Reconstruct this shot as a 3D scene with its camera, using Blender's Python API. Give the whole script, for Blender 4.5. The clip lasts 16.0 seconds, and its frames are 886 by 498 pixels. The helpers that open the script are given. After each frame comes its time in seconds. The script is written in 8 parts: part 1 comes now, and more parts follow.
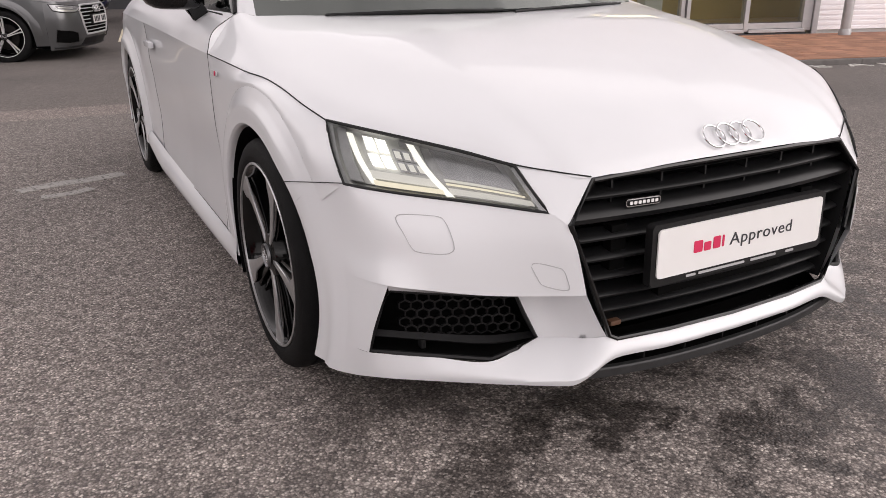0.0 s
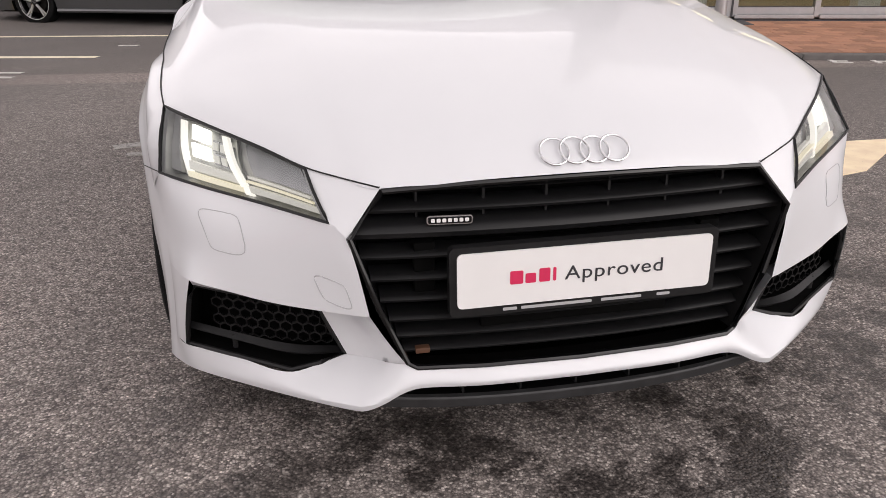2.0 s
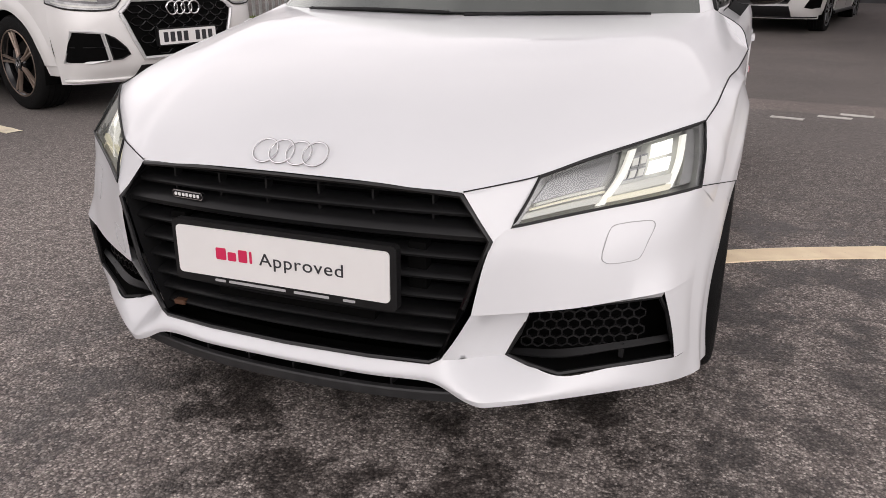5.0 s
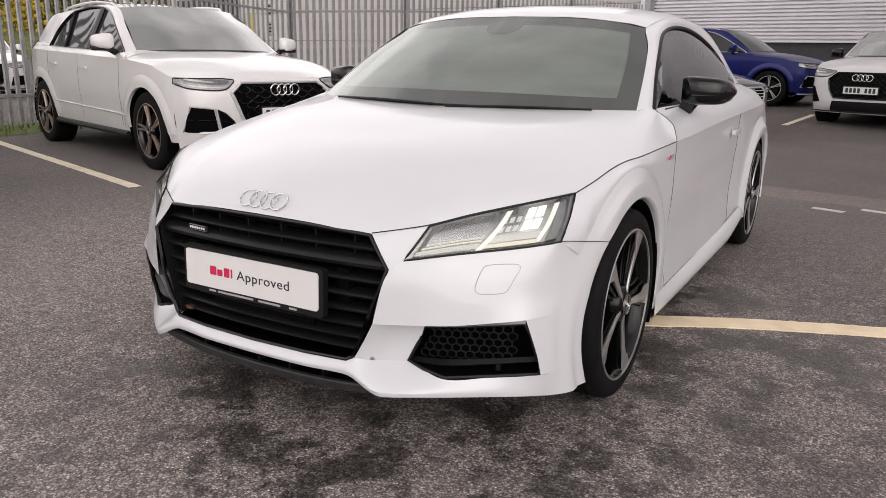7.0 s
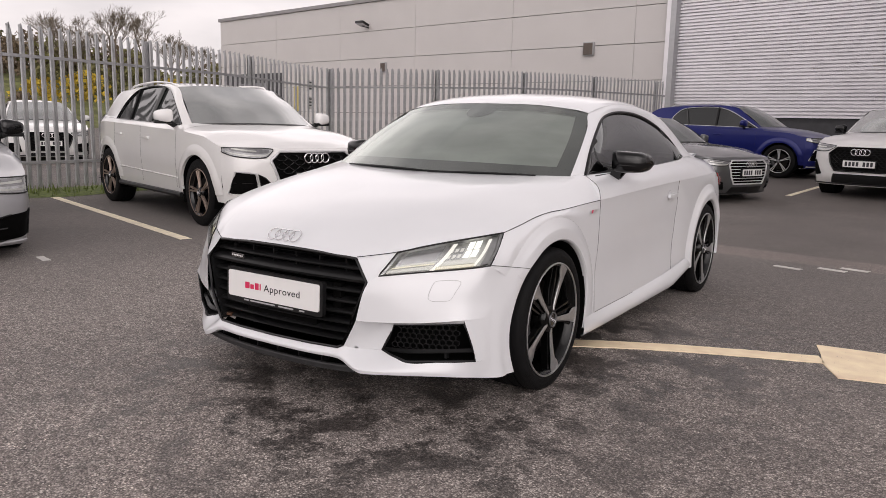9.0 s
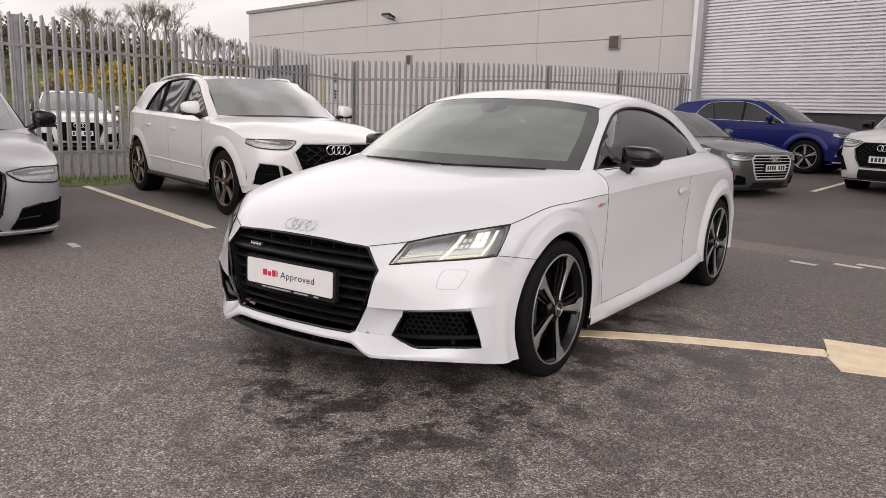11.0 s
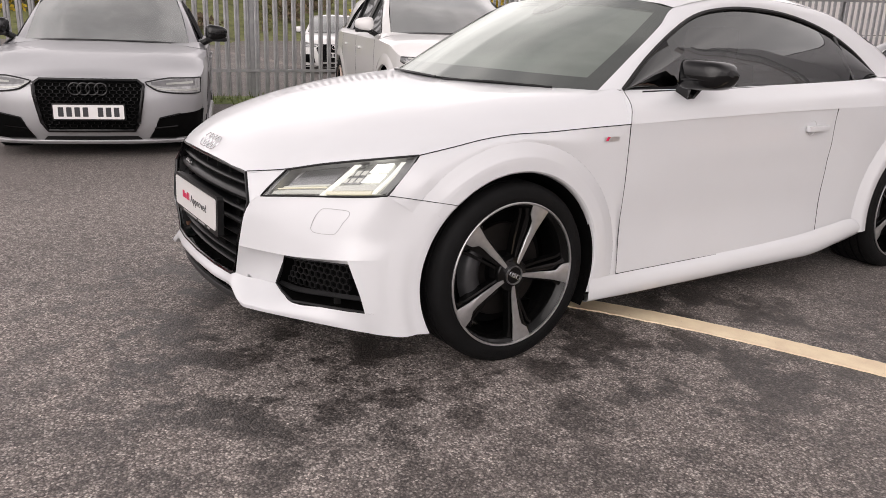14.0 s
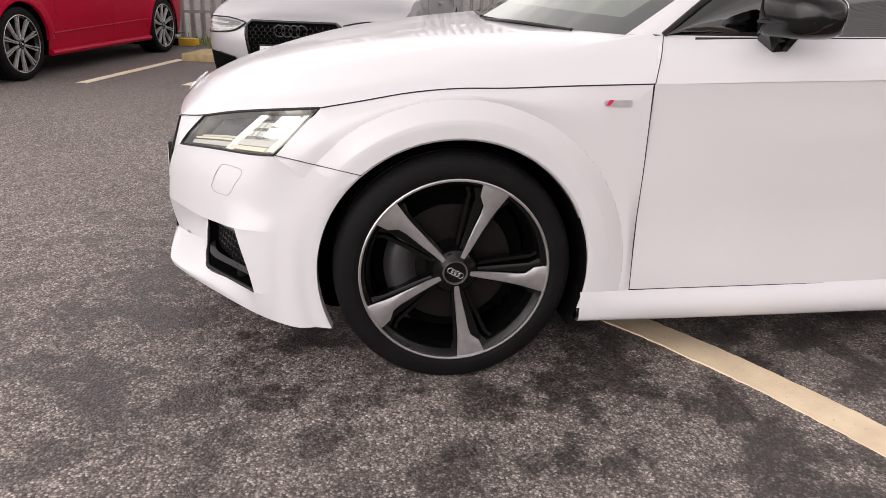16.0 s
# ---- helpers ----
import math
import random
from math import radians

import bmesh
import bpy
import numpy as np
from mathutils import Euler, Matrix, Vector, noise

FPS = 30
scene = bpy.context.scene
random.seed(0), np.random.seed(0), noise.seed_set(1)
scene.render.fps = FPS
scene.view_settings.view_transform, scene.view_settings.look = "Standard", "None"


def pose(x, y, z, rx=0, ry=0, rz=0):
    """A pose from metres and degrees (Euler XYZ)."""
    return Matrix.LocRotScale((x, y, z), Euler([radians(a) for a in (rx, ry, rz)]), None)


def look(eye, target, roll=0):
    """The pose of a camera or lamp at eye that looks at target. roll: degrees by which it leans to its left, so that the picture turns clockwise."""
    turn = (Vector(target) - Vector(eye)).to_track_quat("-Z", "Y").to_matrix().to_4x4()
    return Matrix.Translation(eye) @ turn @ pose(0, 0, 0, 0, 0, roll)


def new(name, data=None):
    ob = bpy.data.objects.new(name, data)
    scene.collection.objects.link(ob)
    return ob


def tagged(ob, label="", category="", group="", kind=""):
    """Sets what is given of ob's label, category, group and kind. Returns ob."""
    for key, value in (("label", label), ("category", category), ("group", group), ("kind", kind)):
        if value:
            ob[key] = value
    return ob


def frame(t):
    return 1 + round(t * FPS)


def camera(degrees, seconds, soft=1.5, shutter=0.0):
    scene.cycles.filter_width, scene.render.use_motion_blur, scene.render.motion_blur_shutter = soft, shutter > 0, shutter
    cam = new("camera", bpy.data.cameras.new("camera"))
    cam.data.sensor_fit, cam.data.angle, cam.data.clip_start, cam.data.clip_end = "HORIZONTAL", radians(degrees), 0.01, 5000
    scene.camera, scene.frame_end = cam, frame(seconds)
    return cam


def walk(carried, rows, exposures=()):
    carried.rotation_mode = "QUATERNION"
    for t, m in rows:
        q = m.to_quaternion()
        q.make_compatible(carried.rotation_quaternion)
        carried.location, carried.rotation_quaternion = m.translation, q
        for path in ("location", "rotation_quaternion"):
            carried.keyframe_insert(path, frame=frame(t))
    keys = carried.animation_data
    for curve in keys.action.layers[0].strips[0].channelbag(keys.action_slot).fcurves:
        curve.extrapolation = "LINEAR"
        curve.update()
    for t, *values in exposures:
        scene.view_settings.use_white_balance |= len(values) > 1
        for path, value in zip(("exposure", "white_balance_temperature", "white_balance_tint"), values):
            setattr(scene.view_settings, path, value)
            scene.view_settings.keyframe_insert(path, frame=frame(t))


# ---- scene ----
cam = camera(60.5, 16.0, soft=0.85)
PATH = [
    (0, (-1.37, -1.131, 1.045), (-0.496, 0.53, 0.354), -0.7),
    (0.5, (-1.143, -1.168, 1.053), (-0.384, 0.537, 0.334), -1.1),
    (1, (-0.951, -1.202, 1.054), (-0.325, 0.553, 0.327), -1.2),
    (1.5, (-0.738, -1.237, 1.069), (-0.237, 0.551, 0.326), -0.9),
    (2, (-0.538, -1.276, 1.062), (-0.178, 0.543, 0.312), -0.6),
    (2.5, (-0.296, -1.329, 1.075), (-0.091, 0.512, 0.321), -0.4),
    (3, (-0.061, -1.317, 1.058), (-0.022, 0.537, 0.307), -0.6),
    (3.5, (0.184, -1.287, 1.067), (0.037, 0.562, 0.316), -1.0),
    (4, (0.444, -1.289, 1.057), (0.101, 0.537, 0.316), -1.2),
    (4.2, (0.537, -1.283, 1.051), (0.122, 0.531, 0.317), -1.2),
    (6.5, (1.38, -1.395, 1.102), (0.442, 0.275, 0.527), 1.5),
    (7, (1.563, -1.568, 1.122), (0.593, 0.107, 0.617), 1.0),
    (7.5, (1.786, -1.744, 1.131), (0.786, -0.072, 0.681), 0.9),
    (8, (1.953, -1.924, 1.14), (0.925, -0.255, 0.742), 0.9),
    (8.5, (2.098, -2.089, 1.163), (1.046, -0.427, 0.802), 1.2),
    (9, (2.257, -2.194, 1.171), (1.184, -0.54, 0.839), 1.4),
    (11.5, (2.403, -2.257, 1.185), (1.245, -0.668, 0.82), 1.8),
    (12, (2.451, -2.045, 1.154), (1.234, -0.505, 0.771), 1.7),
    (12.5, (2.526, -1.769, 1.16), (1.229, -0.311, 0.723), 1.9),
    (13, (2.655, -1.432, 1.147), (1.256, -0.082, 0.677), 1.8),
    (13.5, (2.731, -1.096, 1.115), (1.229, 0.123, 0.608), 2.0),
    (14, (2.825, -0.738, 1.106), (1.216, 0.315, 0.556), 2.1),
    (14.5, (2.891, -0.394, 1.113), (1.174, 0.447, 0.529), 1.7),
    (15, (2.879, -0.05, 1.1), (1.082, 0.569, 0.478), 1.4),
    (15.5, (2.847, 0.277, 1.082), (1.007, 0.704, 0.424), 1.8),
    (16, (2.729, 0.498, 1.058), (0.872, 0.791, 0.375), 1.8),
]
walk(cam, [(t, look(eye, target, roll)) for t, eye, target, roll in PATH], [(0, 0.78, 6660, 13), (4, 0.60, 6580, 12), (7, 0.52, 6620, 12), (9, 0.47, 6640, 13), (13, 0.60, 6650, 12), (16, 0.78, 6720, 14)])
# ---- world and light: thin overcast, soft light from high up ----
world = bpy.data.worlds.new("world")
scene.world = world
world.use_nodes = True
wn = world.node_tree
sky = wn.nodes.new("ShaderNodeTexSky")
sky.sky_type, sky.sun_disc = "NISHITA", False
sky.sun_elevation, sky.sun_rotation = radians(28), radians(137)
sky.air_density, sky.dust_density = 1.0, 3.0
grey = wn.nodes.new("ShaderNodeHueSaturation")
grey.inputs["Saturation"].default_value = 0.12
tint = wn.nodes.new("ShaderNodeMix")
tint.data_type, tint.blend_type = "RGBA", "MULTIPLY"
tint.inputs[0].default_value = 1.0
even = wn.nodes.new("ShaderNodeMix")
even.data_type = "RGBA"
even.inputs[0].default_value = 0.85
coord = wn.nodes.new("ShaderNodeTexCoord")
split = wn.nodes.new("ShaderNodeSeparateXYZ")
haze = wn.nodes.new("ShaderNodeValToRGB")          # thin overcast, palest low down, over a duller bank of cloud at the horizon
haze.color_ramp.elements[0].position, haze.color_ramp.elements[0].color = 0.0, (4.7, 4.58, 4.6, 1)
haze.color_ramp.elements[1].position, haze.color_ramp.elements[1].color = 0.95, (2.3, 2.24, 2.28, 1)
haze.color_ramp.elements.new(0.14).color = (5.0, 4.86, 4.9, 1)
haze.color_ramp.elements.new(0.30).color = (9.6, 9.34, 9.46, 1)
haze.color_ramp.elements.new(0.60).color = (5.4, 5.26, 5.33, 1)
wn.links.new(coord.outputs["Generated"], split.inputs[0])
wn.links.new(split.outputs[2], haze.inputs[0])
wn.links.new(haze.outputs[0], even.inputs[7])
cloud = wn.nodes.new("ShaderNodeTexNoise")
cloud.inputs["Scale"].default_value, cloud.inputs["Detail"].default_value = 3.0, 5.0
stretch = wn.nodes.new("ShaderNodeMapping")
stretch.inputs["Scale"].default_value = (1, 1, 3.5)
ramp = wn.nodes.new("ShaderNodeValToRGB")
ramp.color_ramp.elements[0].position, ramp.color_ramp.elements[0].color = 0.3, (0.68, 0.67, 0.68, 1)
ramp.color_ramp.elements[1].position, ramp.color_ramp.elements[1].color = 0.72, (1.12, 1.08, 1.07, 1)
wn.links.new(coord.outputs["Generated"], stretch.inputs[0])
wn.links.new(stretch.outputs[0], cloud.inputs[0])
wn.links.new(cloud.outputs[0], ramp.inputs[0])
wn.links.new(sky.outputs[0], grey.inputs["Color"])
wn.links.new(grey.outputs[0], even.inputs[6])
wn.links.new(even.outputs[2], tint.inputs[6])
wn.links.new(ramp.outputs[0], tint.inputs[7])
wn.links.new(tint.outputs[2], wn.nodes["Background"].inputs[0])
wn.nodes["Background"].inputs[1].default_value = 0.15

sun = new("sun", bpy.data.lights.new("sun", "SUN"))
sun.data.energy, sun.data.angle, sun.data.color = 0.50, radians(60), (1.0, 0.965, 0.94)
sun.matrix_world = look((8.5, -7.5, 6.5), (0, 1.5, 0))


# ---- materials ----
def shader(name, base, rough=0.5, metal=0.0, coat=0.0, vary=0.0, scale=20.0, bump=0.0, bump_scale=200.0, rough_vary=0.0, island=0.0, spec=0.5):
    """A Principled material with colour variation at two sizes and fine relief."""
    m = bpy.data.materials.new(name)
    m.use_nodes = True
    t = m.node_tree
    b = t.nodes["Principled BSDF"]
    b.inputs["Base Color"].default_value = (*base, 1)
    b.inputs["Roughness"].default_value, b.inputs["Metallic"].default_value = rough, metal
    b.inputs["Coat Weight"].default_value, b.inputs["Coat Roughness"].default_value = coat, 0.03
    b.inputs["Specular IOR Level"].default_value = spec
    at = t.nodes.new("ShaderNodeTexCoord")
    if vary or rough_vary:
        big = t.nodes.new("ShaderNodeTexNoise")
        big.inputs["Scale"].default_value, big.inputs["Detail"].default_value = scale, 6.0
        t.links.new(at.outputs["Object"], big.inputs[0])
        if vary:
            r = t.nodes.new("ShaderNodeValToRGB")
            r.color_ramp.elements[0].position, r.color_ramp.elements[1].position = 0.3, 0.7
            r.color_ramp.elements[0].color = (*[c * (1 - vary) for c in base], 1)
            r.color_ramp.elements[1].color = (*[min(1, c * (1 + vary)) for c in base], 1)
            t.links.new(big.outputs[0], r.inputs[0])
            t.links.new(r.outputs[0], b.inputs["Base Color"])
        if rough_vary:
            q = t.nodes.new("ShaderNodeMapRange")
            q.inputs["To Min"].default_value, q.inputs["To Max"].default_value = max(0.02, rough - rough_vary), min(1, rough + rough_vary)
            t.links.new(big.outputs[0], q.inputs[0])
            t.links.new(q.outputs[0], b.inputs["Roughness"])
    if bump:
        fine = t.nodes.new("ShaderNodeTexNoise")
        fine.inputs["Scale"].default_value, fine.inputs["Detail"].default_value = bump_scale, 3.0
        t.links.new(at.outputs["Object"], fine.inputs[0])
        n = t.nodes.new("ShaderNodeBump")
        n.inputs["Strength"].default_value, n.inputs["Distance"].default_value = bump, 0.01
        t.links.new(fine.outputs[0], n.inputs["Height"])
        t.links.new(n.outputs[0], b.inputs["Normal"])
    return m


def glow(name, colour, strength, body=0.8):
    m = bpy.data.materials.new(name)
    m.use_nodes = True
    b = m.node_tree.nodes["Principled BSDF"]
    b.inputs["Base Color"].default_value = (body, body, body, 1)
    b.inputs["Emission Color"].default_value, b.inputs["Emission Strength"].default_value = (*colour, 1), strength
    return m


def glass(name, colour=(0.9, 0.95, 0.93), ior=1.45, thin=True, mirror_mix=0.0, sheen=(0.95, 0.97, 0.96)):
    """Thin window glass: sees through, tinted, with a mirror reflection that grows at grazing angles."""
    m = bpy.data.materials.new(name)
    m.use_nodes = True
    t = m.node_tree
    t.nodes.remove(t.nodes["Principled BSDF"])
    clear, shine, mix, fres = (t.nodes.new("ShaderNode" + n) for n in ("BsdfTransparent", "BsdfGlossy", "MixShader", "Fresnel"))
    clear.inputs[0].default_value = (*colour, 1)
    shine.inputs["Roughness"].default_value = 0.02
    shine.inputs[0].default_value = (*sheen, 1)
    fres.inputs[0].default_value = ior
    if mirror_mix:
        more = t.nodes.new("ShaderNodeMath")
        more.operation, more.use_clamp = "ADD", True
        more.inputs[1].default_value = mirror_mix
        t.links.new(fres.outputs[0], more.inputs[0])
        t.links.new(more.outputs[0], mix.inputs[0])
    else:
        t.links.new(fres.outputs[0], mix.inputs[0])
    t.links.new(clear.outputs[0], mix.inputs[1])
    t.links.new(shine.outputs[0], mix.inputs[2])
    t.links.new(mix.outputs[0], t.nodes["Material Output"].inputs[0])
    return m


white_paint = shader("white_paint", (0.70, 0.707, 0.727), 0.35, 0, 0.7, 0.015, 3, 0.0)
suv_white = shader("pearl_white_paint", (0.76, 0.75, 0.74), 0.35, 0, 1.0, 0.02, 3)
silver_paint = shader("satin_grey_paint", (0.41, 0.41, 0.425), 0.42, 0.4, 0.4, 0.03, 4)
silver_trim = shader("satin_silver_trim", (0.66, 0.66, 0.67), 0.35, 0.35, 0.2, 0.04, 30)
dark_grey_paint = shader("dark_grey_metallic_paint", (0.11, 0.112, 0.116), 0.3, 0.6, 1.0, 0.03, 4)
blue_paint = shader("deep_blue_paint", (0.007, 0.012, 0.125), 0.35, 0.3, 0.45, 0.03, 4, spec=0.3)
red_paint = shader("red_paint", (0.46, 0.0015, 0.030), 0.34, 0, 0.05, 0.03, 4, spec=0.10)
black_plastic = shader("satin_black_plastic", (0.010, 0.010, 0.0105), 0.42, 0, 0, 0.2, 30, 0.05, 900, spec=0.28)
grille_black = shader("satin_grille_plastic", (0.009, 0.009, 0.0095), 0.36, 0, 0, 0.15, 30, 0.04, 900, spec=0.28)
# paler copy of the black plastic; light on the splitter is in its colour
splitter_black = shader("lit_black_plastic", (0.022, 0.022, 0.023), 0.5, 0, 0, 0.3, 25, 0.1, 600, spec=0.5)
gloss_black = shader("gloss_black", (0.003, 0.003, 0.0035), 0.16, 0, 0.3, 0.1, 6, spec=0.3)
# near-black for liners and recesses; the shade inside recesses is in the colour
matt_black = shader("liner_and_recess_shade", (0.002, 0.002, 0.002), 0.9, 0, 0, 0.2, 20, spec=0.08)
rubber = shader("tyre_rubber", (0.006, 0.006, 0.0063), 0.66, 0, 0, 0.25, 14, 0.25, 300, spec=0.14)
machined = shader("machined_alloy", (0.72, 0.72, 0.72), 0.38, 0.75, 0.3, 0.05, 60, 0.04, 700)
alloy_grey = shader("grey_alloy", (0.30, 0.30, 0.31), 0.35, 0.9, 0.2, 0.08, 40)
coupe_alloy = shader("dark_machined_alloy", (0.48, 0.48, 0.485), 0.32, 0.8, 0.2, 0.08, 60, 0.04, 700)
wheel_black = shader("wheel_black", (0.003, 0.003, 0.003), 0.14, 0, 0.1, 0.1, 40, spec=0.25)
bronze_alloy = shader("bronze_grey_alloy", (0.42, 0.33, 0.28), 0.38, 0.8, 0.2, 0.1, 40)
chrome = shader("chrome", (0.75, 0.75, 0.76), 0.1, 1.0, 0, 0.03, 30)
brake_steel = shader("brake_steel", (0.014, 0.012, 0.011), 0.55, 0.7, 0, 0.2, 40)
caliper_grey = shader("grey_caliper", (0.06, 0.06, 0.063), 0.45, 0.4, 0, 0.15, 30)
plate_white = shader("white_plate", (0.80, 0.79, 0.78), 0.3, 0, 0.3, 0.02, 12)
ink_dark = shader("dark_ink", (0.03, 0.03, 0.035), 0.5, 0, 0, 0.1, 40)
ink_red = shader("red_ink", (0.62, 0.02, 0.09), 0.5, 0, 0, 0.05, 40)
ink_grey = shader("pale_grey_ink", (0.42, 0.42, 0.43), 0.5, 0, 0, 0.05, 40)
pale_lining = shader("pale_headlining", (0.48, 0.48, 0.46), 0.9, 0, 0, 0.05, 20)
interior = shader("dark_trim", (0.02, 0.02, 0.021), 0.75, 0, 0, 0.2, 20, 0.1, 300)
screen_glass = glass("windscreen_glass", (0.80, 0.85, 0.81), 1.5, True, 0.16, (0.90, 0.95, 0.91))
rear_glass = glass("rear_window_glass", (0.66, 0.70, 0.67), 1.5, True, 0.0)
# pale film added to lighten the windscreen, its sheen put into the colour
haze_film = bpy.data.materials.new("windscreen_haze")
haze_film.use_nodes = True
mt = haze_film.node_tree
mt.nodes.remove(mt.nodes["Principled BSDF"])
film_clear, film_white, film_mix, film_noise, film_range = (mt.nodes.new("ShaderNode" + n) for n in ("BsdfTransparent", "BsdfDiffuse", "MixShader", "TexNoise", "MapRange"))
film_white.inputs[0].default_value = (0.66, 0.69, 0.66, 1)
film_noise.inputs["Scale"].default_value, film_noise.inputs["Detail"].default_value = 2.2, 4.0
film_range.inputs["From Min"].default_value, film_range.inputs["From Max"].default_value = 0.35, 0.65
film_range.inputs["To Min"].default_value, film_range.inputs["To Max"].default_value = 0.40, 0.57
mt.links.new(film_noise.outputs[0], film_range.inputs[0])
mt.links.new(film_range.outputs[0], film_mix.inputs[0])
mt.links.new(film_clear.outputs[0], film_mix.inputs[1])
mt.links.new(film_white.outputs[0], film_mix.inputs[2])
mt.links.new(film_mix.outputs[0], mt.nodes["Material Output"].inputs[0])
side_glass = glass("tinted_side_glass", (0.12, 0.13, 0.128), 1.5, True, 0.10)
clear_cover = glass("clear_lamp_cover", (0.92, 0.93, 0.94), 1.4)
pane_glass = glass("showroom_glass", (0.75, 0.78, 0.76), 1.5)
lamp_white = glow("lit_lamp_white", (1.0, 0.97, 0.86), 0.55, 0.35)
lamp_core = glow("lit_lamp_core", (1.0, 0.98, 0.90), 1.0, 0.5)
lamp_warm = glow("lit_lamp_warm", (1.0, 0.90, 0.58), 0.36, 0.4)
smoked_reflector = shader("smoked_reflector", (0.28, 0.28, 0.28), 0.25, 0.6, 0.3, 0.1, 30)
lamp_bezel = shader("smoked_lamp_bezel", (0.30, 0.30, 0.295), 0.28, 0.5, 0.4, 0.15, 30)
lamp_soft = glow("lit_lamp_soft", (1.0, 0.97, 0.82), 0.20, 0.4)
lamp_mid = glow("lit_lamp_lens", (1.0, 0.97, 0.82), 0.22, 0.4)
reflector = shader("lamp_reflector", (0.42, 0.425, 0.40), 0.32, 0.6, 0, 0.1, 40)
tail_red = shader("red_tail_lamp", (0.35, 0.006, 0.01), 0.15, 0, 1.0, 0.15, 40)
amber = shader("amber_reflector", (0.7, 0.22, 0.02), 0.3, 0, 0.5, 0.1, 20)
black_gap = shader("shut_line_gap", (0.012, 0.012, 0.012), 0.8, 0, 0, 0.1, 20)
mesh_black = shader("gloss_black_mesh", (0.008, 0.008, 0.0085), 0.25, 0, 0.1, 0.1, 30, spec=0.35)
lamp_grey = shader("unlit_lamp_grey", (0.36, 0.365, 0.37), 0.2, 0.3, 1.0, 0.25, 30)
lamp_dark = shader("unlit_lamp_dark", (0.17, 0.17, 0.175), 0.25, 0.3, 1.0, 0.2, 30)
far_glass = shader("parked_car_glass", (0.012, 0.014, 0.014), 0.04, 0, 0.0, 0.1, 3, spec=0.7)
# windscreens in a dark and a pale copy, the mirrored sky in their colour
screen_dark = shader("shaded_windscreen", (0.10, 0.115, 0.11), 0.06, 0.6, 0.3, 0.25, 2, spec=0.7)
screen_far = shader("sky_toned_windscreen", (0.42, 0.435, 0.425), 0.06, 0.8, 1.0, 0.15, 2, spec=1.0)


# ---- building tools ----
def ob_mesh(name, verts, faces, material, parent=None, label="", smooth=True):
    me = bpy.data.meshes.new(name)
    me.from_pydata([tuple(map(float, v)) for v in verts], [], faces)
    me.materials.append(material)
    if smooth:
        me.shade_smooth()
        me.set_sharp_from_angle(angle=radians(38))
    ob = new(name, me)
    ob.parent = parent
    return tagged(ob, label)


def part(name, bm, material, parent=None, label="", smooth=True):
    """Links a bmesh as one mesh object under a thing or a part."""
    me = bpy.data.meshes.new(name)
    bm.to_mesh(me)
    bm.free()
    me.materials.append(material)
    if smooth:
        me.shade_smooth()
        me.set_sharp_from_angle(angle=radians(38))
    ob = new(name, me)
    ob.parent = parent
    return tagged(ob, label)


def thing(name, m, label, category, group="", kind=""):
    ob = new(name)
    ob.empty_display_size = 0.2
    ob.matrix_world = m
    return tagged(ob, label, category, group, kind)


def cr(pts, n):
    """A smooth curve through the points, resampled to n points by length."""
    p = np.array(pts, float)
    if len(p) == 2:
        return p[0] + (p[1] - p[0]) * np.linspace(0, 1, n)[:, None]
    d = np.r_[0, np.cumsum(np.maximum(np.linalg.norm(np.diff(p, axis=0), axis=1), 1e-6) ** 0.7)]
    m = np.empty_like(p)
    m[1:-1] = (p[2:] - p[:-2]) / (d[2:] - d[:-2])[:, None]
    m[0], m[-1] = (p[1] - p[0]) / (d[1] - d[0]), (p[-1] - p[-2]) / (d[-1] - d[-2])
    s = np.linspace(0, d[-1], n)
    i = np.clip(np.searchsorted(d, s, side="right") - 1, 0, len(p) - 2)
    h = (d[i + 1] - d[i])[:, None]
    u = ((s - d[i])[:, None]) / h
    return ((2 * u**3 - 3 * u**2 + 1) * p[i] + (u**3 - 2 * u**2 + u) * h * m[i] + (3 * u**2 - 2 * u**3) * p[i + 1] + (u**3 - u**2) * h * m[i + 1])


def loft(curves, nu, nv, straight=False):
    """A grid of points over curves: nu along each of them, nv across."""
    rows = np.array([cr(c, nu) for c in curves])
    if straight:
        return np.concatenate([rows[k] + (rows[k + 1] - rows[k]) * np.linspace(0, 1, nv)[:, None, None] for k in range(len(rows) - 1)])
    return np.stack([cr(rows[:, k], nv) for k in range(nu)], 1)


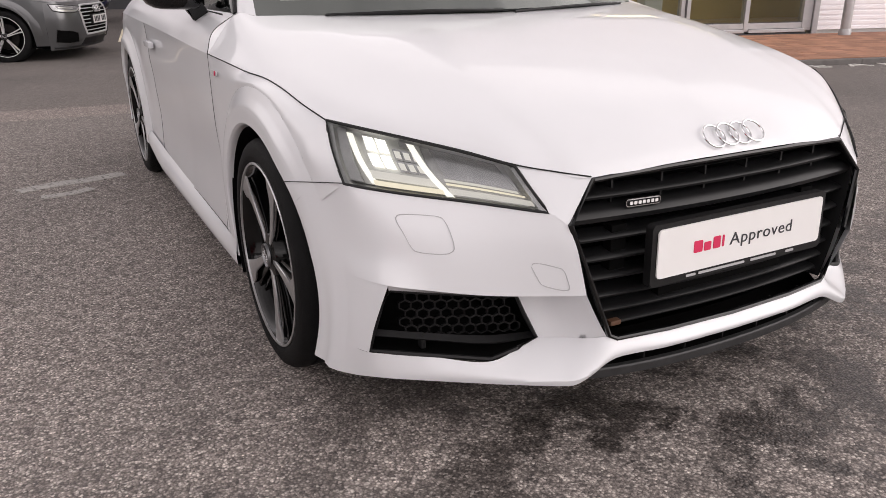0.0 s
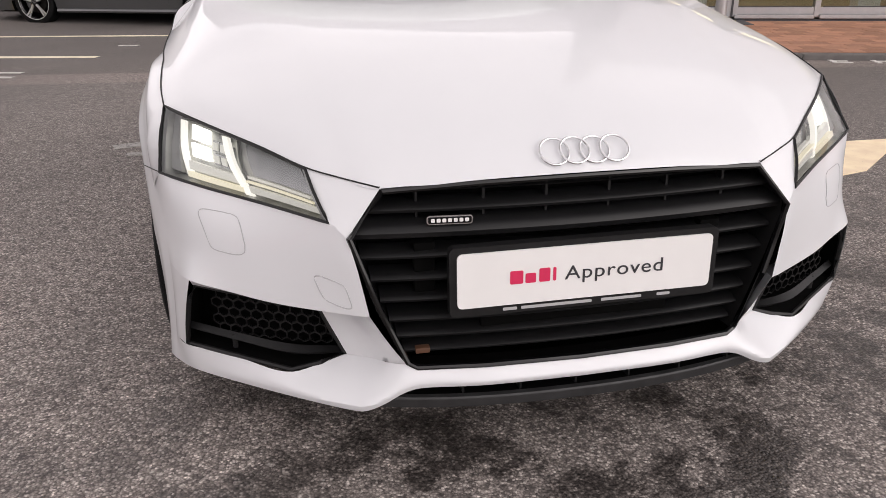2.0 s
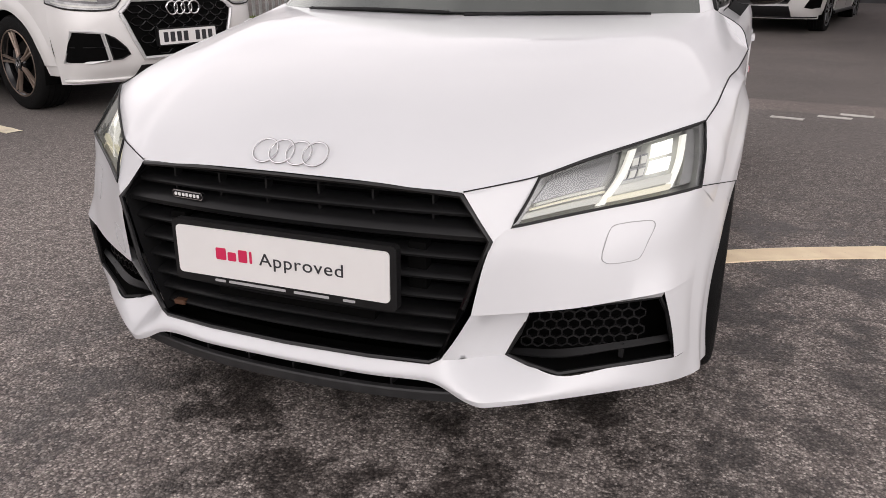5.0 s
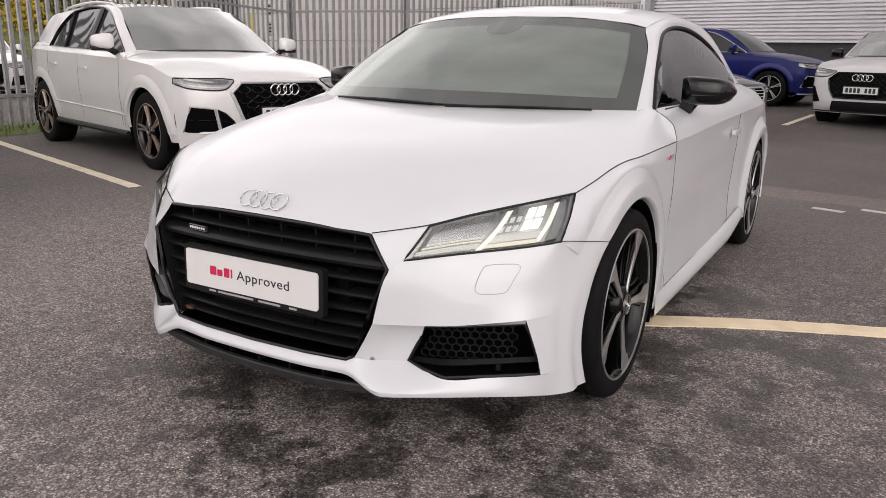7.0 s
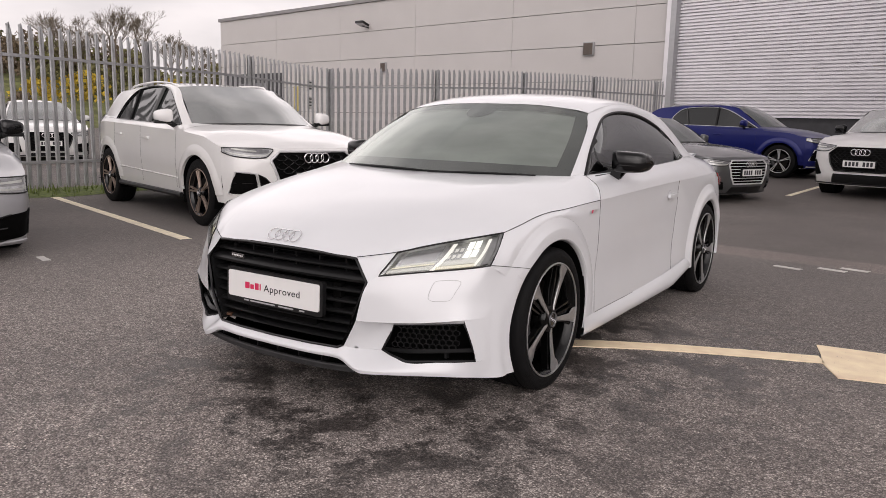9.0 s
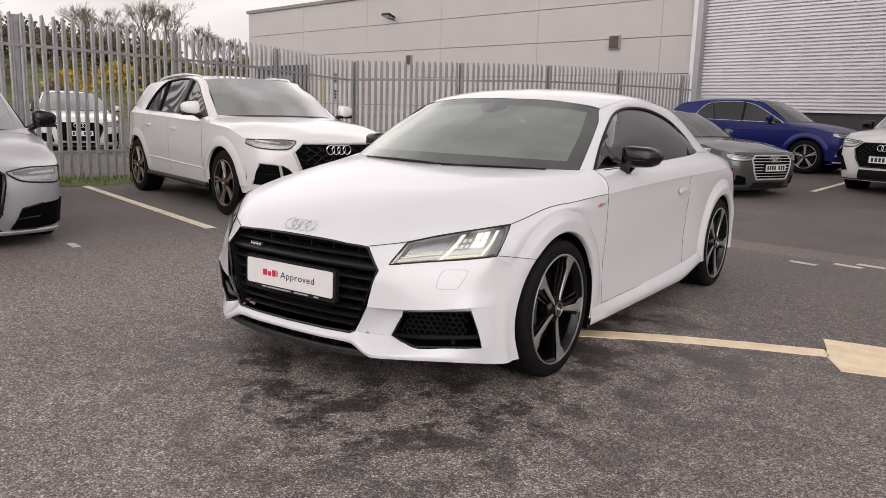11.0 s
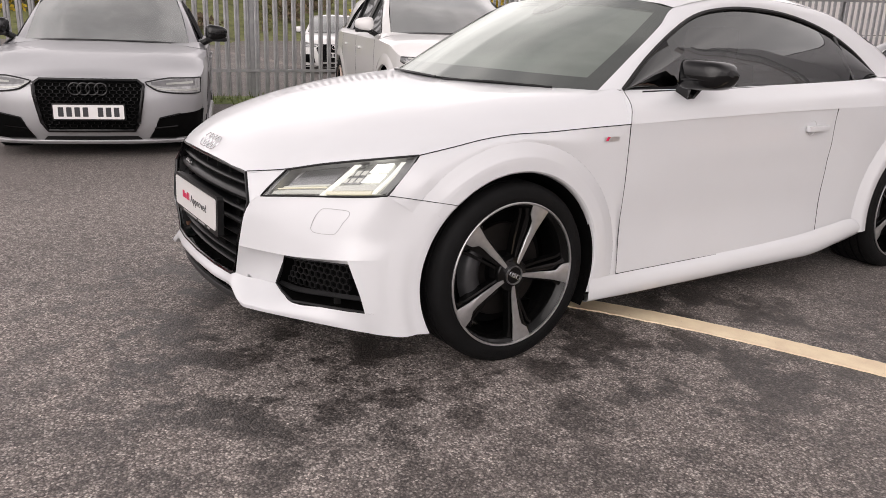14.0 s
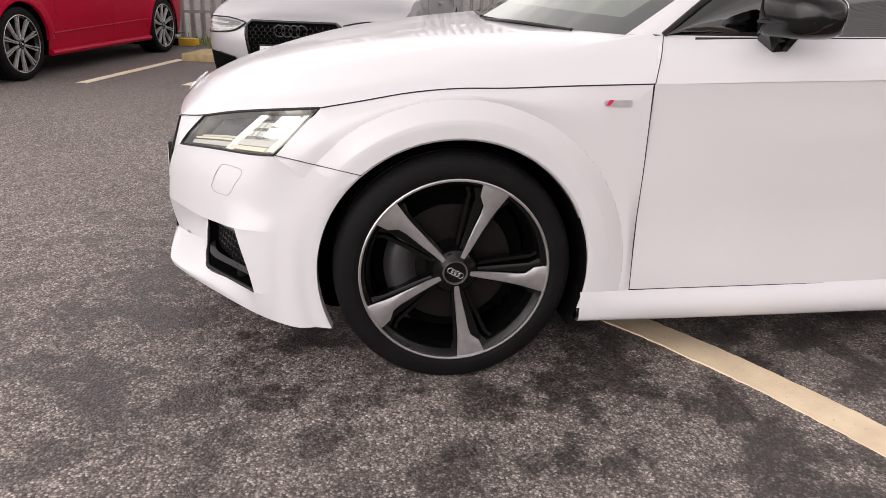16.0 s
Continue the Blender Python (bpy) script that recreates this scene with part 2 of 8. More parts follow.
def skin(name, grids, material, parent, label="", mirror=True, thick=0.0):
    """One mesh of several grids, welded where they meet, and their mirror images across x = 0."""
    verts, faces = [], []
    for g in list(grids) + ([g * (-1, 1, 1) for g in grids] if mirror else []):
        a, b, o = g.shape[0], g.shape[1], len(verts)
        verts += list(g.reshape(-1, 3))
        faces += [(o + i * b + j, o + i * b + j + 1, o + i * b + b + j + 1, o + i * b + b + j) for i in range(a - 1) for j in range(b - 1)]
    me = bpy.data.meshes.new(name)
    me.from_pydata([tuple(map(float, v)) for v in verts], [], faces)
    bm = bmesh.new()
    bm.from_mesh(me)
    bpy.data.meshes.remove(me)
    bmesh.ops.remove_doubles(bm, verts=bm.verts, dist=0.0006)
    bmesh.ops.dissolve_degenerate(bm, edges=bm.edges, dist=1e-5)
    bmesh.ops.recalc_face_normals(bm, faces=bm.faces)
    if material in (screen_glass, rear_glass, side_glass, clear_cover, far_glass, screen_far, screen_dark):
        # glass faces outwards
        c = Vector((0, 2.0, 0.5))
        if sum(f.normal.dot(f.calc_center_median() - c) for f in bm.faces) < 0:
            bmesh.ops.reverse_faces(bm, faces=bm.faces)
    if thick:
        bmesh.ops.solidify(bm, geom=bm.faces[:], thickness=thick)
    return part(name, bm, material, parent, label)


def tube(name, pts, r, material, parent, label="", n=8, closed=False):
    """A round bar along a polyline."""
    p = np.array(pts, float)
    verts, faces = [], []
    for k in range(len(p)):
        a, b = (p[k - 1], p[(k + 1) % len(p)]) if closed else (p[max(k - 1, 0)], p[min(k + 1, len(p) - 1)])
        d = Vector(b - a).normalized()
        side = d.cross((0, 0, 1)) if abs(d.z) < 0.9 else d.cross((1, 0, 0))
        side.normalize()
        up = side.cross(d)
        rr = r[k] if hasattr(r, "__len__") else r
        verts += [Vector(p[k]) + rr * (math.cos(2 * math.pi * i / n) * side + math.sin(2 * math.pi * i / n) * up) for i in range(n)]
    rings = len(p) if closed else len(p) - 1
    for k in range(rings):
        o, q = k * n, ((k + 1) % len(p)) * n
        faces += [(o + i, o + (i + 1) % n, q + (i + 1) % n, q + i) for i in range(n)]
    if not closed:
        faces += [tuple(range(n))[::-1], tuple(range(len(p) * n - n, len(p) * n))]
    return ob_mesh(name, verts, faces, material, parent, label)


def lathe(name, profile, material, parent, label="", n=64, axis="x", at=(0, 0, 0)):
    """A turned body; profile: (radius, along the axis)."""
    verts, faces, k = [], [], len(profile)
    for i in range(n):
        c, s = math.cos(2 * math.pi * i / n), math.sin(2 * math.pi * i / n)
        for r, h in profile:
            v = (h, r * c, r * s) if axis == "x" else (r * c, r * s, h)
            verts.append((v[0] + at[0], v[1] + at[1], v[2] + at[2]))
    for i in range(n):
        o, q = i * k, ((i + 1) % n) * k
        faces += [(o + j, q + j, q + j + 1, o + j + 1) for j in range(k - 1)]
    return ob_mesh(name, verts, faces, material, parent, label)


def slab_bm(lo, hi, bevel=0.0, bm=None):
    bm = bm or bmesh.new()
    made = bmesh.ops.create_cube(bm, size=1)["verts"]
    for v in made:
        v.co = [l + (h - l) * (c + 0.5) for l, h, c in zip(lo, hi, v.co)]
    if bevel:
        bmesh.ops.bevel(bm, geom=list({e for v in made for e in v.link_edges}), offset=bevel, segments=2, affect="EDGES", profile=0.7)
    return bm


def block(name, lo, hi, material, parent=None, label="", bevel=0.004):
    return part(name, slab_bm(lo, hi, bevel), material, parent, label)


def prism(name, outline, depth, material, parent, m=None, label="", bevel=0.0, smooth=False):
    """A flat shape in the xz plane, thickened along y by depth, then moved by m."""
    bm = bmesh.new()
    front = [bm.verts.new((x, 0, z)) for x, z in outline]
    f = bm.faces.new(front)
    out = bmesh.ops.extrude_face_region(bm, geom=[f])["geom"]
    for v in out:
        if isinstance(v, bmesh.types.BMVert):
            v.co.y += depth
    bmesh.ops.recalc_face_normals(bm, faces=bm.faces)
    if bevel:
        bmesh.ops.bevel(bm, geom=[e for e in bm.edges], offset=bevel, segments=1, affect="EDGES")
    if m is not None:
        bmesh.ops.transform(bm, matrix=m, verts=bm.verts)
    return part(name, bm, material, parent, label, smooth)


def rounded(w, h, r, n=5):
    """The outline of a rounded rectangle round the origin."""
    out = []
    for cx, cz, a in ((w / 2 - r, h / 2 - r, 0), (-w / 2 + r, h / 2 - r, 90), (-w / 2 + r, -h / 2 + r, 180), (w / 2 - r, -h / 2 + r, 270)):
        out += [(cx + r * math.cos(radians(a + 90 * k / n)), cz + r * math.sin(radians(a + 90 * k / n))) for k in range(n + 1)]
    return out


def torus_bm(bm, R, r, m, n=32, k=8):
    vs = [[bm.verts.new(m @ Vector(((R + r * math.cos(2 * math.pi * j / k)) * math.cos(2 * math.pi * i / n), r * math.sin(2 * math.pi * j / k), (R + r * math.cos(2 * math.pi * j / k)) * math.sin(2 * math.pi * i / n)))) for j in range(k)] for i in range(n)]
    for i in range(n):
        for j in range(k):
            bm.faces.new((vs[i][j], vs[(i + 1) % n][j], vs[(i + 1) % n][(j + 1) % k], vs[i][(j + 1) % k]))


def ring_badge(parent, m, R, r, material=None, label="four linked chrome rings"):
    """Four linked rings side by side in the xz plane of m."""
    bm = bmesh.new()
    for k in range(4):
        torus_bm(bm, R, r, m @ Matrix.Translation(((k - 1.5) * R * 1.38, 0.0007 * (-1) ** k, 0)))
    return part("badge", bm, material or chrome, parent, label)


def rise(x, y):
    """The height of the yard's surface: level round the coupe, with a shallow dip and a rise on the far side."""
    return float(np.interp(y, [8, 9.5, 11.3, 13, 16, 18], [0, -0.03, -0.08, 0.0, 0.12, 0.16]))


# ---- the white coupe ----
HUB_Z, TYRE_R, HUB_F, HUB_R = 0.314, 0.321, 0.823, 3.352


def arch_ring(hy, t0, t1, radius, x, n=40):
    """Points round a wheel's centre from angle t0 to t1 (0 is to the rear, 90 up); x may be a function of (y, z)."""
    out = []
    for a in np.linspace(radians(t0), radians(t1), n):
        if math.sin(a) < 0 and radius < 0.462:
            # below the hub the inner edge goes down as far as the outer one
            low = min(1.2, math.asin(min(0.95, -math.sin(a) * 0.462 / radius)))
            a = -low if math.cos(a) > 0 else math.pi + low
        y, z = hy + radius * math.cos(a), HUB_Z + radius * math.sin(a) * 0.985
        out.append((x(y, z) if callable(x) else x, y, z))
    return np.array(out)


def flank(y, z):
    """Half the body's width at a length y and height z."""
    plan = np.interp(y, [0.2, 0.26, 0.32, 0.40, 0.48, 0.60, 0.80, 1.3, 1.9, 2.6, 3.0, 3.35, 3.7, 3.95, 4.1],
                     [0.700, 0.762, 0.806, 0.842, 0.866, 0.883, 0.890, 0.890, 0.884, 0.886, 0.893, 0.900, 0.885, 0.82, 0.70])
    near = min(1, max(0, (0.62 - y) / 0.2))          # the bumper's corner widens downwards
    lean = 0.020 * ((z - 0.50) / 0.3) ** 2 if z > 0.50 else 0.012 * ((0.5 - z) / 0.3) ** 2 * (1 - near) - 0.014 * (0.5 - z) / 0.26 * near
    dish = 0.010 * math.exp(-((z - 0.42) / 0.12) ** 2) * (1 if 1.3 < y < 2.7 else 0)
    return plan - lean * min(1, max(0.05, (0.95 - y) / 0.35)) - dish if y < 2.6 else plan - lean * 0.3 - dish


def wheel(parent, hy, side, name, spoke_mat=None, hub_x=0.0, R=None, rim=0.258, width=0.125, face=0.89, twist=63, spokes=5, parts_dark=None, hub_z=None, blade="wedge"):
    """A wheel standing at length hy; side is 1 or -1 across the car. Returns its Empty-free root mesh, the tyre."""
    R = R or TYRE_R
    zc = HUB_Z if hub_z is None else hub_z
    spoke_mat = spoke_mat or machined
    dark = parts_dark or gloss_black
    root = new(name)
    root.parent = parent
    root.matrix_world = Matrix.Translation((face * side, hy, zc)) @ (Matrix.Identity(4) if side > 0 else Matrix.Rotation(math.pi, 4, "Z"))
    w2 = width * 2
    k = rim
    tyre = [(k - 0.012, -w2 + 0.012), (k + 0.006, -w2 + 0.002), (R - 0.022, -w2), (R - 0.004, -w2 + 0.02), (R, -w2 + 0.05)]
    for g in np.linspace(-w2 + 0.06, -0.06, 4):
        tyre += [(R, g), (R - 0.007, g + 0.001), (R - 0.007, g + 0.008), (R, g + 0.009)]
    tyre += [(R, -0.05), (R - 0.003, -0.022), (R - 0.012, -0.008), (R - 0.025, -0.001), (k + 0.022, 0.002), (k + 0.012, 0.0), (k + 0.003, -0.006), (k - 0.012, -0.010)]
    lathe("tyre", tyre, rubber, root, "black rubber tyre with grooved tread")
    lathe("barrel", [(k - 0.006, -0.004), (k - 0.016, -0.012), (k - 0.03, -0.04), (k - 0.036, -0.12), (k - 0.02, -w2 + 0.01)], dark, root)
    lathe("rim", [(k + 0.003, -0.009), (k + 0.004, -0.001), (k + 0.001, 0.001), (k - 0.003, 0.0), (k - 0.004, -0.008)], spoke_mat, root, "bright machined rim edge")
    lathe("brake_disc", [(0.06, -0.085), (0.165, -0.085), (0.167, -0.09), (0.167, -0.105), (0.06, -0.105)], brake_steel, root)
    lathe("backing_plate", [(0.0, -0.125), (k - 0.045, -0.125), (k - 0.04, -0.14)], matt_black, root)
    g = loft([[(-0.075, 0.1 * math.cos(a), 0.1 * math.sin(a)) for a in np.linspace(radians(150), radians(215), 6)],
              [(-0.05, 0.13 * math.cos(a), 0.13 * math.sin(a)) for a in np.linspace(radians(147), radians(218), 6)],
              [(-0.05, 0.165 * math.cos(a), 0.165 * math.sin(a)) for a in np.linspace(radians(147), radians(218), 6)],
              [(-0.08, 0.185 * math.cos(a), 0.185 * math.sin(a)) for a in np.linspace(radians(150), radians(215), 6)]], 14, 10)
    skin("caliper", [g], caliper_grey, root, "grey brake caliper", mirror=False, thick=0.01)
    lathe("hub", [(0.0, -0.004), (0.030, -0.004), (0.036, -0.009), (0.058, -0.014), (0.068, -0.03), (0.070, -0.08)], dark, root, n=40)
    lathe("cap_ring", [(0.029, -0.004), (0.031, 0.001), (0.033, 0.001), (0.034, -0.006)], alloy_grey, root, n=40)
    ring_badge(root, Matrix.Translation((0.0, 0, 0)) @ Matrix.Rotation(radians(90), 4, "Z") @ Matrix.Rotation(radians(28), 4, "Y"), 0.0075, 0.0011, chrome)
    for s in range(5):
        a = 2 * math.pi * s / 5 + radians(36)
        lathe("wheel_bolt", [(0.0, -0.012), (0.007, -0.012), (0.008, -0.03)], dark, root, n=8, at=(0, 0.047 * math.cos(a), 0.047 * math.sin(a)))
    made = []
    for s in range(spokes):
        a = radians(twist + 360.0 / spokes * s)
        turn = Matrix.Rotation(a, 4, "X")
        if made:
            for o in made:
                c = o.copy()
                scene.collection.objects.link(c)
                c.parent = root
                c.matrix_parent_inverse = Matrix.Identity(4)
                c.matrix_basis = Matrix.Rotation(2 * math.pi / spokes * s, 4, "X")
            continue

        def arm(name, rows, mat_, depth, lab):
            """rows: radius, from and to across the spoke, height of the face."""
            top = [[(h, r, c0 + (c1 - c0) * u) for u in (0, 0.08, 0.5, 0.92, 1)] for r, c0, c1, h in rows]
            top = np.array(top)
            top[:, (0, 4), 0] -= 0.002
            low = top[:, (0, 4)].copy()
            low[:, :, 0] -= depth
            grids = [top, np.stack([top[:, 0], low[:, 0]], 1), np.stack([top[:, 4], low[:, 1]], 1), np.stack([top[-1], np.array([low[-1, 0] + (low[-1, 1] - low[-1, 0]) * u for u in (0, .08, .5, .92, 1)])], 0)]
            grids = [np.array([[turn @ Vector(p) for p in row] for row in gr]) for gr in grids]
            return skin(name, grids, mat_, root, lab, mirror=False)

        if blade == "wedge":
            made.append(arm("spoke", [(0.042, -0.007, 0.006, -0.010), (0.075, -0.010, 0.008, -0.011), (0.13, -0.012, 0.013, -0.010), (0.17, -0.014, 0.016, -0.008), (0.193, -0.016, 0.021, -0.006), (0.212, -0.019, 0.041, -0.005), (k - 0.014, -0.023, 0.049, -0.003), (k - 0.003, -0.026, 0.052, -0.003)], spoke_mat, 0.004, "machined silver spoke blade"))
            made.append(arm("spoke_base", [(0.04, -0.014, 0.012, -0.020), (0.10, -0.018, 0.024, -0.024), (0.2, -0.026, 0.046, -0.022), (k - 0.02, -0.04, 0.072, -0.016)], dark, 0.03, "gloss black spoke body"))
            made.append(arm("inner_arm", [(0.05, 0.016, 0.026, -0.03), (0.12, 0.034, 0.046, -0.036), (0.2, 0.058, 0.070, -0.032), (k - 0.02, 0.085, 0.105, -0.022)], dark, 0.025, "gloss black twin arm"))
        else:
            sp = 0.9 if spokes > 7 else 1.3
            made.append(arm("spoke", [(0.045, -0.012 * sp, 0.0, -0.010), (0.12, -0.013 * sp, -0.004, -0.014), (k - 0.01, -0.024 * sp, -0.010 * sp, -0.006)], spoke_mat, 0.022, "bright alloy spoke"))
            made.append(arm("spoke", [(0.045, 0.0, 0.012 * sp, -0.010), (0.12, 0.004, 0.013 * sp, -0.014), (k - 0.01, 0.010 * sp, 0.024 * sp, -0.006)], spoke_mat, 0.022, "bright alloy spoke"))
    return root


def panel(name, grids, material, parent, label=""):
    """A body panel and its twin on the other side, a part each."""
    skin(name, grids, material, parent, label, mirror=False)
    return skin(name, [g * (-1, 1, 1) for g in grids], material, parent, label, mirror=False)


def shut_line(parent, pts, r=0.0016, n=40):
    return tube("shut_line", cr(pts, n), r, black_gap, parent, "dark panel gap", n=5)


def laid_ring(parent, name, grid, outline, s, label):
    """A closed fine groove on a panel's grid, given by (x, z)."""
    flat = grid.reshape(-1, 3)
    closed = list(outline) + [outline[0]]
    pts = []
    for x, _, z in cr([(x, 0, z) for x, z in closed], 48)[:-1]:
        near = np.argsort((flat[:, 0] - x) ** 2 + (flat[:, 2] - z) ** 2)[:4]
        w = 1 / (1e-5 + (flat[near, 0] - x) ** 2 + (flat[near, 2] - z) ** 2)
        pts.append((x * s, float((flat[near, 1] * w).sum() / w.sum()) - 0.0004, z))
    return tube(name, pts, 0.0010, ink_grey, parent, label, n=5, closed=True)


def side_pair(fn):
    """Calls fn with 1 and -1, for the left and right of the car."""
    return [fn(1), fn(-1)]


def flip(pts, s):
    return [(x * s, y, z) for x, y, z in pts]


# grille slats: height of the middle, thickness, depth, set-back
SLATS = ((0.6275, 0.012, 0.05, 0.012), (0.594, 0.020, 0.05, 0.0), (0.553, 0.034, 0.05, -0.004), (0.503, 0.018, 0.05, 0.004), (0.458, 0.018, 0.05, 0.004), (0.414, 0.018, 0.05, 0.004), (0.372, 0.018, 0.05, 0.003), (0.336, 0.018, 0.05, 0.003), (0.302, 0.016, 0.05, 0.003))


def coupe():
    car = thing("coupe_car", Matrix.Identity(4), "white two-door coupe with black grille and lit headlamps", "car")
    # longitudinal lines over the bonnet, from the nose to the windscreen
    edge = [(0.812, 0.480, 0.733), (0.829, 0.585, 0.754), (0.840, 0.705, 0.777), (0.849, 0.82, 0.789), (0.864, 0.94, 0.793), (0.877, 1.115, 0.802), (0.888, 1.3165, 0.810)]
    lines = [
        [(0.0, 0.036, 0.654), (0.0, 0.060, 0.680), (0.0, 0.12, 0.722), (0.0, 0.25, 0.775), (0.0, 0.5, 0.838), (0.0, 0.8, 0.885), (0.0, 1.06, 0.912)],
        [(0.2, 0.045, 0.650), (0.2, 0.072, 0.678), (0.205, 0.135, 0.720), (0.215, 0.27, 0.775), (0.23, 0.51, 0.838), (0.245, 0.81, 0.886), (0.255, 1.085, 0.914)],
        [(0.391, 0.070, 0.637), (0.395, 0.105, 0.672), (0.405, 0.17, 0.714), (0.42, 0.30, 0.768), (0.45, 0.53, 0.833), (0.475, 0.83, 0.884), (0.49, 1.145, 0.916)],
        [(0.455, 0.110, 0.648), (0.46, 0.150, 0.684), (0.472, 0.22, 0.724), (0.49, 0.34, 0.772), (0.52, 0.56, 0.832), (0.55, 0.86, 0.884), (0.565, 1.18, 0.918)],
        [(0.522, 0.157, 0.661), (0.530, 0.195, 0.694), (0.545, 0.26, 0.729), (0.565, 0.38, 0.772), (0.60, 0.60, 0.828), (0.63, 0.89, 0.880), (0.64, 1.22, 0.919)],
        [(0.675, 0.315, 0.702), (0.688, 0.350, 0.725), (0.70, 0.40, 0.747), (0.715, 0.50, 0.775), (0.735, 0.69, 0.817), (0.75, 0.95, 0.862), (0.735, 1.283, 0.918)],
        [(0.757, 0.410, 0.720), (0.766, 0.445, 0.738), (0.777, 0.505, 0.757), (0.787, 0.60, 0.781), (0.797, 0.76, 0.811), (0.815, 0.985, 0.838), (0.785, 1.345, 0.920)],
        edge,
    ]
    hood = loft(lines, 44, 60)
    skin("bonnet", [hood], white_paint, car, "smooth white bonnet")
    # pieces of the flanks that are one with the shell
    belt = [(0.777, 1.372, 0.922), (0.805, 1.7, 0.926), (0.815, 2.1, 0.934), (0.812, 2.6, 0.947), (0.79, 2.95, 0.957), (0.752, 3.14, 0.966)]
    crease = [(0.8885, 1.3175, 0.8105), (0.895, 1.5, 0.816), (0.897, 1.7, 0.822), (0.898, 2.2, 0.833), (0.899, 2.7, 0.840), (0.895, 3.1, 0.844), (0.888, 3.33, 0.846)]
    mid = [(0.862, 1.335, 0.872), (0.872, 1.7, 0.874), (0.878, 2.2, 0.884), (0.877, 2.7, 0.896), (0.865, 3.0, 0.908), (0.845, 3.2, 0.915)]
    shoulder = loft([crease, mid, belt], 40, 8)
    # the strip between the bonnet's rear corner and the door
    back = hood[:, -1]
    k0 = int(np.argmin(np.linalg.norm(back - np.array((0.785, 1.345, 0.920)), axis=1)))
    corner = np.stack([cr(back[k0:][::-1], 14), cr(shoulder[:, 0], 14)])
    # front wing, round the wheel: lip, chamfer, flare, then the panel out to its shut lines
    t0, t1 = -14.5, 142
    swell = lambda y: min(1, max(0.3, (y - 0.38) / 0.25))
    ease = lambda y, z: swell(y) * (np.interp(z, [0.24, 0.46], [0.15, 1]) if y > HUB_F else 1)          # the flare dies away towards the sill
    girth = lambda y, z: flank(y, min(z, 0.45) if y > HUB_F else 0.45)
    lip_x = lambda y, z: girth(y, z) + 0.010 * ease(y, z)
    rings_f = [arch_ring(HUB_F, t0, t1, 0.358, lambda y, z: lip_x(y, z) - 0.03), arch_ring(HUB_F, t0, t1, 0.362, lip_x), arch_ring(HUB_F, t0, t1, 0.368, lambda y, z: lip_x(y, z) + 0.006 * ease(y, z)),
               arch_ring(HUB_F, t0, t1, 0.402, lambda y, z: girth(y, z) + 0.016 * ease(y, z)), arch_ring(HUB_F, t0, t1, 0.414, lambda y, z: flank(y, 0.5 * (z + min(0.45, max(z, 0.25)) if y > HUB_F and z < 0.45 else z + 0.45)) + 0.015 * ease(y, z)), arch_ring(HUB_F, t0, t1, 0.438, lambda y, z: flank(y, z) + 0.008 * ease(y, z)), arch_ring(HUB_F, t0, t1, 0.462, lambda y, z: flank(y, z) - 0.001)]
    flare_f = np.concatenate([loft(rings_f[:3], 40, 4, True), loft(rings_f[2:5], 40, 5, True), loft(rings_f[4:], 40, 6, True)])
    rear = [(flank(1.312, z) , 1.312, z) for z in np.linspace(0.25, 0.811, 9)]
    front_edge = [(0.812, 0.480, 0.733), (0.823, 0.436, 0.69), (0.825, 0.387, 0.640), (0.822, 0.362, 0.616)]
    bound = np.concatenate([cr(rear, 30), cr(edge[::-1], 50)[1:], cr(front_edge, 14)[1:]])
    want = np.degrees(np.arctan2(bound[:, 2] - HUB_Z, bound[:, 1] - HUB_F))
    ang = np.unique(np.r_[want[0], np.linspace(want[0], want[-1], 110), want[29], want[78], want[-1]])
    ring_at = lambda g: np.array(arch_ring(HUB_F, g, g, 0.462, lambda y, z: flank(y, z) - 0.001, 1)[0])
    b = np.array([[np.interp(g, want, bound[:, c]) for c in range(3)] for g in ang])
    a = np.array([ring_at(g) for g in ang])
    m1 = a + (b - a) * 0.45
    for k in range(len(m1)):
        m1[k, 0] = max(m1[k, 0], min(flank(m1[k, 1], m1[k, 2]), m1[k, 0] + 0.012))
    wing = np.stack([cr([a[k], m1[k], b[k]], 9) for k in range(len(ang))], 1)
    # below the lowest angle that meets the door edge
    low = loft([[tuple(ring_at(t0)), tuple(a[0])], [(flank(1.312, 0.24), 1.312, 0.24), tuple(b[0])]], 6, 4)
    panel("front_wing", [flare_f, wing, low, corner], white_paint, car, "white wing with a flared wheel arch")
    # door skin
    rows = [[(flank(y, z), y, z) for y in np.linspace(1.3145, 2.60, 12)] for z in np.linspace(0.250, 0.60, 9)]
    rows += [[(np.interp(y, [1.32, 1.6, 2.7], [0.8865, 0.891, 0.893]) + (0.003 if zz > 0.9 else 0) - 0.002 * (1 - zz), y, 0.60 + (np.interp(y, [1.32, 1.7, 2.2, 2.7], [0.811, 0.822, 0.833, 0.840]) - 0.60) * zz) for y in np.linspace(1.3145, 2.60, 12)] for zz in (0.35, 0.7, 1.0)]
    door = loft(rows, 40, 36)
    panel("door", [door], white_paint, car, "plain white door with a low crease")
    panel("shoulder_panel", [shoulder], white_paint, car)
    # rear quarter with its flare, and the tail
    t0r, t1r = -10, 190
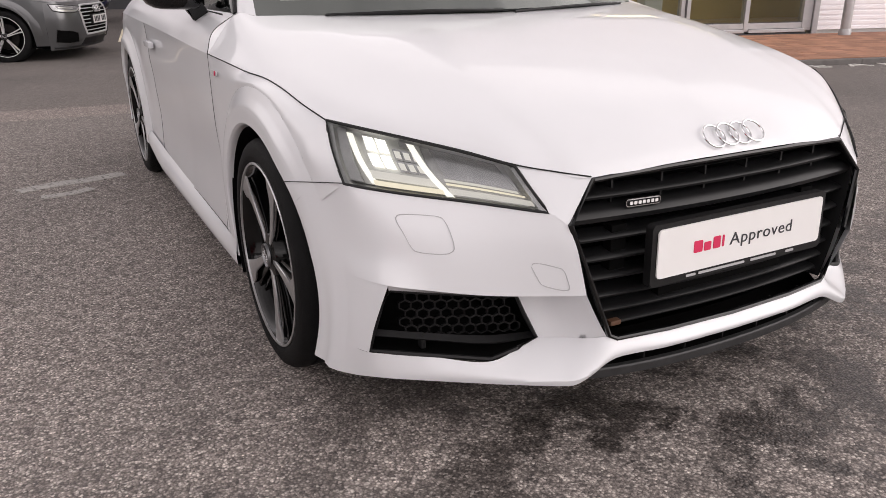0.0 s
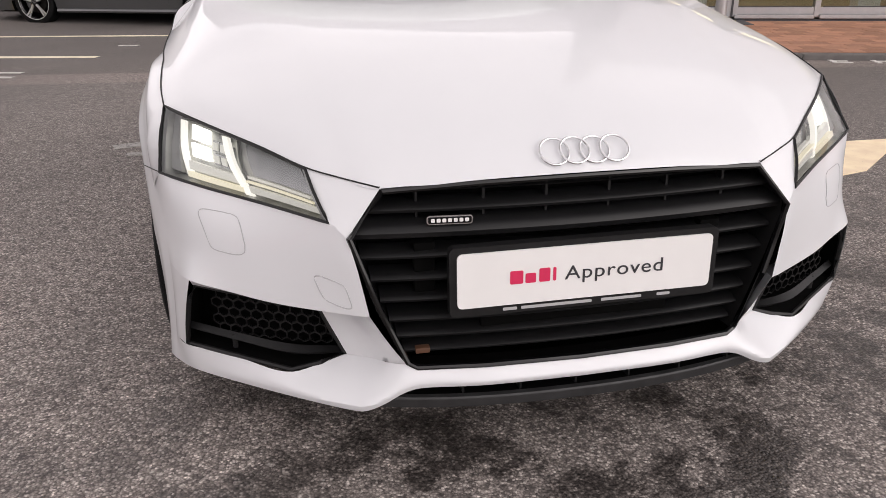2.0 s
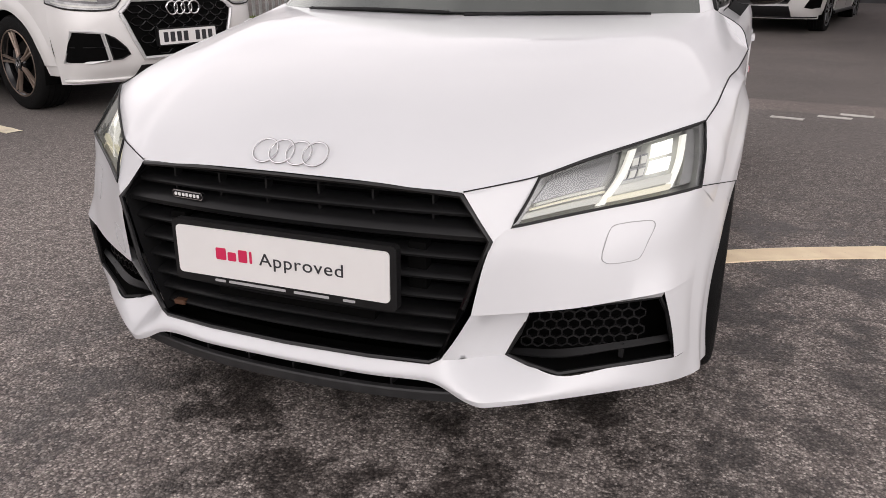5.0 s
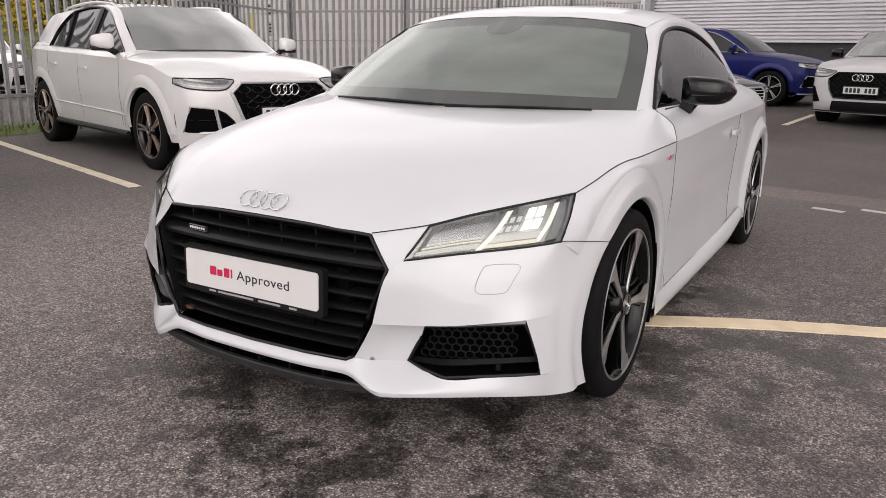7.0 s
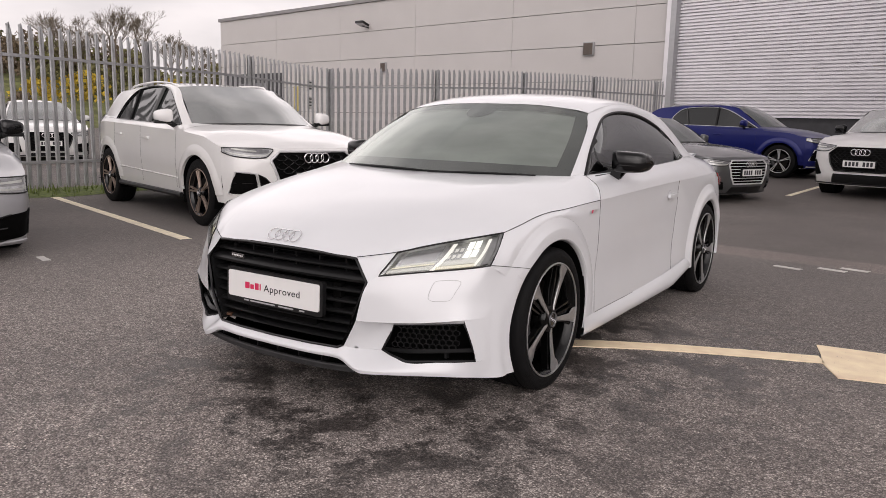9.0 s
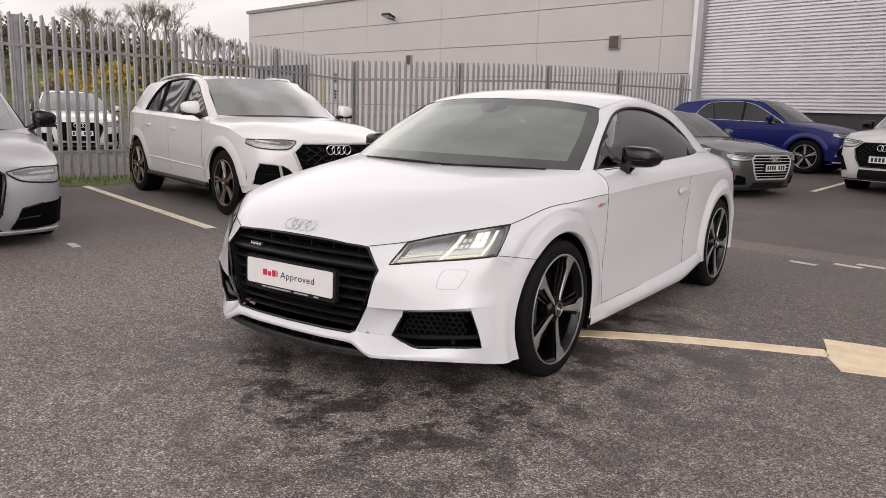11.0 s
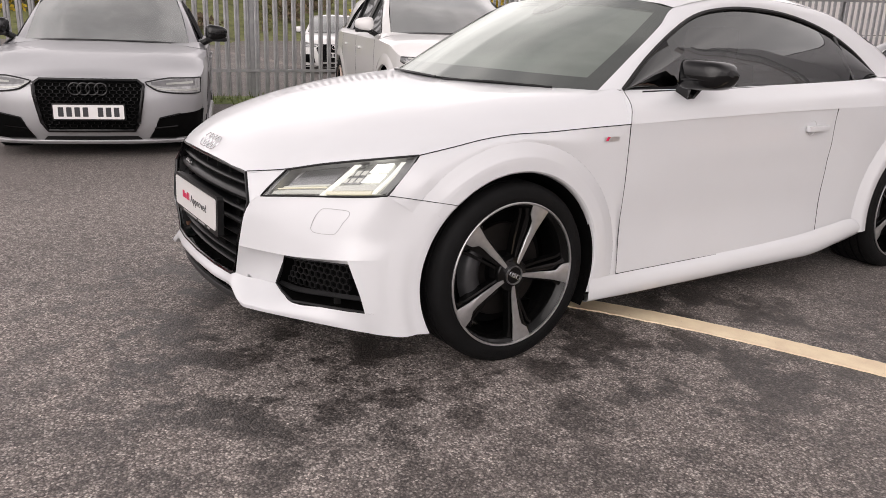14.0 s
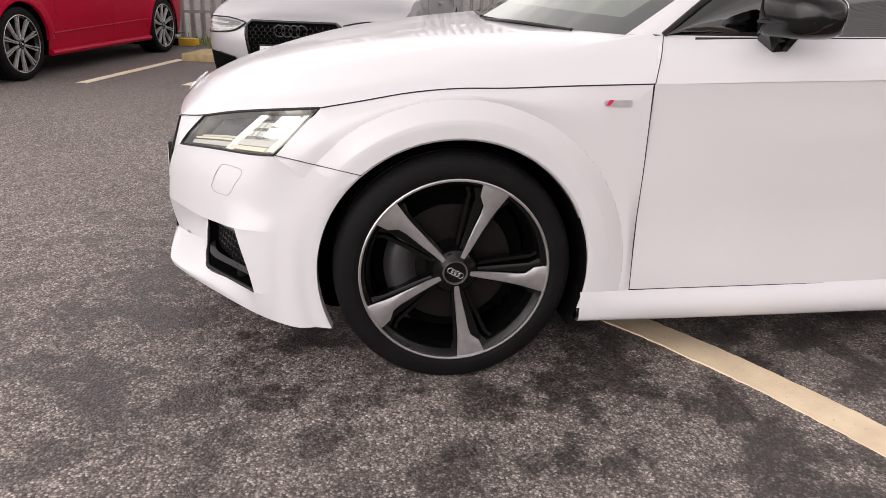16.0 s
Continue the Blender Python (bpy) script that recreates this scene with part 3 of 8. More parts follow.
    rr = [arch_ring(HUB_R, t0r, t1r, 0.352, lambda y, z: flank(y, 0.45) - 0.02), arch_ring(HUB_R, t0r, t1r, 0.356, lambda y, z: flank(y, 0.45) + 0.010), arch_ring(HUB_R, t0r, t1r, 0.362, lambda y, z: flank(y, 0.45) + 0.016),
          arch_ring(HUB_R, t0r, t1r, 0.40, lambda y, z: flank(y, 0.45) + 0.022), arch_ring(HUB_R, t0r, t1r, 0.414, lambda y, z: flank(y, 0.45) + 0.020), arch_ring(HUB_R, t0r, t1r, 0.44, lambda y, z: flank(y, z) + 0.010), arch_ring(HUB_R, t0r, t1r, 0.47, lambda y, z: flank(y, z))]
    flare_r = np.concatenate([loft(rr[:3], 40, 4, True), loft(rr[2:5], 40, 5, True), loft(rr[4:], 40, 6, True)])
    tail = [(0.855, 3.80, 0.30), (0.85, 3.86, 0.5), (0.845, 3.86, 0.68), (0.85, 3.78, 0.80)]
    top = [(0.868, 3.6, 0.848), (0.888, 3.33, 0.846), (0.895, 3.1, 0.844), (0.899, 2.7, 0.840), (0.8985, 2.604, 0.839)]
    frontq = [(flank(2.604, z), 2.604, z) for z in (0.75, 0.6, 0.45, 0.262)]
    bound2 = np.concatenate([cr(tail, 16), cr(top, 40), cr(frontq, 16)[1:]])
    want2 = np.unwrap(np.arctan2(bound2[:, 2] - HUB_Z, bound2[:, 1] - HUB_R)) * 180 / math.pi
    ang2 = np.unique(np.r_[np.linspace(t0r, t1r, 70), want2[55], want2[56]])
    o2 = np.array([arch_ring(HUB_R, g, g, 0.47, lambda y, z: flank(y, z), 1)[0] for g in ang2])
    b2 = np.array([[np.interp(g, want2, bound2[:, c]) for c in range(3)] for g in ang2])
    quarter = np.stack([cr([o2[k], o2[k] + (b2[k] - o2[k]) * 0.5 + np.array([0.004, 0, 0]), b2[k]], 9) for k in range(len(o2))], 1)
    up_q = loft([[(0.752, 3.14, 0.966), (0.845, 3.2, 0.915), (0.888, 3.33, 0.846)], [(0.735, 3.45, 0.955), (0.82, 3.48, 0.915), (0.872, 3.55, 0.848)], [(0.70, 3.85, 0.925), (0.77, 3.85, 0.89), (0.83, 3.80, 0.83)]], 12, 16)
    panel("rear_quarter", [flare_r, quarter, up_q], white_paint, car, "white rear quarter with a flared wheel arch")
    skin("tail_panel", [loft([[(0.0, 4.06, 0.90), (0.4, 4.03, 0.90), (0.70, 3.88, 0.92), (0.83, 3.80, 0.83)], [(0.0, 4.12, 0.75), (0.5, 4.08, 0.75), (0.78, 3.92, 0.74), (0.85, 3.82, 0.72)],
                              [(0.0, 4.16, 0.5), (0.5, 4.12, 0.5), (0.79, 3.94, 0.5), (0.852, 3.84, 0.5)], [(0.0, 4.10, 0.24), (0.5, 4.06, 0.24), (0.78, 3.9, 0.24), (0.85, 3.75, 0.25)]], 24, 20)], white_paint, car, "white rear bumper")
    # sill
    sill = loft([[(0.893, 1.172, 0.248), (0.883, 1.8, 0.250), (0.884, 2.4, 0.264), (0.893, 2.72, 0.295), (0.899, 2.86, 0.308), (0.902, 2.94, 0.285)],
                 [(0.896, 1.172, 0.222), (0.903, 1.5, 0.220), (0.906, 2.4, 0.234), (0.910, 2.70, 0.258), (0.914, 2.87, 0.278), (0.908, 2.965, 0.262)],
                 [(0.898, 1.172, 0.19), (0.908, 1.5, 0.19), (0.914, 2.4, 0.196), (0.916, 2.60, 0.204), (0.914, 2.86, 0.236), (0.908, 2.975, 0.246)],
                 [(0.890, 1.172, 0.160), (0.888, 1.5, 0.156), (0.892, 2.4, 0.160), (0.892, 2.60, 0.164), (0.888, 2.85, 0.200), (0.885, 2.985, 0.220)],
                 [(0.80, 1.172, 0.150), (0.80, 1.5, 0.148), (0.80, 2.4, 0.148), (0.80, 2.60, 0.148), (0.80, 2.85, 0.15), (0.80, 2.98, 0.15)]], 40, 20)
    panel("sill", [sill], white_paint, car, "white side skirt")
    for x0, x1 in ((0.70, 0.878), (-0.878, -0.70)):
        block("arch_liner", (x0, 1.166, 0.162), (x1, 1.1715, 0.26), matt_black, car, bevel=0.001)
    curl = [radians(g) for g in np.linspace(-27, 24, 14)]
    for s in (1, -1):
        skin("arch_liner", [np.array([[(x * s, HUB_F + r * math.cos(g), HUB_Z + r * math.sin(g)) for g in curl] for x, r in ((0.72, 0.350), (0.80, 0.353), (0.889, 0.355), (0.889, 0.361))])], matt_black, car, "black wheel arch liner", mirror=False)
    # nose: bumper skin from grille to wheel
    end_t = arch_ring(HUB_F, 142, 200, 0.462, lambda y, z: flank(y, z) - 0.001, 24)
    top1 = [(0.457, 0.052, 0.551), (0.487, 0.080, 0.575), (0.60, 0.178, 0.588), (0.72, 0.278, 0.600), (0.79, 0.335, 0.610), (0.822, 0.362, 0.616), tuple(end_t[0])]
    mid1 = [(0.445, 0.036, 0.505), (0.475, 0.056, 0.512), (0.60, 0.152, 0.52), (0.71, 0.235, 0.525), (0.775, 0.295, 0.53), (0.815, 0.350, 0.525), tuple(end_t[4])]
    mid2 = [(0.435, 0.028, 0.455), (0.465, 0.046, 0.46), (0.60, 0.138, 0.462), (0.70, 0.210, 0.466), (0.77, 0.272, 0.468), (0.812, 0.340, 0.465), tuple(end_t[7])]
    shelf = [(0.425, 0.021, 0.400), (0.455, 0.038, 0.398), (0.60, 0.128, 0.396), (0.70, 0.196, 0.403), (0.778, 0.248, 0.412), (0.812, 0.315, 0.412), tuple(end_t[10])]
    upper = loft([top1, mid1, mid2, shelf], 40, 24)
    def to_ring(g):
        """Sets a grid's last column on the flare's outer ring; returns the angles."""
        out = []
        for row in g:
            a_ = math.degrees(math.atan2((row[-1][2] - HUB_Z) / 0.985, row[-1][1] - HUB_F)) % 360
            out.append(a_)
            row[-1] = arch_ring(HUB_F, a_, a_, 0.462, lambda y, z: flank(y, z) - 0.001, 1)[0]
        return out

    tri = loft([[(0.391, 0.070, 0.637), (0.457, 0.052, 0.551)], [(0.455, 0.110, 0.648), (0.470, 0.063, 0.562)], [(0.522, 0.157, 0.661), (0.487, 0.080, 0.575)]], 8, 8)
    pillar = loft([[(0.425, 0.021, 0.400), (0.392, 0.024, 0.34), (0.357, 0.028, 0.284)], [(0.437, 0.045, 0.393), (0.41, 0.06, 0.335), (0.385, 0.055, 0.275)], [(0.46, 0.105, 0.382), (0.445, 0.11, 0.325), (0.42, 0.095, 0.268)], [(0.519, 0.145, 0.373), (0.497, 0.140, 0.32), (0.471, 0.132, 0.264)]], 10, 12)
    s_row, r_row = cr(shelf[:5], 22), cr([(0.519, 0.145, 0.373), (0.60, 0.178, 0.378), (0.70, 0.224, 0.388), (0.773, 0.258, 0.396)], 22)
    under = np.array([[s_row[k] * (1 - v) + r_row[k] * v + (pillar[i, 0] - s_row[0] * (1 - v) - r_row[0] * v) * (1 - k / 21) ** 2 for k in range(22)] for i, v in enumerate(np.linspace(0, 1, 12))])
    outer = loft([[(0.778, 0.248, 0.412), (0.812, 0.315, 0.412), tuple(end_t[10])], [(0.791, 0.262, 0.36), (0.819, 0.322, 0.36), tuple(end_t[13])], [(0.803, 0.280, 0.30), (0.826, 0.328, 0.30), tuple(end_t[16])], [(0.811, 0.294, 0.240), (0.830, 0.332, 0.239), tuple(end_t[19])]], 12, 14)
    lip_b = [(0.0, -0.012, 0.236), (0.20, -0.006, 0.236), (0.325, 0.010, 0.236), (0.362, 0.012, 0.229), (0.405, 0.013, 0.207), (0.436, 0.016, 0.195), (0.458, 0.024, 0.191), (0.55, 0.090, 0.186), (0.67, 0.185, 0.180), (0.765, 0.268, 0.173), (0.802, 0.305, 0.170), (0.824, 0.338, 0.164), tuple(end_t[23])]
    lip_m = [(0.0, -0.016, 0.248), (0.20, -0.010, 0.248), (0.315, 0.006, 0.250), (0.360, 0.008, 0.246), (0.415, 0.008, 0.222), (0.444, 0.015, 0.211), (0.464, 0.027, 0.206), (0.56, 0.095, 0.203), (0.68, 0.190, 0.198), (0.772, 0.272, 0.193), (0.808, 0.305, 0.190), (0.828, 0.338, 0.188), tuple(end_t[21])]
    lip_t = [(0.0, 0.0, 0.272), (0.20, 0.006, 0.273), (0.30, 0.016, 0.276), (0.357, 0.028, 0.284), (0.385, 0.055, 0.275), (0.42, 0.095, 0.268), (0.471, 0.132, 0.264), (0.583, 0.138, 0.231), (0.69, 0.215, 0.233), (0.77, 0.270, 0.236), (0.811, 0.294, 0.240), (0.830, 0.332, 0.239), tuple(end_t[19])]
    lower = loft([lip_t, lip_m, lip_b], 72, 12)
    lip_u = loft([lip_b, [(x * 0.97, y + 0.05, z + 0.004) for x, y, z in lip_b]], 72, 3)
    turn = sorted(set(to_ring(upper) + to_ring(outer) + to_ring(lower)))
    turn = [142.0] + [a_ for a_ in turn if a_ > 142.01]
    rads = [(0.358, lambda y, z: lip_x(y, z) - 0.03), (0.362, lip_x), (0.368, lambda y, z: lip_x(y, z) + 0.006 * swell(y)), (0.385, lambda y, z: flank(y, 0.45) + 0.014 * swell(y)), (0.402, lambda y, z: flank(y, 0.45) + 0.015 * swell(y)),
            (0.414, lambda y, z: flank(y, 0.5 * (z + 0.45)) + 0.015 * swell(y)), (0.438, lambda y, z: flank(y, z) + 0.008 * swell(y)), (0.462, lambda y, z: flank(y, z) - 0.001)]
    corner_f = np.array([[arch_ring(HUB_F, a_, a_, r_, fx, 1)[0] for a_ in turn] for r_, fx in rads])
    skin("front_bumper", [upper, tri, under, pillar, outer, lower, lip_u, corner_f], white_paint, car, "white bumper with sharp lower lip")
    # headlamps
    for s in (1, -1):
        bot = top1[1:6]
        topc = [(0.522, 0.157, 0.661), (0.60, 0.236, 0.684), (0.675, 0.315, 0.702), (0.757, 0.410, 0.720), (0.812, 0.480, 0.733)]
        mid_c = [(0.507, 0.114, 0.617), (0.60, 0.200, 0.637), (0.70, 0.290, 0.652), (0.778, 0.370, 0.662), (0.821, 0.428, 0.674)]
        face = loft([bot, mid_c, topc], 40, 16) * (s, 1, 1)
        nrm = np.array((0.52 * s, -0.80, 0.30))

        def on(u, v, d):
            """A place on the lamp's face, u along and v up, d metres behind the cover."""
            fu, fv = u * 39, v * 15
            i, j = min(int(fv), 14), min(int(fu), 38)
            p = face[i, j] * (1 - fu + j) * (1 - fv + i) + face[i, j + 1] * (fu - j) * (1 - fv + i) + face[i + 1, j] * (1 - fu + j) * (fv - i) + face[i + 1, j + 1] * (fu - j) * (fv - i)
            return p - nrm * d

        lamp = skin("headlamp", [np.array([[on(u, v, 0.045 if 0.04 < u < 0.96 and 0.06 < v < 0.94 else 0.006) for u in np.linspace(0, 1, 30)] for v in np.linspace(0, 1, 14)])], lamp_bezel, car, "lit headlamp in a smoked housing", mirror=False)
        cover = skin("cover", [face + nrm * 0.001], clear_cover, lamp, "clear lamp cover", mirror=False)
        cover.visible_shadow = False

        def inlay(name, u0, u1, v0, v1, d, slant, mat_, lab="", k=6):
            g = np.array([[on(min(1, max(0, u + slant * (v - v0))), v, d) for u in np.linspace(u0, u1, k)] for v in np.linspace(v0, v1, 8)])
            back = g - nrm * 0.012
            grids = [g, np.stack([g[:, 0], back[:, 0]], 1), np.stack([g[:, -1], back[:, -1]], 1), np.stack([g[0], back[0]]), np.stack([g[-1], back[-1]])]
            return skin(name, grids, mat_, lamp, lab, mirror=False)

        border = [on(u, 0.0, -0.001) for u in np.linspace(0, 1, 20)] + [on(1, v, -0.001) for v in np.linspace(0, 1, 8)[1:]] + [on(u, 1, -0.001) for u in np.linspace(1, 0, 20)[1:]] + [on(0, v, -0.001) for v in np.linspace(1, 0, 8)[1:-1]]
        tube("seal", border, 0.0032, black_plastic, lamp, "black lamp surround", n=6, closed=True)
        inlay("reflector_bowl", 0.45, 0.93, 0.08, 0.94, 0.036, 0.06, reflector, "silver reflector")
        inlay("inner_reflector", 0.07, 0.41, 0.40, 0.93, 0.040, 0.08, smoked_reflector, "smoked reflector")
        inlay("light_bar", 0.410, 0.448, 0.05, 0.92, 0.014, 0.13, lamp_white, "lit slanted light bar")
        inlay("light_bar", 0.775, 0.812, 0.10, 0.90, 0.020, 0.10, lamp_white, "lit slanted light bar")
        inlay("light_strip", 0.04, 0.42, 0.10, 0.22, 0.016, 0.0, lamp_soft, "lit lower light strip")
        inlay("light_strip", 0.06, 0.42, 0.27, 0.31, 0.012, 0.0, lamp_warm, "thin warm light strip")
        inlay("light_strip", 0.08, 0.42, 0.34, 0.39, 0.022, 0.0, lamp_soft, "lit lower light strip")
        inlay("light_strip", 0.45, 0.79, 0.08, 0.17, 0.012, 0.0, lamp_warm, "thin warm light strip")
        inlay("light_strip", 0.46, 0.79, 0.20, 0.34, 0.020, 0.0, lamp_soft, "lit lower light strip")
        for u0, u1 in ((0.640, 0.692), (0.706, 0.760)):
            for v0, v1 in ((0.42, 0.63), (0.68, 0.90)):
                inlay("main_lens", u0 + 0.017 * (v0 > 0.5), u1 + 0.017 * (v0 > 0.5), v0, v1, 0.022, 0.08, lamp_core, "bright main lamp lens")
        for k in range(3):
            for row in range(2):
                u0, v0 = 0.492 + 0.046 * k + 0.012 * row, 0.42 + 0.20 * row
                inlay("lens_ring", u0 - 0.004, u0 + 0.038, v0 - 0.02, v0 + 0.16, 0.030, 0.06, lamp_grey, "pale lens surround", 4)
                inlay("lens", u0 + 0.002, u0 + 0.032, v0 + 0.01, v0 + 0.13, 0.026, 0.06, lamp_mid, "small square lamp lens", 4)
        inlay("upper_shade", 0.53, 0.60, 0.84, 0.93, 0.026, 0.06, lamp_bezel, "dark upper lamp shade", 4)
        inlay("outer_trim", 0.86, 0.97, 0.10, 0.95, 0.022, 0.03, lamp_bezel, "smoked outer lamp trim", 4)
        # jet cover
        laid_ring(car, "washer_cover", upper, [(0.652, 0.505), (0.655, 0.489), (0.672, 0.482), (0.715, 0.484), (0.724, 0.490), (0.735, 0.520), (0.744, 0.548), (0.740, 0.557), (0.725, 0.560), (0.672, 0.558), (0.661, 0.550)], s, "outlined washer jet cover")
        # fog intake
        rim_pts = flip([(0.519, 0.147, 0.373), (0.60, 0.180, 0.379), (0.70, 0.226, 0.389), (0.768, 0.260, 0.396), (0.786, 0.270, 0.36), (0.798, 0.286, 0.30), (0.806, 0.299, 0.242), (0.77, 0.274, 0.239), (0.69, 0.219, 0.236), (0.583, 0.143, 0.234), (0.52, 0.134, 0.249), (0.471, 0.133, 0.266), (0.497, 0.141, 0.32)], s)
        intake = tube("side_intake", [p for p in rim_pts], 0.0055, black_plastic, car, "black lower side intake with honeycomb mesh", n=6, closed=True)
        rp = np.array(rim_pts)
        deep = rp + np.array((-0.02 * s, 0.11, 0.0))
        mid_p = deep.mean(0)
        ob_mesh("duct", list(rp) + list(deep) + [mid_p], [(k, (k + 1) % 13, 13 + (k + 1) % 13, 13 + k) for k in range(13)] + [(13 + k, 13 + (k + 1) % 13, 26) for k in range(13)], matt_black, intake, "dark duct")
        blade_f = loft([flip([(0.468, 0.137, 0.268), (0.58, 0.155, 0.268), (0.70, 0.232, 0.272), (0.80, 0.298, 0.278)], s), flip([(0.468, 0.152, 0.272), (0.58, 0.172, 0.279), (0.70, 0.246, 0.283), (0.795, 0.308, 0.289)], s)], 20, 4)
        skin("blade", [blade_f], black_plastic, intake, "satin black blade", mirror=False, thick=0.006)
        bm = bmesh.new()
        cell = 0.0125
        for i in range(-2, 15):
            for j in range(6):
                u, z = 0.505 + i * cell * 1.9 + (cell * 0.95 if j % 2 else 0), 0.286 + j * cell * 1.62
                if u < 0.492 + (z - 0.27) * 0.35 or u > 0.735 or z > 0.374 + 0.1 * (u - 0.52):
                    continue
                hexa = [(u + cell * 1.05 * math.cos(radians(30 + 60 * q)), z + cell * 1.0 * math.sin(radians(30 + 60 * q))) for q in range(6)]
                for q in range(6):
                    (x0, z0), (x1, z1) = hexa[q], hexa[(q + 1) % 6]
                    yy = lambda x: np.interp(x, [0.45, 0.52, 0.6, 0.7, 0.8], [0.155, 0.172, 0.205, 0.252, 0.305])
                    w = 0.0012
                    nx, nz = -(z1 - z0), x1 - x0
                    L = math.hypot(nx, nz)
                    nx, nz = nx / L * w, nz / L * w
                    vs = [bm.verts.new((sx * s, yy(sx) + dy, sz)) for sx, sz, dy in ((x0 + nx, z0 + nz, 0), (x1 + nx, z1 + nz, 0), (x1 - nx, z1 - nz, 0), (x0 - nx, z0 - nz, 0), (x0, z0, 0.008), (x1, z1, 0.008))]
                    bm.faces.new(vs[:4])
                    bm.faces.new((vs[0], vs[1], vs[5], vs[4]))
                    bm.faces.new((vs[3], vs[2], vs[5], vs[4]))
        part("honeycomb", bm, black_plastic, intake, "black honeycomb mesh", False)
        block("divider", (0.70 * s - 0.006, 0.240, 0.245), (0.70 * s + 0.006, 0.262, 0.28), black_plastic, intake)
    # grille: frame, back, slats
    def gx(z):
        return np.interp(z, [0.284, 0.551, 0.637], [0.355, 0.455, 0.390])

    def gy(x, z):
        base = np.interp(z, [0.27, 0.35, 0.45, 0.55, 0.64], [0.012, 0.008, 0.010, 0.020, 0.040])
        return base + 0.17 * x * x + 0.018

    frame_pts = [(0, gy(0, 0.645) - 0.018, 0.647), (0.2, gy(0.2, 0.645) - 0.018, 0.644), (0.386, 0.068, 0.633), (0.453, 0.050, 0.551), (0.405, 0.027, 0.41), (0.353, 0.026, 0.288), (0.335, 0.020, 0.279), (0.2, 0.006, 0.277), (0, 0.0, 0.276)]
    full = frame_pts + [(-x, y, z) for x, y, z in frame_pts[-2:0:-1]]
    grille = tube("grille", full, 0.0065, gloss_black, car, "black hexagonal grille with horizontal slats", n=8, closed=True)
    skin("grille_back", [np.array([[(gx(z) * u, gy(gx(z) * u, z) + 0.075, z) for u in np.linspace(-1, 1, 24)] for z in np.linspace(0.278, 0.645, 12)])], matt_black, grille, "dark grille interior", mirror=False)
    panel("grille_return", [np.array([[(gx(z), gy(gx(z), z) - 0.012, z) for z in np.linspace(0.28, 0.642, 14)], [(gx(z) - 0.006, gy(gx(z), z) + 0.075, z) for z in np.linspace(0.28, 0.642, 14)]])], black_plastic, grille)
    for z, h, d, o in SLATS:
        xs = np.linspace(-gx(z) + 0.004, gx(z) - 0.004, 28)
        prof = [(d, h * 0.62), (0.016, h * 0.42), (0.004, h * 0.20), (0.0, -h * 0.05), (0.003, -h * 0.35), (0.014, -h * 0.5), (d, -h * 0.5)]
        skin("slat", [np.array([[(x, gy(x, z) + o + dy, z + dz) for x in xs] for dy, dz in prof])], grille_black, grille, "satin black slat", mirror=False)
    for x in (-0.32, -0.19, -0.065, 0.065, 0.19, 0.32):
        block("grille_rib", (x - 0.0025, gy(x, 0.6) + 0.02, 0.562), (x + 0.0025, gy(x, 0.6) + 0.045, 0.632), black_plastic, grille, bevel=0)
    for x in (-0.30, 0.30):
        block("grille_block", (x - 0.03, gy(x, 0.45) + 0.022, 0.405), (x + 0.012, gy(x, 0.45) + 0.05, 0.525), matt_black, grille, bevel=0.004)
    block("grille_block", (-0.2, 0.045, 0.33), (0.2, 0.07, 0.41), matt_black, grille)
    block("sensor", (-0.335, 0.012 + 0.03, 0.296), (-0.305, 0.06, 0.308), shader("brown_sensor", (0.10, 0.05, 0.03), 0.4), grille, "small brown sensor")
    # plate with its holder
    tilt = Matrix.Translation((0, 0.0, 0.4665)) @ Matrix.Rotation(radians(-1.5), 4, "X")
    holder = prism("plate_holder", rounded(0.548, 0.142, 0.012), 0.022, black_plastic, car, tilt @ Matrix.Translation((0, -0.001, -0.004)), "black plate holder", 0.0)
    plate = prism("number_plate", rounded(0.520, 0.111, 0.010), 0.004, plate_white, car, tilt @ Matrix.Translation((0, -0.006, 0)), "white dealer plate with dark and red lettering")
    for k, (x, w, h) in enumerate(((-0.144, 0.026, 0.027), (-0.116, 0.021, 0.020), (-0.088, 0.022, 0.028), (-0.068, 0.006, 0.028))):
        prism("letter_bar", rounded(w, h, 0.003), 0.001, ink_red, plate, tilt @ Matrix.Translation((x, -0.0072, h / 2 - 0.013)), "red bar")
    f = bpy.data.curves.new("lettering", "FONT")
    f.body, f.size, f.extrude, f.align_x = "Approved", 0.0405, 0.0005, "LEFT"
    f.space_character = 1.09
    tmp = bpy.data.objects.new("lettering", f)
    me = bpy.data.meshes.new_from_object(tmp)
    bpy.data.objects.remove(tmp)
    me.materials.append(ink_dark)
    word = new("lettering", me)
    word.parent = plate
    word.matrix_local = tilt @ Matrix.Translation((-0.047, -0.0068, -0.013)) @ Matrix.Rotation(radians(90), 4, "X") @ Matrix.Diagonal((1.165, 1, 1, 1))
    tagged(word, "dark lettering")
    for x, w in ((-0.155, 0.028), (-0.06, 0.145), (0.075, 0.085), (0.165, 0.028)):
        prism("letter_bar", rounded(w, 0.006, 0.002), 0.001, ink_grey, holder, tilt @ Matrix.Translation((x, -0.0025, -0.0655)), "small grey bar")
    # badge on the grille and rings on the nose
    prism("grille_badge", rounded(0.088, 0.018, 0.006), 0.006, chrome, grille, Matrix.Translation((-0.262, gy(-0.262, 0.575) - 0.006, 0.574)) @ Matrix.Rotation(radians(-6), 4, "Z"), "small chrome grille badge")
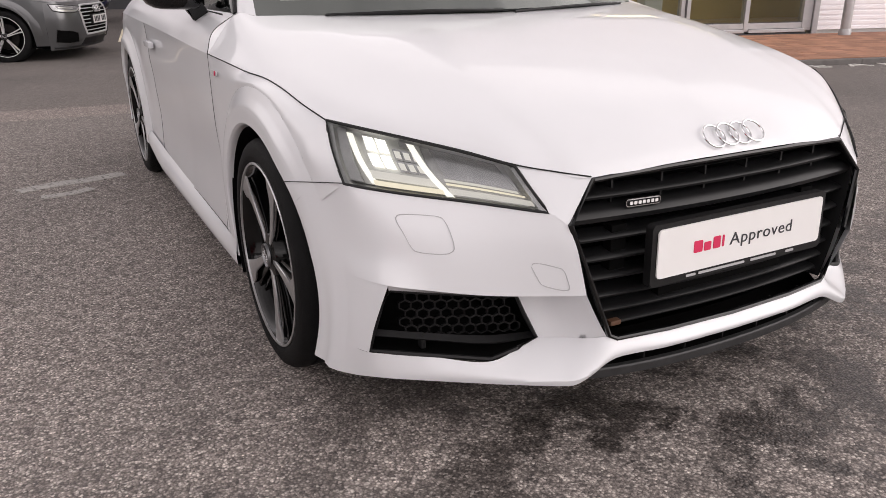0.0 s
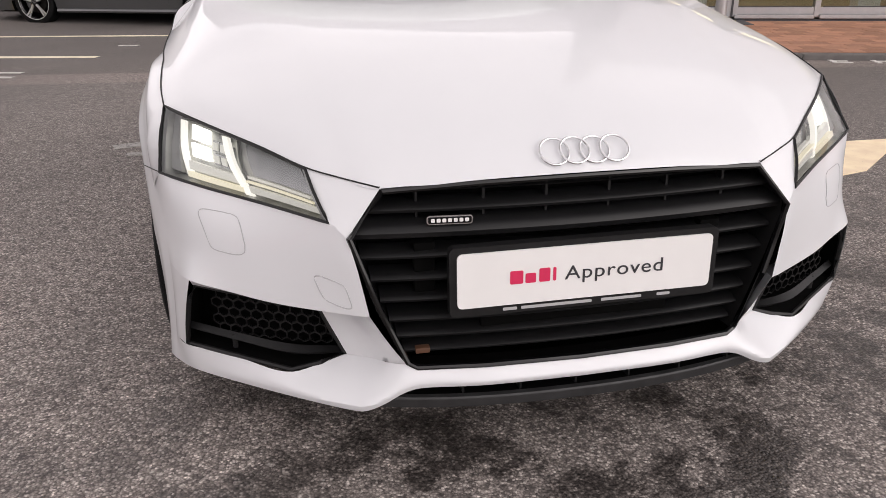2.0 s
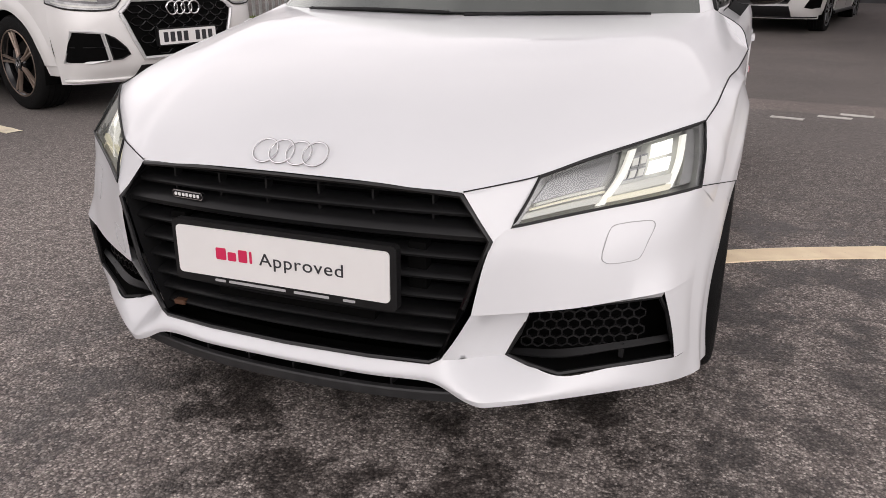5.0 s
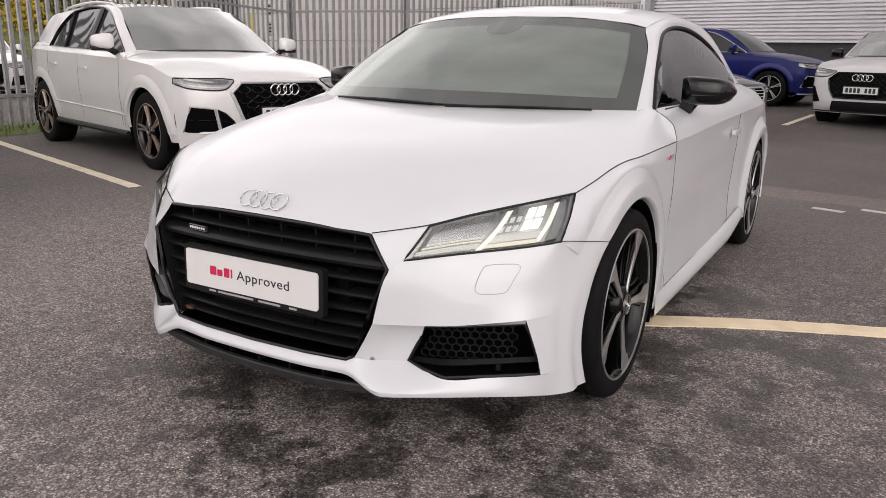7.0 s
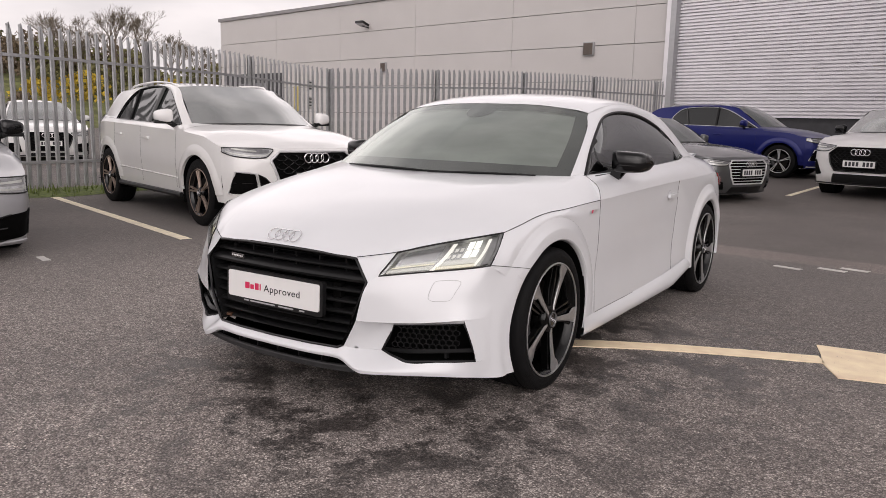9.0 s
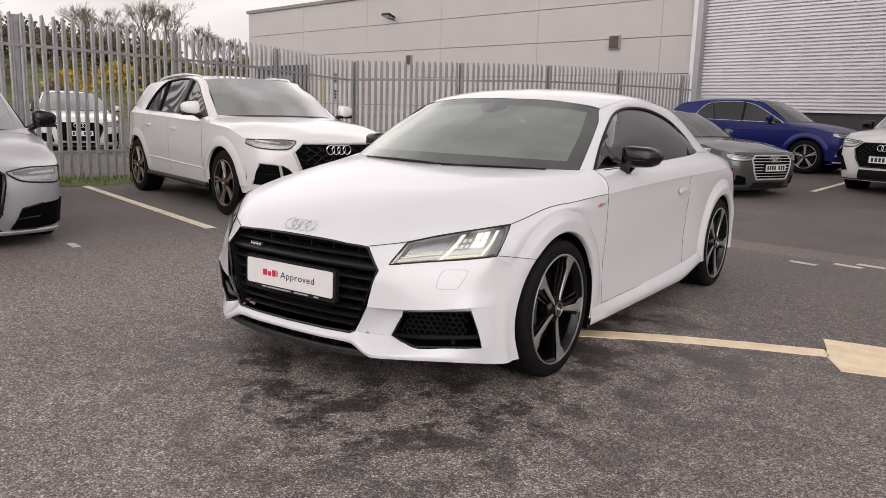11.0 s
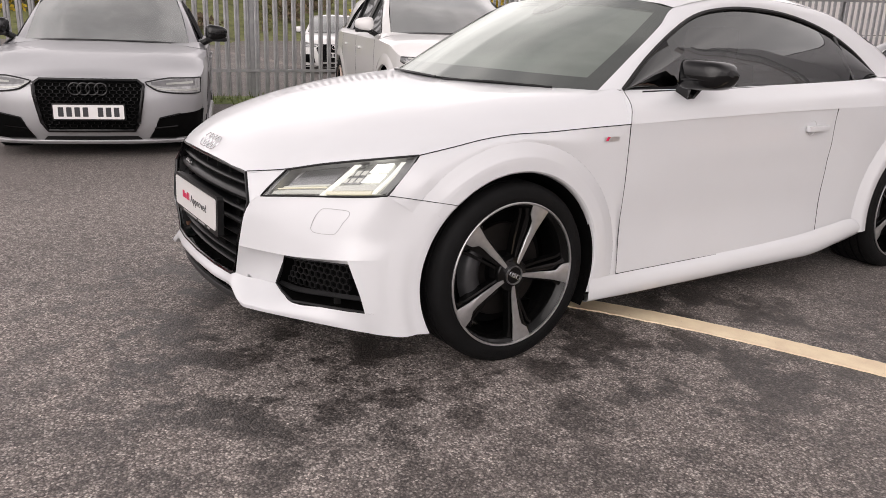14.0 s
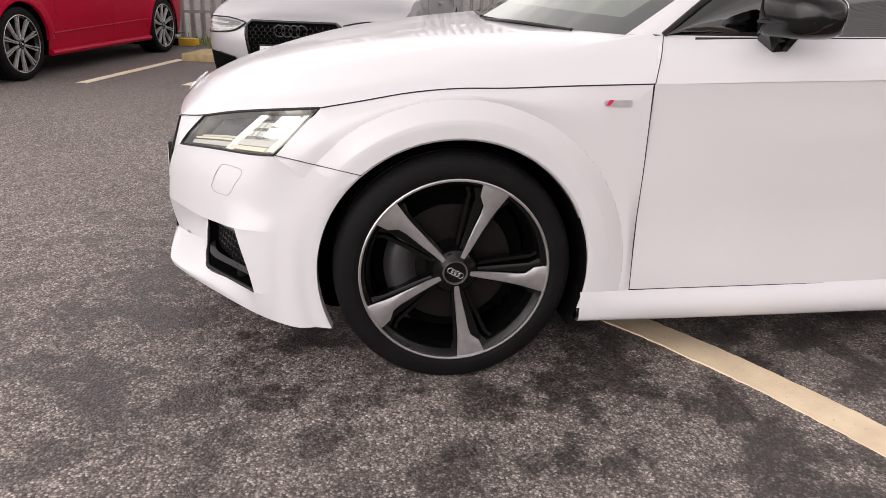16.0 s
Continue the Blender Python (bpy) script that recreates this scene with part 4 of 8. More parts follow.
    prism("badge_field", rounded(0.083, 0.0135, 0.004), 0.002, gloss_black, grille, Matrix.Translation((-0.262, gy(-0.262, 0.575) - 0.0075, 0.574)) @ Matrix.Rotation(radians(-6), 4, "Z"))
    for k in range(7):
        prism("letter_bar", rounded(0.0075, 0.0075, 0.002), 0.001, plate_white, grille, Matrix.Translation((-0.262 + (k - 3) * 0.0108, gy(-0.262 + (k - 3) * 0.0108, 0.575) - 0.0085, 0.574)) @ Matrix.Rotation(radians(-6), 4, "Z"))
    ring_badge(car, Matrix.Translation((0.006, 0.0655, 0.690)) @ Matrix.Rotation(radians(-46), 4, "X"), 0.0292, 0.0025)
    # towing eye cover on the right
    laid_ring(car, "tow_cover", upper, [(0.523, 0.462), (0.517, 0.470), (0.480, 0.462), (0.468, 0.456), (0.460, 0.432), (0.457, 0.414), (0.468, 0.411), (0.500, 0.420), (0.509, 0.428)], -1, "outlined towing eye cover")
    # splitter
    def spl(z, d, k):
        return [(x, 0.004 + 0.235 * (abs(x) / 0.47) ** 2.2 * 0.24 + d, z + k * abs(x) ** 4) for x in np.linspace(-0.47, 0.47, 18)]
    blade_s = skin("splitter", [loft([spl(0.200, 0.012, 0.2), spl(0.198, 0.002, 0.2), spl(0.194, 0.0, 0.2), spl(0.174, 0.002, 0.2), spl(0.170, 0.10, 0.2)], 30, 8, True)], splitter_black, car, "black front splitter blade", mirror=False)
    # the blade's top in near-black, its shadow put into the colour
    skin("splitter_top_shade", [loft([spl(0.200, 0.012, 0.2), spl(0.194, 0.05, 0.2), spl(0.235, 0.11, 0.2)], 30, 6, True)], matt_black, blade_s, mirror=False)
    for x in np.linspace(-0.36, 0.36, 7):
        block("splitter_rib", (x - 0.002, 0.02 + 0.17 * x * x, 0.196), (x + 0.002, 0.08 + 0.17 * x * x, 0.230), black_plastic, blade_s, bevel=0)
    # greenhouse
    ws_base = [(0.0, 1.045, 0.922), (0.25, 1.075, 0.922), (0.49, 1.14, 0.920), (0.64, 1.215, 0.919), (0.737, 1.283, 0.918)]
    ws_mid = [(0.0, 1.40, 1.126), (0.23, 1.42, 1.122), (0.45, 1.465, 1.110), (0.60, 1.515, 1.096), (0.684, 1.550, 1.087)]
    ws_top = [(0.0, 1.735, 1.278), (0.22, 1.74, 1.275), (0.42, 1.758, 1.262), (0.53, 1.775, 1.247), (0.604, 1.791, 1.231)]
    wind = loft([ws_base, ws_mid, ws_top], 30, 24)
    ws = skin("windscreen", [wind], screen_glass, car, "sloping windscreen toned for the sky it reflects")
    ws.visible_shadow = False
    # black printed border inside the screen
    g = np.concatenate([wind[:, ::-1] * (-1, 1, 1), wind[:, 1:]], 1) - np.array((0, -0.004, 0.005))
    bord = [g[:4], g[-3:], g[:, :5], g[:, -5:]]
    film = skin("haze_film", [g[3:-2, 4:-4] - np.array((0, -0.004, 0.006))], haze_film, ws, "pale film added inside the glass to lighten it", mirror=False)
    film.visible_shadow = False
    skin("screen_border", bord, interior, ws, "black printed glass border", mirror=False)
    # roof and rear glass
    R0 = [(0.0, 1.735, 1.280), (0.0, 1.85, 1.312), (0.0, 2.05, 1.343), (0.0, 2.3, 1.356), (0.0, 2.6, 1.346), (0.0, 2.9, 1.305)]
    R1 = [(0.30, 1.748, 1.274), (0.31, 1.86, 1.304), (0.32, 2.05, 1.332), (0.32, 2.3, 1.344), (0.32, 2.6, 1.334), (0.32, 2.9, 1.294)]
    R2 = [(0.53, 1.775, 1.250), (0.535, 1.88, 1.278), (0.54, 2.05, 1.304), (0.545, 2.3, 1.316), (0.545, 2.6, 1.306), (0.55, 2.9, 1.264)]
    R3 = [(0.604, 1.791, 1.233), (0.612, 1.89, 1.258), (0.618, 2.05, 1.280), (0.624, 2.3, 1.290), (0.628, 2.6, 1.278), (0.635, 2.9, 1.232)]
    skin("roof", [loft([R0, R1, R2, R3], 30, 20)], white_paint, car, "curved white roof")
    B0 = [(0.0, 2.905, 1.304), (0.0, 3.3, 1.18), (0.0, 3.65, 1.02), (0.0, 3.85, 0.955), (0.0, 4.06, 0.90)]
    B1 = [(0.32, 2.905, 1.293), (0.33, 3.3, 1.168), (0.36, 3.65, 1.01), (0.38, 3.84, 0.952), (0.40, 4.03, 0.90)]
    B2 = [(0.55, 2.905, 1.263), (0.56, 3.28, 1.14), (0.59, 3.60, 0.995), (0.60, 3.80, 0.948), (0.62, 3.94, 0.91)]
    B3 = [(0.635, 2.905, 1.231), (0.655, 3.25, 1.11), (0.68, 3.50, 0.985), (0.69, 3.70, 0.945), (0.70, 3.85, 0.925)]
    rear_g = loft([B0, B1, B2], 30, 14)
    rw = skin("rear_window", [rear_g[:, :16]], rear_glass, car, "sloping tinted rear window")
    skin("tailgate", [rear_g[:, 15:], loft([B2, B3], 30, 5)], white_paint, car, "white tailgate")
    # side window outline and the frame round it
    def arc(k):
        pts = [(0.777, 1.372, 0.922), (0.735, 1.52, 1.030), (0.692, 1.70, 1.135), (0.655, 1.87, 1.205), (0.640, 2.05, 1.238), (0.640, 2.25, 1.246), (0.648, 2.5, 1.228), (0.672, 2.75, 1.172), (0.706, 2.95, 1.085), (0.745, 3.115, 0.975)]
        return pts
    a_top = arc(0)
    a_out = [(0.737, 1.283, 0.918), (0.695, 1.50, 1.058), (0.652, 1.67, 1.160), (0.604, 1.791, 1.232), (0.618, 2.05, 1.280), (0.624, 2.3, 1.290), (0.629, 2.6, 1.276), (0.640, 2.905, 1.228), (0.668, 3.15, 1.130), (0.70, 3.42, 1.00), (0.735, 3.45, 0.955)]
    grid = np.stack([cr(a_out, 60), (cr(a_out, 60) + cr(a_top + [(0.752, 3.14, 0.966)], 60)) / 2 + np.array((0.006, 0, 0.004)), cr(a_top + [(0.752, 3.14, 0.966)], 60)], 1)
    grid = np.stack([cr(row, 7) for row in grid], 0)
    panel("pillar", [grid], white_paint, car, "white roof pillar and rail")
    panel("c_pillar", [loft([[(0.70, 3.42, 1.00), (0.735, 3.45, 0.955)], [(0.69, 3.6, 0.96), (0.72, 3.65, 0.94)], [(0.69, 3.70, 0.945), (0.70, 3.85, 0.925)]], 5, 8), loft([[(0.668, 3.15, 1.130), (0.70, 3.42, 1.00)], [(0.655, 3.25, 1.11), (0.68, 3.50, 0.985)]], 8, 4)], white_paint, car)
    for s in (1, -1):
        top_c = cr(a_top, 50) * (s, 1, 1)
        bot_c = cr(belt, 50) * (s, 1, 1)
        bot_c[:, 0] -= 0.006 * s
        glass_g = np.stack([bot_c + (top_c - bot_c) * v + np.array((0.02 * s, 0, 0)) * 4 * v * (1 - v) for v in np.linspace(0, 1, 10)], 0) - np.array((0.006 * s, 0, 0))
        win = skin("side_window", [glass_g], side_glass, car, "dark tinted side window", mirror=False)
        tube("window_trim", np.concatenate([top_c, bot_c[::-1] - np.array((0, 0, 0.003))]), [0.0085] * 50 + [0.004] * 50, black_plastic, win, "black window trim", n=6, closed=True)
        tube("window_divider", [bot_c[40], top_c[40]], 0.010, gloss_black, win, n=6)
        tri_g = ob_mesh("mirror_base", [tuple(bot_c[0]), tuple(bot_c[9]), tuple(top_c[9] + np.array((0.004 * s, 0, 0)))], [(0, 1, 2)], black_plastic, win)
        # door mirror
        m = new("door_mirror")
        m.parent = car
        tagged(m, "gloss black door mirror")
        cx, cy, cz = 0.915, 1.665, 0.985
        verts, faces, nr, na = [], [], 10, 20
        for i in range(nr + 1):
            u = i / nr
            x = -0.098 + 0.196 * u
            h = 0.060 * (1 - (abs(u - 0.44) / 0.60) ** 5.0)
            d = 0.082 * (1 - (abs(u - 0.5) / 0.54) ** 3.6)
            for j in range(na):
                a = 2 * math.pi * j / na
                cc, ss = math.cos(a), math.sin(a)
                yy = (abs(cc) ** 0.55) * math.copysign(1, cc) * d * (0.62 if cc > 0 else 1.0)
                zz = (abs(ss) ** 0.45) * math.copysign(1, ss) * h
                verts.append(((cx + x) * s, cy + yy + 0.06 * u - 0.02, cz + zz + (-0.012 * u if ss > 0 else 0.006 * u)))
        faces += [(i * na + j, i * na + (j + 1) % na, (i + 1) * na + (j + 1) % na, (i + 1) * na + j) for i in range(nr) for j in range(na)]
        faces += [tuple(range(na)), tuple(range(nr * na, nr * na + na))]
        ob_mesh("cap", verts, faces, gloss_black, m, "gloss black mirror cap")
        skin("foot", [loft([flip([(0.83, 1.60, 0.950), (0.885, 1.60, 0.945)], s), flip([(0.805, 1.625, 0.905), (0.853, 1.640, 0.890)], s), flip([(0.800, 1.665, 0.900), (0.848, 1.68, 0.886)], s), flip([(0.82, 1.71, 0.948), (0.885, 1.70, 0.945)], s)], 6, 10, True)], gloss_black, m, mirror=False, thick=0.02)
        prism("glass", rounded(0.15, 0.09, 0.03), 0.003, chrome, m, Matrix.Translation((cx * s, cy + 0.055, cz - 0.002)) @ Matrix.Rotation(radians(12 * s), 4, "Z"), "mirror glass")
        tube("indicator", [((cx - 0.05) * s, cy - 0.086, cz - 0.018), ((cx + 0.03) * s, cy - 0.058, cz - 0.018), ((cx + 0.08) * s, cy - 0.012, cz - 0.016)], 0.004, gloss_black, m, n=6)
        # door furniture and gaps
        handle = new("door_handle")
        handle.parent = car
        tagged(handle, "white door handle")
        hb = slab_bm((-0.075, -0.011, -0.013), (0.075, 0.011, 0.013), 0.009)
        bmesh.ops.transform(hb, matrix=Matrix.Translation((0.909 * s, 2.45, 0.757)) @ Matrix.Rotation(radians(90), 4, "Z"), verts=hb.verts)
        part("grip", hb, white_paint, handle)
        # the scoop is a flat disc of darker white, its shade in the colour
        lathe("recess", [(0.0, 0.0), (0.030, 0.0), (0.034, 0.003)], shader("handle_recess_shade", (0.6, 0.59, 0.6), 0.4, 0, 1), handle, n=24, at=(0.891 * s, 2.43, 0.756))
        shut_line(car, flip([(0.391, 0.0695, 0.6405), (0.455, 0.110, 0.651), (0.522, 0.156, 0.664), (0.60, 0.236, 0.687), (0.675, 0.315, 0.705), (0.757, 0.410, 0.723), (0.812, 0.479, 0.735)], s), 0.0016)
        shut_line(car, flip([(x + 0.0012, y, z + 0.0010) for x, y, z in cr(edge, 60)], s), 0.0017, 60)
        shut_line(car, flip([(0.8885, 1.3155, 0.810), (0.8893, 1.3133, 0.7), (flank(1.313, 0.6), 1.3133, 0.6), (flank(1.313, 0.45), 1.3133, 0.45), (flank(1.313, 0.27), 1.3133, 0.250)], s), 0.0013)
        shut_line(car, [(x * s, y, z) for x, y, z in shoulder[:, 0]], 0.0013)
        shut_line(car, flip([(flank(y, 0.27) + 0.0015, y, 0.249) for y in np.linspace(1.328, 2.45, 8)], s), 0.0010)
        shut_line(car, flip([(0.823, 0.360, 0.618), (0.838, 0.395, 0.613), (flank(0.46, 0.6) + 0.002, 0.46, 0.602), (flank(0.53, 0.6) + 0.012, 0.53, 0.590), (lip_x(0.58, 0.58) + 0.006, 0.578, 0.581)], s), 0.0011)
        shut_line(car, [(p[0] * s, 2.6025, p[2]) for p in door[:, -1]], 0.0010)
        prism("wing_badge", rounded(0.072, 0.0135, 0.002), 0.003, machined, car, Matrix.Translation(((flank(1.22, 0.76) + 0.007) * s, 1.222, 0.764)) @ Matrix.Rotation(radians(90 * s), 4, "Z") , "small chrome wing badge")
        prism("wing_badge_mark", [(-0.012, -0.007), (-0.002, -0.007), (0.008, 0.007), (-0.004, 0.007)], 0.003, ink_red, car, Matrix.Translation(((flank(1.22, 0.76) + 0.0085) * s, 1.202, 0.764)) @ Matrix.Rotation(radians(90 * s), 4, "Z"))
        # tail lamp wrapping round the corner
        skin("tail_lamp", [loft([flip([(0.857, 3.77, 0.828), (0.835, 3.86, 0.83), (0.76, 3.945, 0.83)], s), flip([(0.858, 3.80, 0.79), (0.84, 3.885, 0.785), (0.76, 3.975, 0.78)], s), flip([(0.857, 3.815, 0.75), (0.84, 3.90, 0.74), (0.76, 3.98, 0.73)], s)], 14, 6)], tail_red, car, "red tail lamp", mirror=False)
        # wheels and wheel houses
        for hy, nm in ((HUB_F, "front_wheel"), (HUB_R, "rear_wheel")):
            wheel(car, hy, s, nm, spoke_mat=coupe_alloy, parts_dark=wheel_black, rim=0.252, face=0.893 if hy < 2 else 0.898)
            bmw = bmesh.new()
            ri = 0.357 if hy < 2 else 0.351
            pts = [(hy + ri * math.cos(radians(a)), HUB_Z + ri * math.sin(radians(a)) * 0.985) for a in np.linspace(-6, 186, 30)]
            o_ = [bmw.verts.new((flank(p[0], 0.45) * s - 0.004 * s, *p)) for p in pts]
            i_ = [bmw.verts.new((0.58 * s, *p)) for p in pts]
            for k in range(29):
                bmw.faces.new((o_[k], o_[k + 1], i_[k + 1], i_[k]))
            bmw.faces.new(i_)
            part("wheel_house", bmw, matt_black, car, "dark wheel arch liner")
        # wipers
        wp = [(0.05 * s if s > 0 else -0.30, 1.055, 0.938), (0.33 if s > 0 else -0.02, 1.10, 0.947), (0.60 if s > 0 else 0.20, 1.19, 0.944)]
        if s < 0:
            wp = [(-0.56, 1.165, 0.944), (-0.25, 1.075, 0.95), (0.0, 1.05, 0.945)]
        tube("wiper", [(x, y - 0.012, z - 0.024) for x, y, z in cr(wp, 14)], 0.0045, black_plastic, car, "black wiper", n=6)
    # dark floor, inner shell added so the panel gaps read dark, cabin
    skin("underbody", [np.array([[(x, y, 0.17) for x in (-w, 0, w)] for y, w in ((0.12, 0.30), (0.30, 0.58), (0.50, 0.76), (1.2, 0.8), (2.9, 0.8), (3.9, 0.7))])], matt_black, car, mirror=False)
    skin("inner_shell", [loft([[(0.55, 0.2, 0.55), (0.7, 0.45, 0.6), (0.75, 1.2, 0.72), (0.8, 1.4, 0.80)], [(0.0, 0.16, 0.6), (0.0, 0.45, 0.74), (0.0, 1.1, 0.86), (0.0, 1.3, 0.87)]], 20, 8)], matt_black, car)
    skin("cowl", [loft([[(0, 1.02, 0.905), (0.25, 1.06, 0.907), (0.49, 1.125, 0.909), (0.737, 1.28, 0.912)], [(0, 1.10, 0.916), (0.25, 1.13, 0.916), (0.47, 1.19, 0.914), (0.70, 1.30, 0.912)]], 20, 4)], black_plastic, car)
    dash = skin("dashboard", [loft([[(0, 1.10, 0.90), (0.4, 1.15, 0.90), (0.68, 1.30, 0.90)], [(0, 1.45, 0.93), (0.4, 1.48, 0.925), (0.68, 1.52, 0.90)], [(0, 1.60, 0.90), (0.4, 1.62, 0.89), (0.70, 1.62, 0.86)], [(0, 1.65, 0.6), (0.4, 1.65, 0.6), (0.72, 1.65, 0.6)]], 20, 16)], interior, car, "dark dashboard")
    bm = bmesh.new()
    torus_bm(bm, 0.17, 0.014, Matrix.Translation((-0.36, 1.78, 0.86)) @ Matrix.Rotation(radians(-22), 4, "X"), 36, 8)
    slab_bm((-0.51, 1.77, 0.84), (-0.21, 1.79, 0.88), 0.008, bm)
    part("steering_wheel", bm, interior, car, "dark steering wheel")
    for x in (-0.36, 0.36):
        seat = new("seat")
        seat.parent = car
        block("backrest", (x - 0.24, 2.25, 0.5), (x + 0.24, 2.40, 1.02), interior, seat, bevel=0.06)
        block("cushion", (x - 0.25, 1.85, 0.40), (x + 0.25, 2.35, 0.56), interior, seat, bevel=0.05)
        block("headrest", (x - 0.13, 2.31, 1.02), (x + 0.13, 2.40, 1.17), interior, seat, bevel=0.04)
    block("cabin_floor", (-0.72, 1.4, 0.28), (0.72, 3.6, 0.34), interior, car, bevel=0)
    block("rear_shelf", (-0.62, 2.75, 0.80), (0.62, 3.6, 0.86), interior, car)
    skin("headlining", [loft([[(x, y, z - 0.03) for x, y, z in R0], [(x, y, z - 0.03) for x, y, z in R3]], 20, 5)], pale_lining, car, "pale grey headlining")
    panel("door_card", [loft([[(0.80, 1.45, 0.92), (0.82, 2.0, 0.93), (0.80, 3.0, 0.95)], [(0.84, 1.45, 0.40), (0.84, 2.0, 0.40), (0.80, 3.0, 0.4)]], 10, 4)], interior, car)
    prism("rear_view_mirror", rounded(0.22, 0.06, 0.028), 0.03, gloss_black, car, Matrix.Translation((0, 1.66, 1.165)), "interior mirror")
    # sensor pod behind the top of the screen, a rounded shield shape
    line = wind[:, 0]
    zc = lambda y: float(np.interp(y, line[:, 1], line[:, 2])) - 0.006
    pod = loft([[(x * w_, y, zc(y)) for x in (-1, -0.5, 0, 0.5, 1)] for y, w_ in ((1.715, 0.060), (1.67, 0.082), (1.63, 0.080), (1.60, 0.062), (1.575, 0.030))], 12, 12)
    skin("sensor_housing", [pod], interior, car, "dark sensor pod", mirror=False, thick=0.004)
    # roof aerial and the lip on the tailgate
    prism("aerial", [(-0.04, 0.0), (0.05, 0.0), (0.045, 0.038), (0.03, 0.040)], 0.012, white_paint, car, Matrix.Translation((0.006, 2.86, 1.302)) @ Matrix.Rotation(radians(90), 4, "Z") @ Matrix.Rotation(radians(7), 4, "Y"), "white shark-fin aerial")
    skin("tail_spoiler", [loft([[(-0.66, 3.66, 0.958), (0, 3.80, 0.975), (0.66, 3.66, 0.958)], [(-0.67, 3.78, 0.975), (0, 3.94, 0.992), (0.67, 3.78, 0.975)], [(-0.66, 3.80, 0.955), (0, 3.96, 0.970), (0.66, 3.80, 0.955)], [(-0.64, 3.78, 0.925), (0, 3.94, 0.930), (0.64, 3.78, 0.925)]], 24, 8)], white_paint, car, "white tail spoiler lip", mirror=False)
    return car


coupe()


# ---- the yard ----
def asphalt_material():
    """Worn surface dressing: grey binder, pale chippings, damp stains before the parked coupe and shade painted by its
    sill, a smoother relaid band.
    """
    m = bpy.data.materials.new("asphalt")
    m.use_nodes = True
    t = m.node_tree
    b = t.nodes["Principled BSDF"]
    at = t.nodes.new("ShaderNodeTexCoord")

    def node(kind, **v):
        n = t.nodes.new("ShaderNode" + kind)
        for k, x in v.items():
            n.inputs[k].default_value = x
        return n

    def ramp(src, stops):
        r = t.nodes.new("ShaderNodeValToRGB")
        r.color_ramp.elements[0].position, r.color_ramp.elements[0].color = stops[0][0], (*stops[0][1], 1)
        r.color_ramp.elements[1].position, r.color_ramp.elements[1].color = stops[-1][0], (*stops[-1][1], 1)
        for q, c in stops[1:-1]:
            r.color_ramp.elements.new(q).color = (*c, 1)
        t.links.new(src, r.inputs[0])
        return r

    def mix(kind, fac, a, c):
        n = t.nodes.new("ShaderNodeMix")
        n.data_type, n.blend_type = "RGBA", kind
        for s, k in ((fac, 0), (a, 6), (c, 7)):
            if isinstance(s, (int, float)):
                n.inputs[k].default_value = s
            elif isinstance(s, tuple):
                n.inputs[k].default_value = s
            else:
                t.links.new(s, n.inputs[k])
        return n.outputs[2]

    def math_(op, a, c):
        n = t.nodes.new("ShaderNodeMath")
        n.operation, n.use_clamp = op, True
        for s, k in ((a, 0), (c, 1)):
            if isinstance(s, (int, float)):
                n.inputs[k].default_value = s
            else:
                t.links.new(s, n.inputs[k])
        return n.outputs[0]

    big = node("TexNoise", Scale=0.55, Detail=5.0, Roughness=0.6)
    blot = node("TexNoise", Scale=3.6, Detail=8.0, Roughness=0.72)
    grain = node("TexNoise", Scale=240.0, Detail=3.0, Roughness=0.7)
    patch = node("TexNoise", Scale=22.0, Detail=4.0, Roughness=0.6)
    chips = node("TexVoronoi", Scale=150.0)
    chips2 = node("TexVoronoi", Scale=74.0)
    for n in (big, blot, grain, patch, chips, chips2):
        t.links.new(at.outputs["Object"], n.inputs["Vector"])
    # each chipping takes its own shade, with dark binder between
    sep = t.nodes.new("ShaderNodeSeparateColor")
    t.links.new(chips.outputs["Color"], sep.inputs[0])
    stone = ramp(sep.outputs[0], [(0.0, (0.105, 0.095, 0.091)), (0.45, (0.238, 0.215, 0.203)), (0.80, (0.36, 0.33, 0.312)), (0.97, (0.56, 0.53, 0.50))])
    binder = ramp(chips.outputs["Distance"], [(0.28, (1, 1, 1)), (0.64, (0.52, 0.51, 0.51))])
    c = mix("MULTIPLY", 1.0, stone.outputs[0], binder.outputs[0])
    c = mix("MULTIPLY", 1.0, c, ramp(grain.outputs[0], [(0.32, (0.64, 0.64, 0.64)), (0.68, (1.42, 1.40, 1.38))]).outputs[0])
    c = mix("MULTIPLY", 1.0, c, ramp(patch.outputs[0], [(0.32, (0.78, 0.77, 0.77)), (0.68, (1.30, 1.29, 1.27))]).outputs[0])
    tone = ramp(big.outputs[0], [(0.3, (0.86, 0.85, 0.85)), (0.7, (1.27, 1.25, 1.24))])
    c = mix("MULTIPLY", 1.0, c, tone.outputs[0])
    # a few larger pale stones
    sep2 = t.nodes.new("ShaderNodeSeparateColor")
    t.links.new(chips2.outputs["Color"], sep2.inputs[0])
    rare = ramp(sep2.outputs[1], [(0.0, (0, 0, 0)), (0.958, (0, 0, 0)), (0.964, (1, 1, 1))])
    near = ramp(chips2.outputs["Distance"], [(0.20, (1, 1, 1)), (0.26, (0, 0, 0))])
    c = mix("MIX", math_("MULTIPLY", rare.outputs[0], near.outputs[0]), c, (0.42, 0.40, 0.375, 1))
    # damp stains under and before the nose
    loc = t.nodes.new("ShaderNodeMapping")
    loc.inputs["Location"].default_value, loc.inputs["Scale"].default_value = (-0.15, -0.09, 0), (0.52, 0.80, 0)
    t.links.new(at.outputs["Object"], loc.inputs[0])
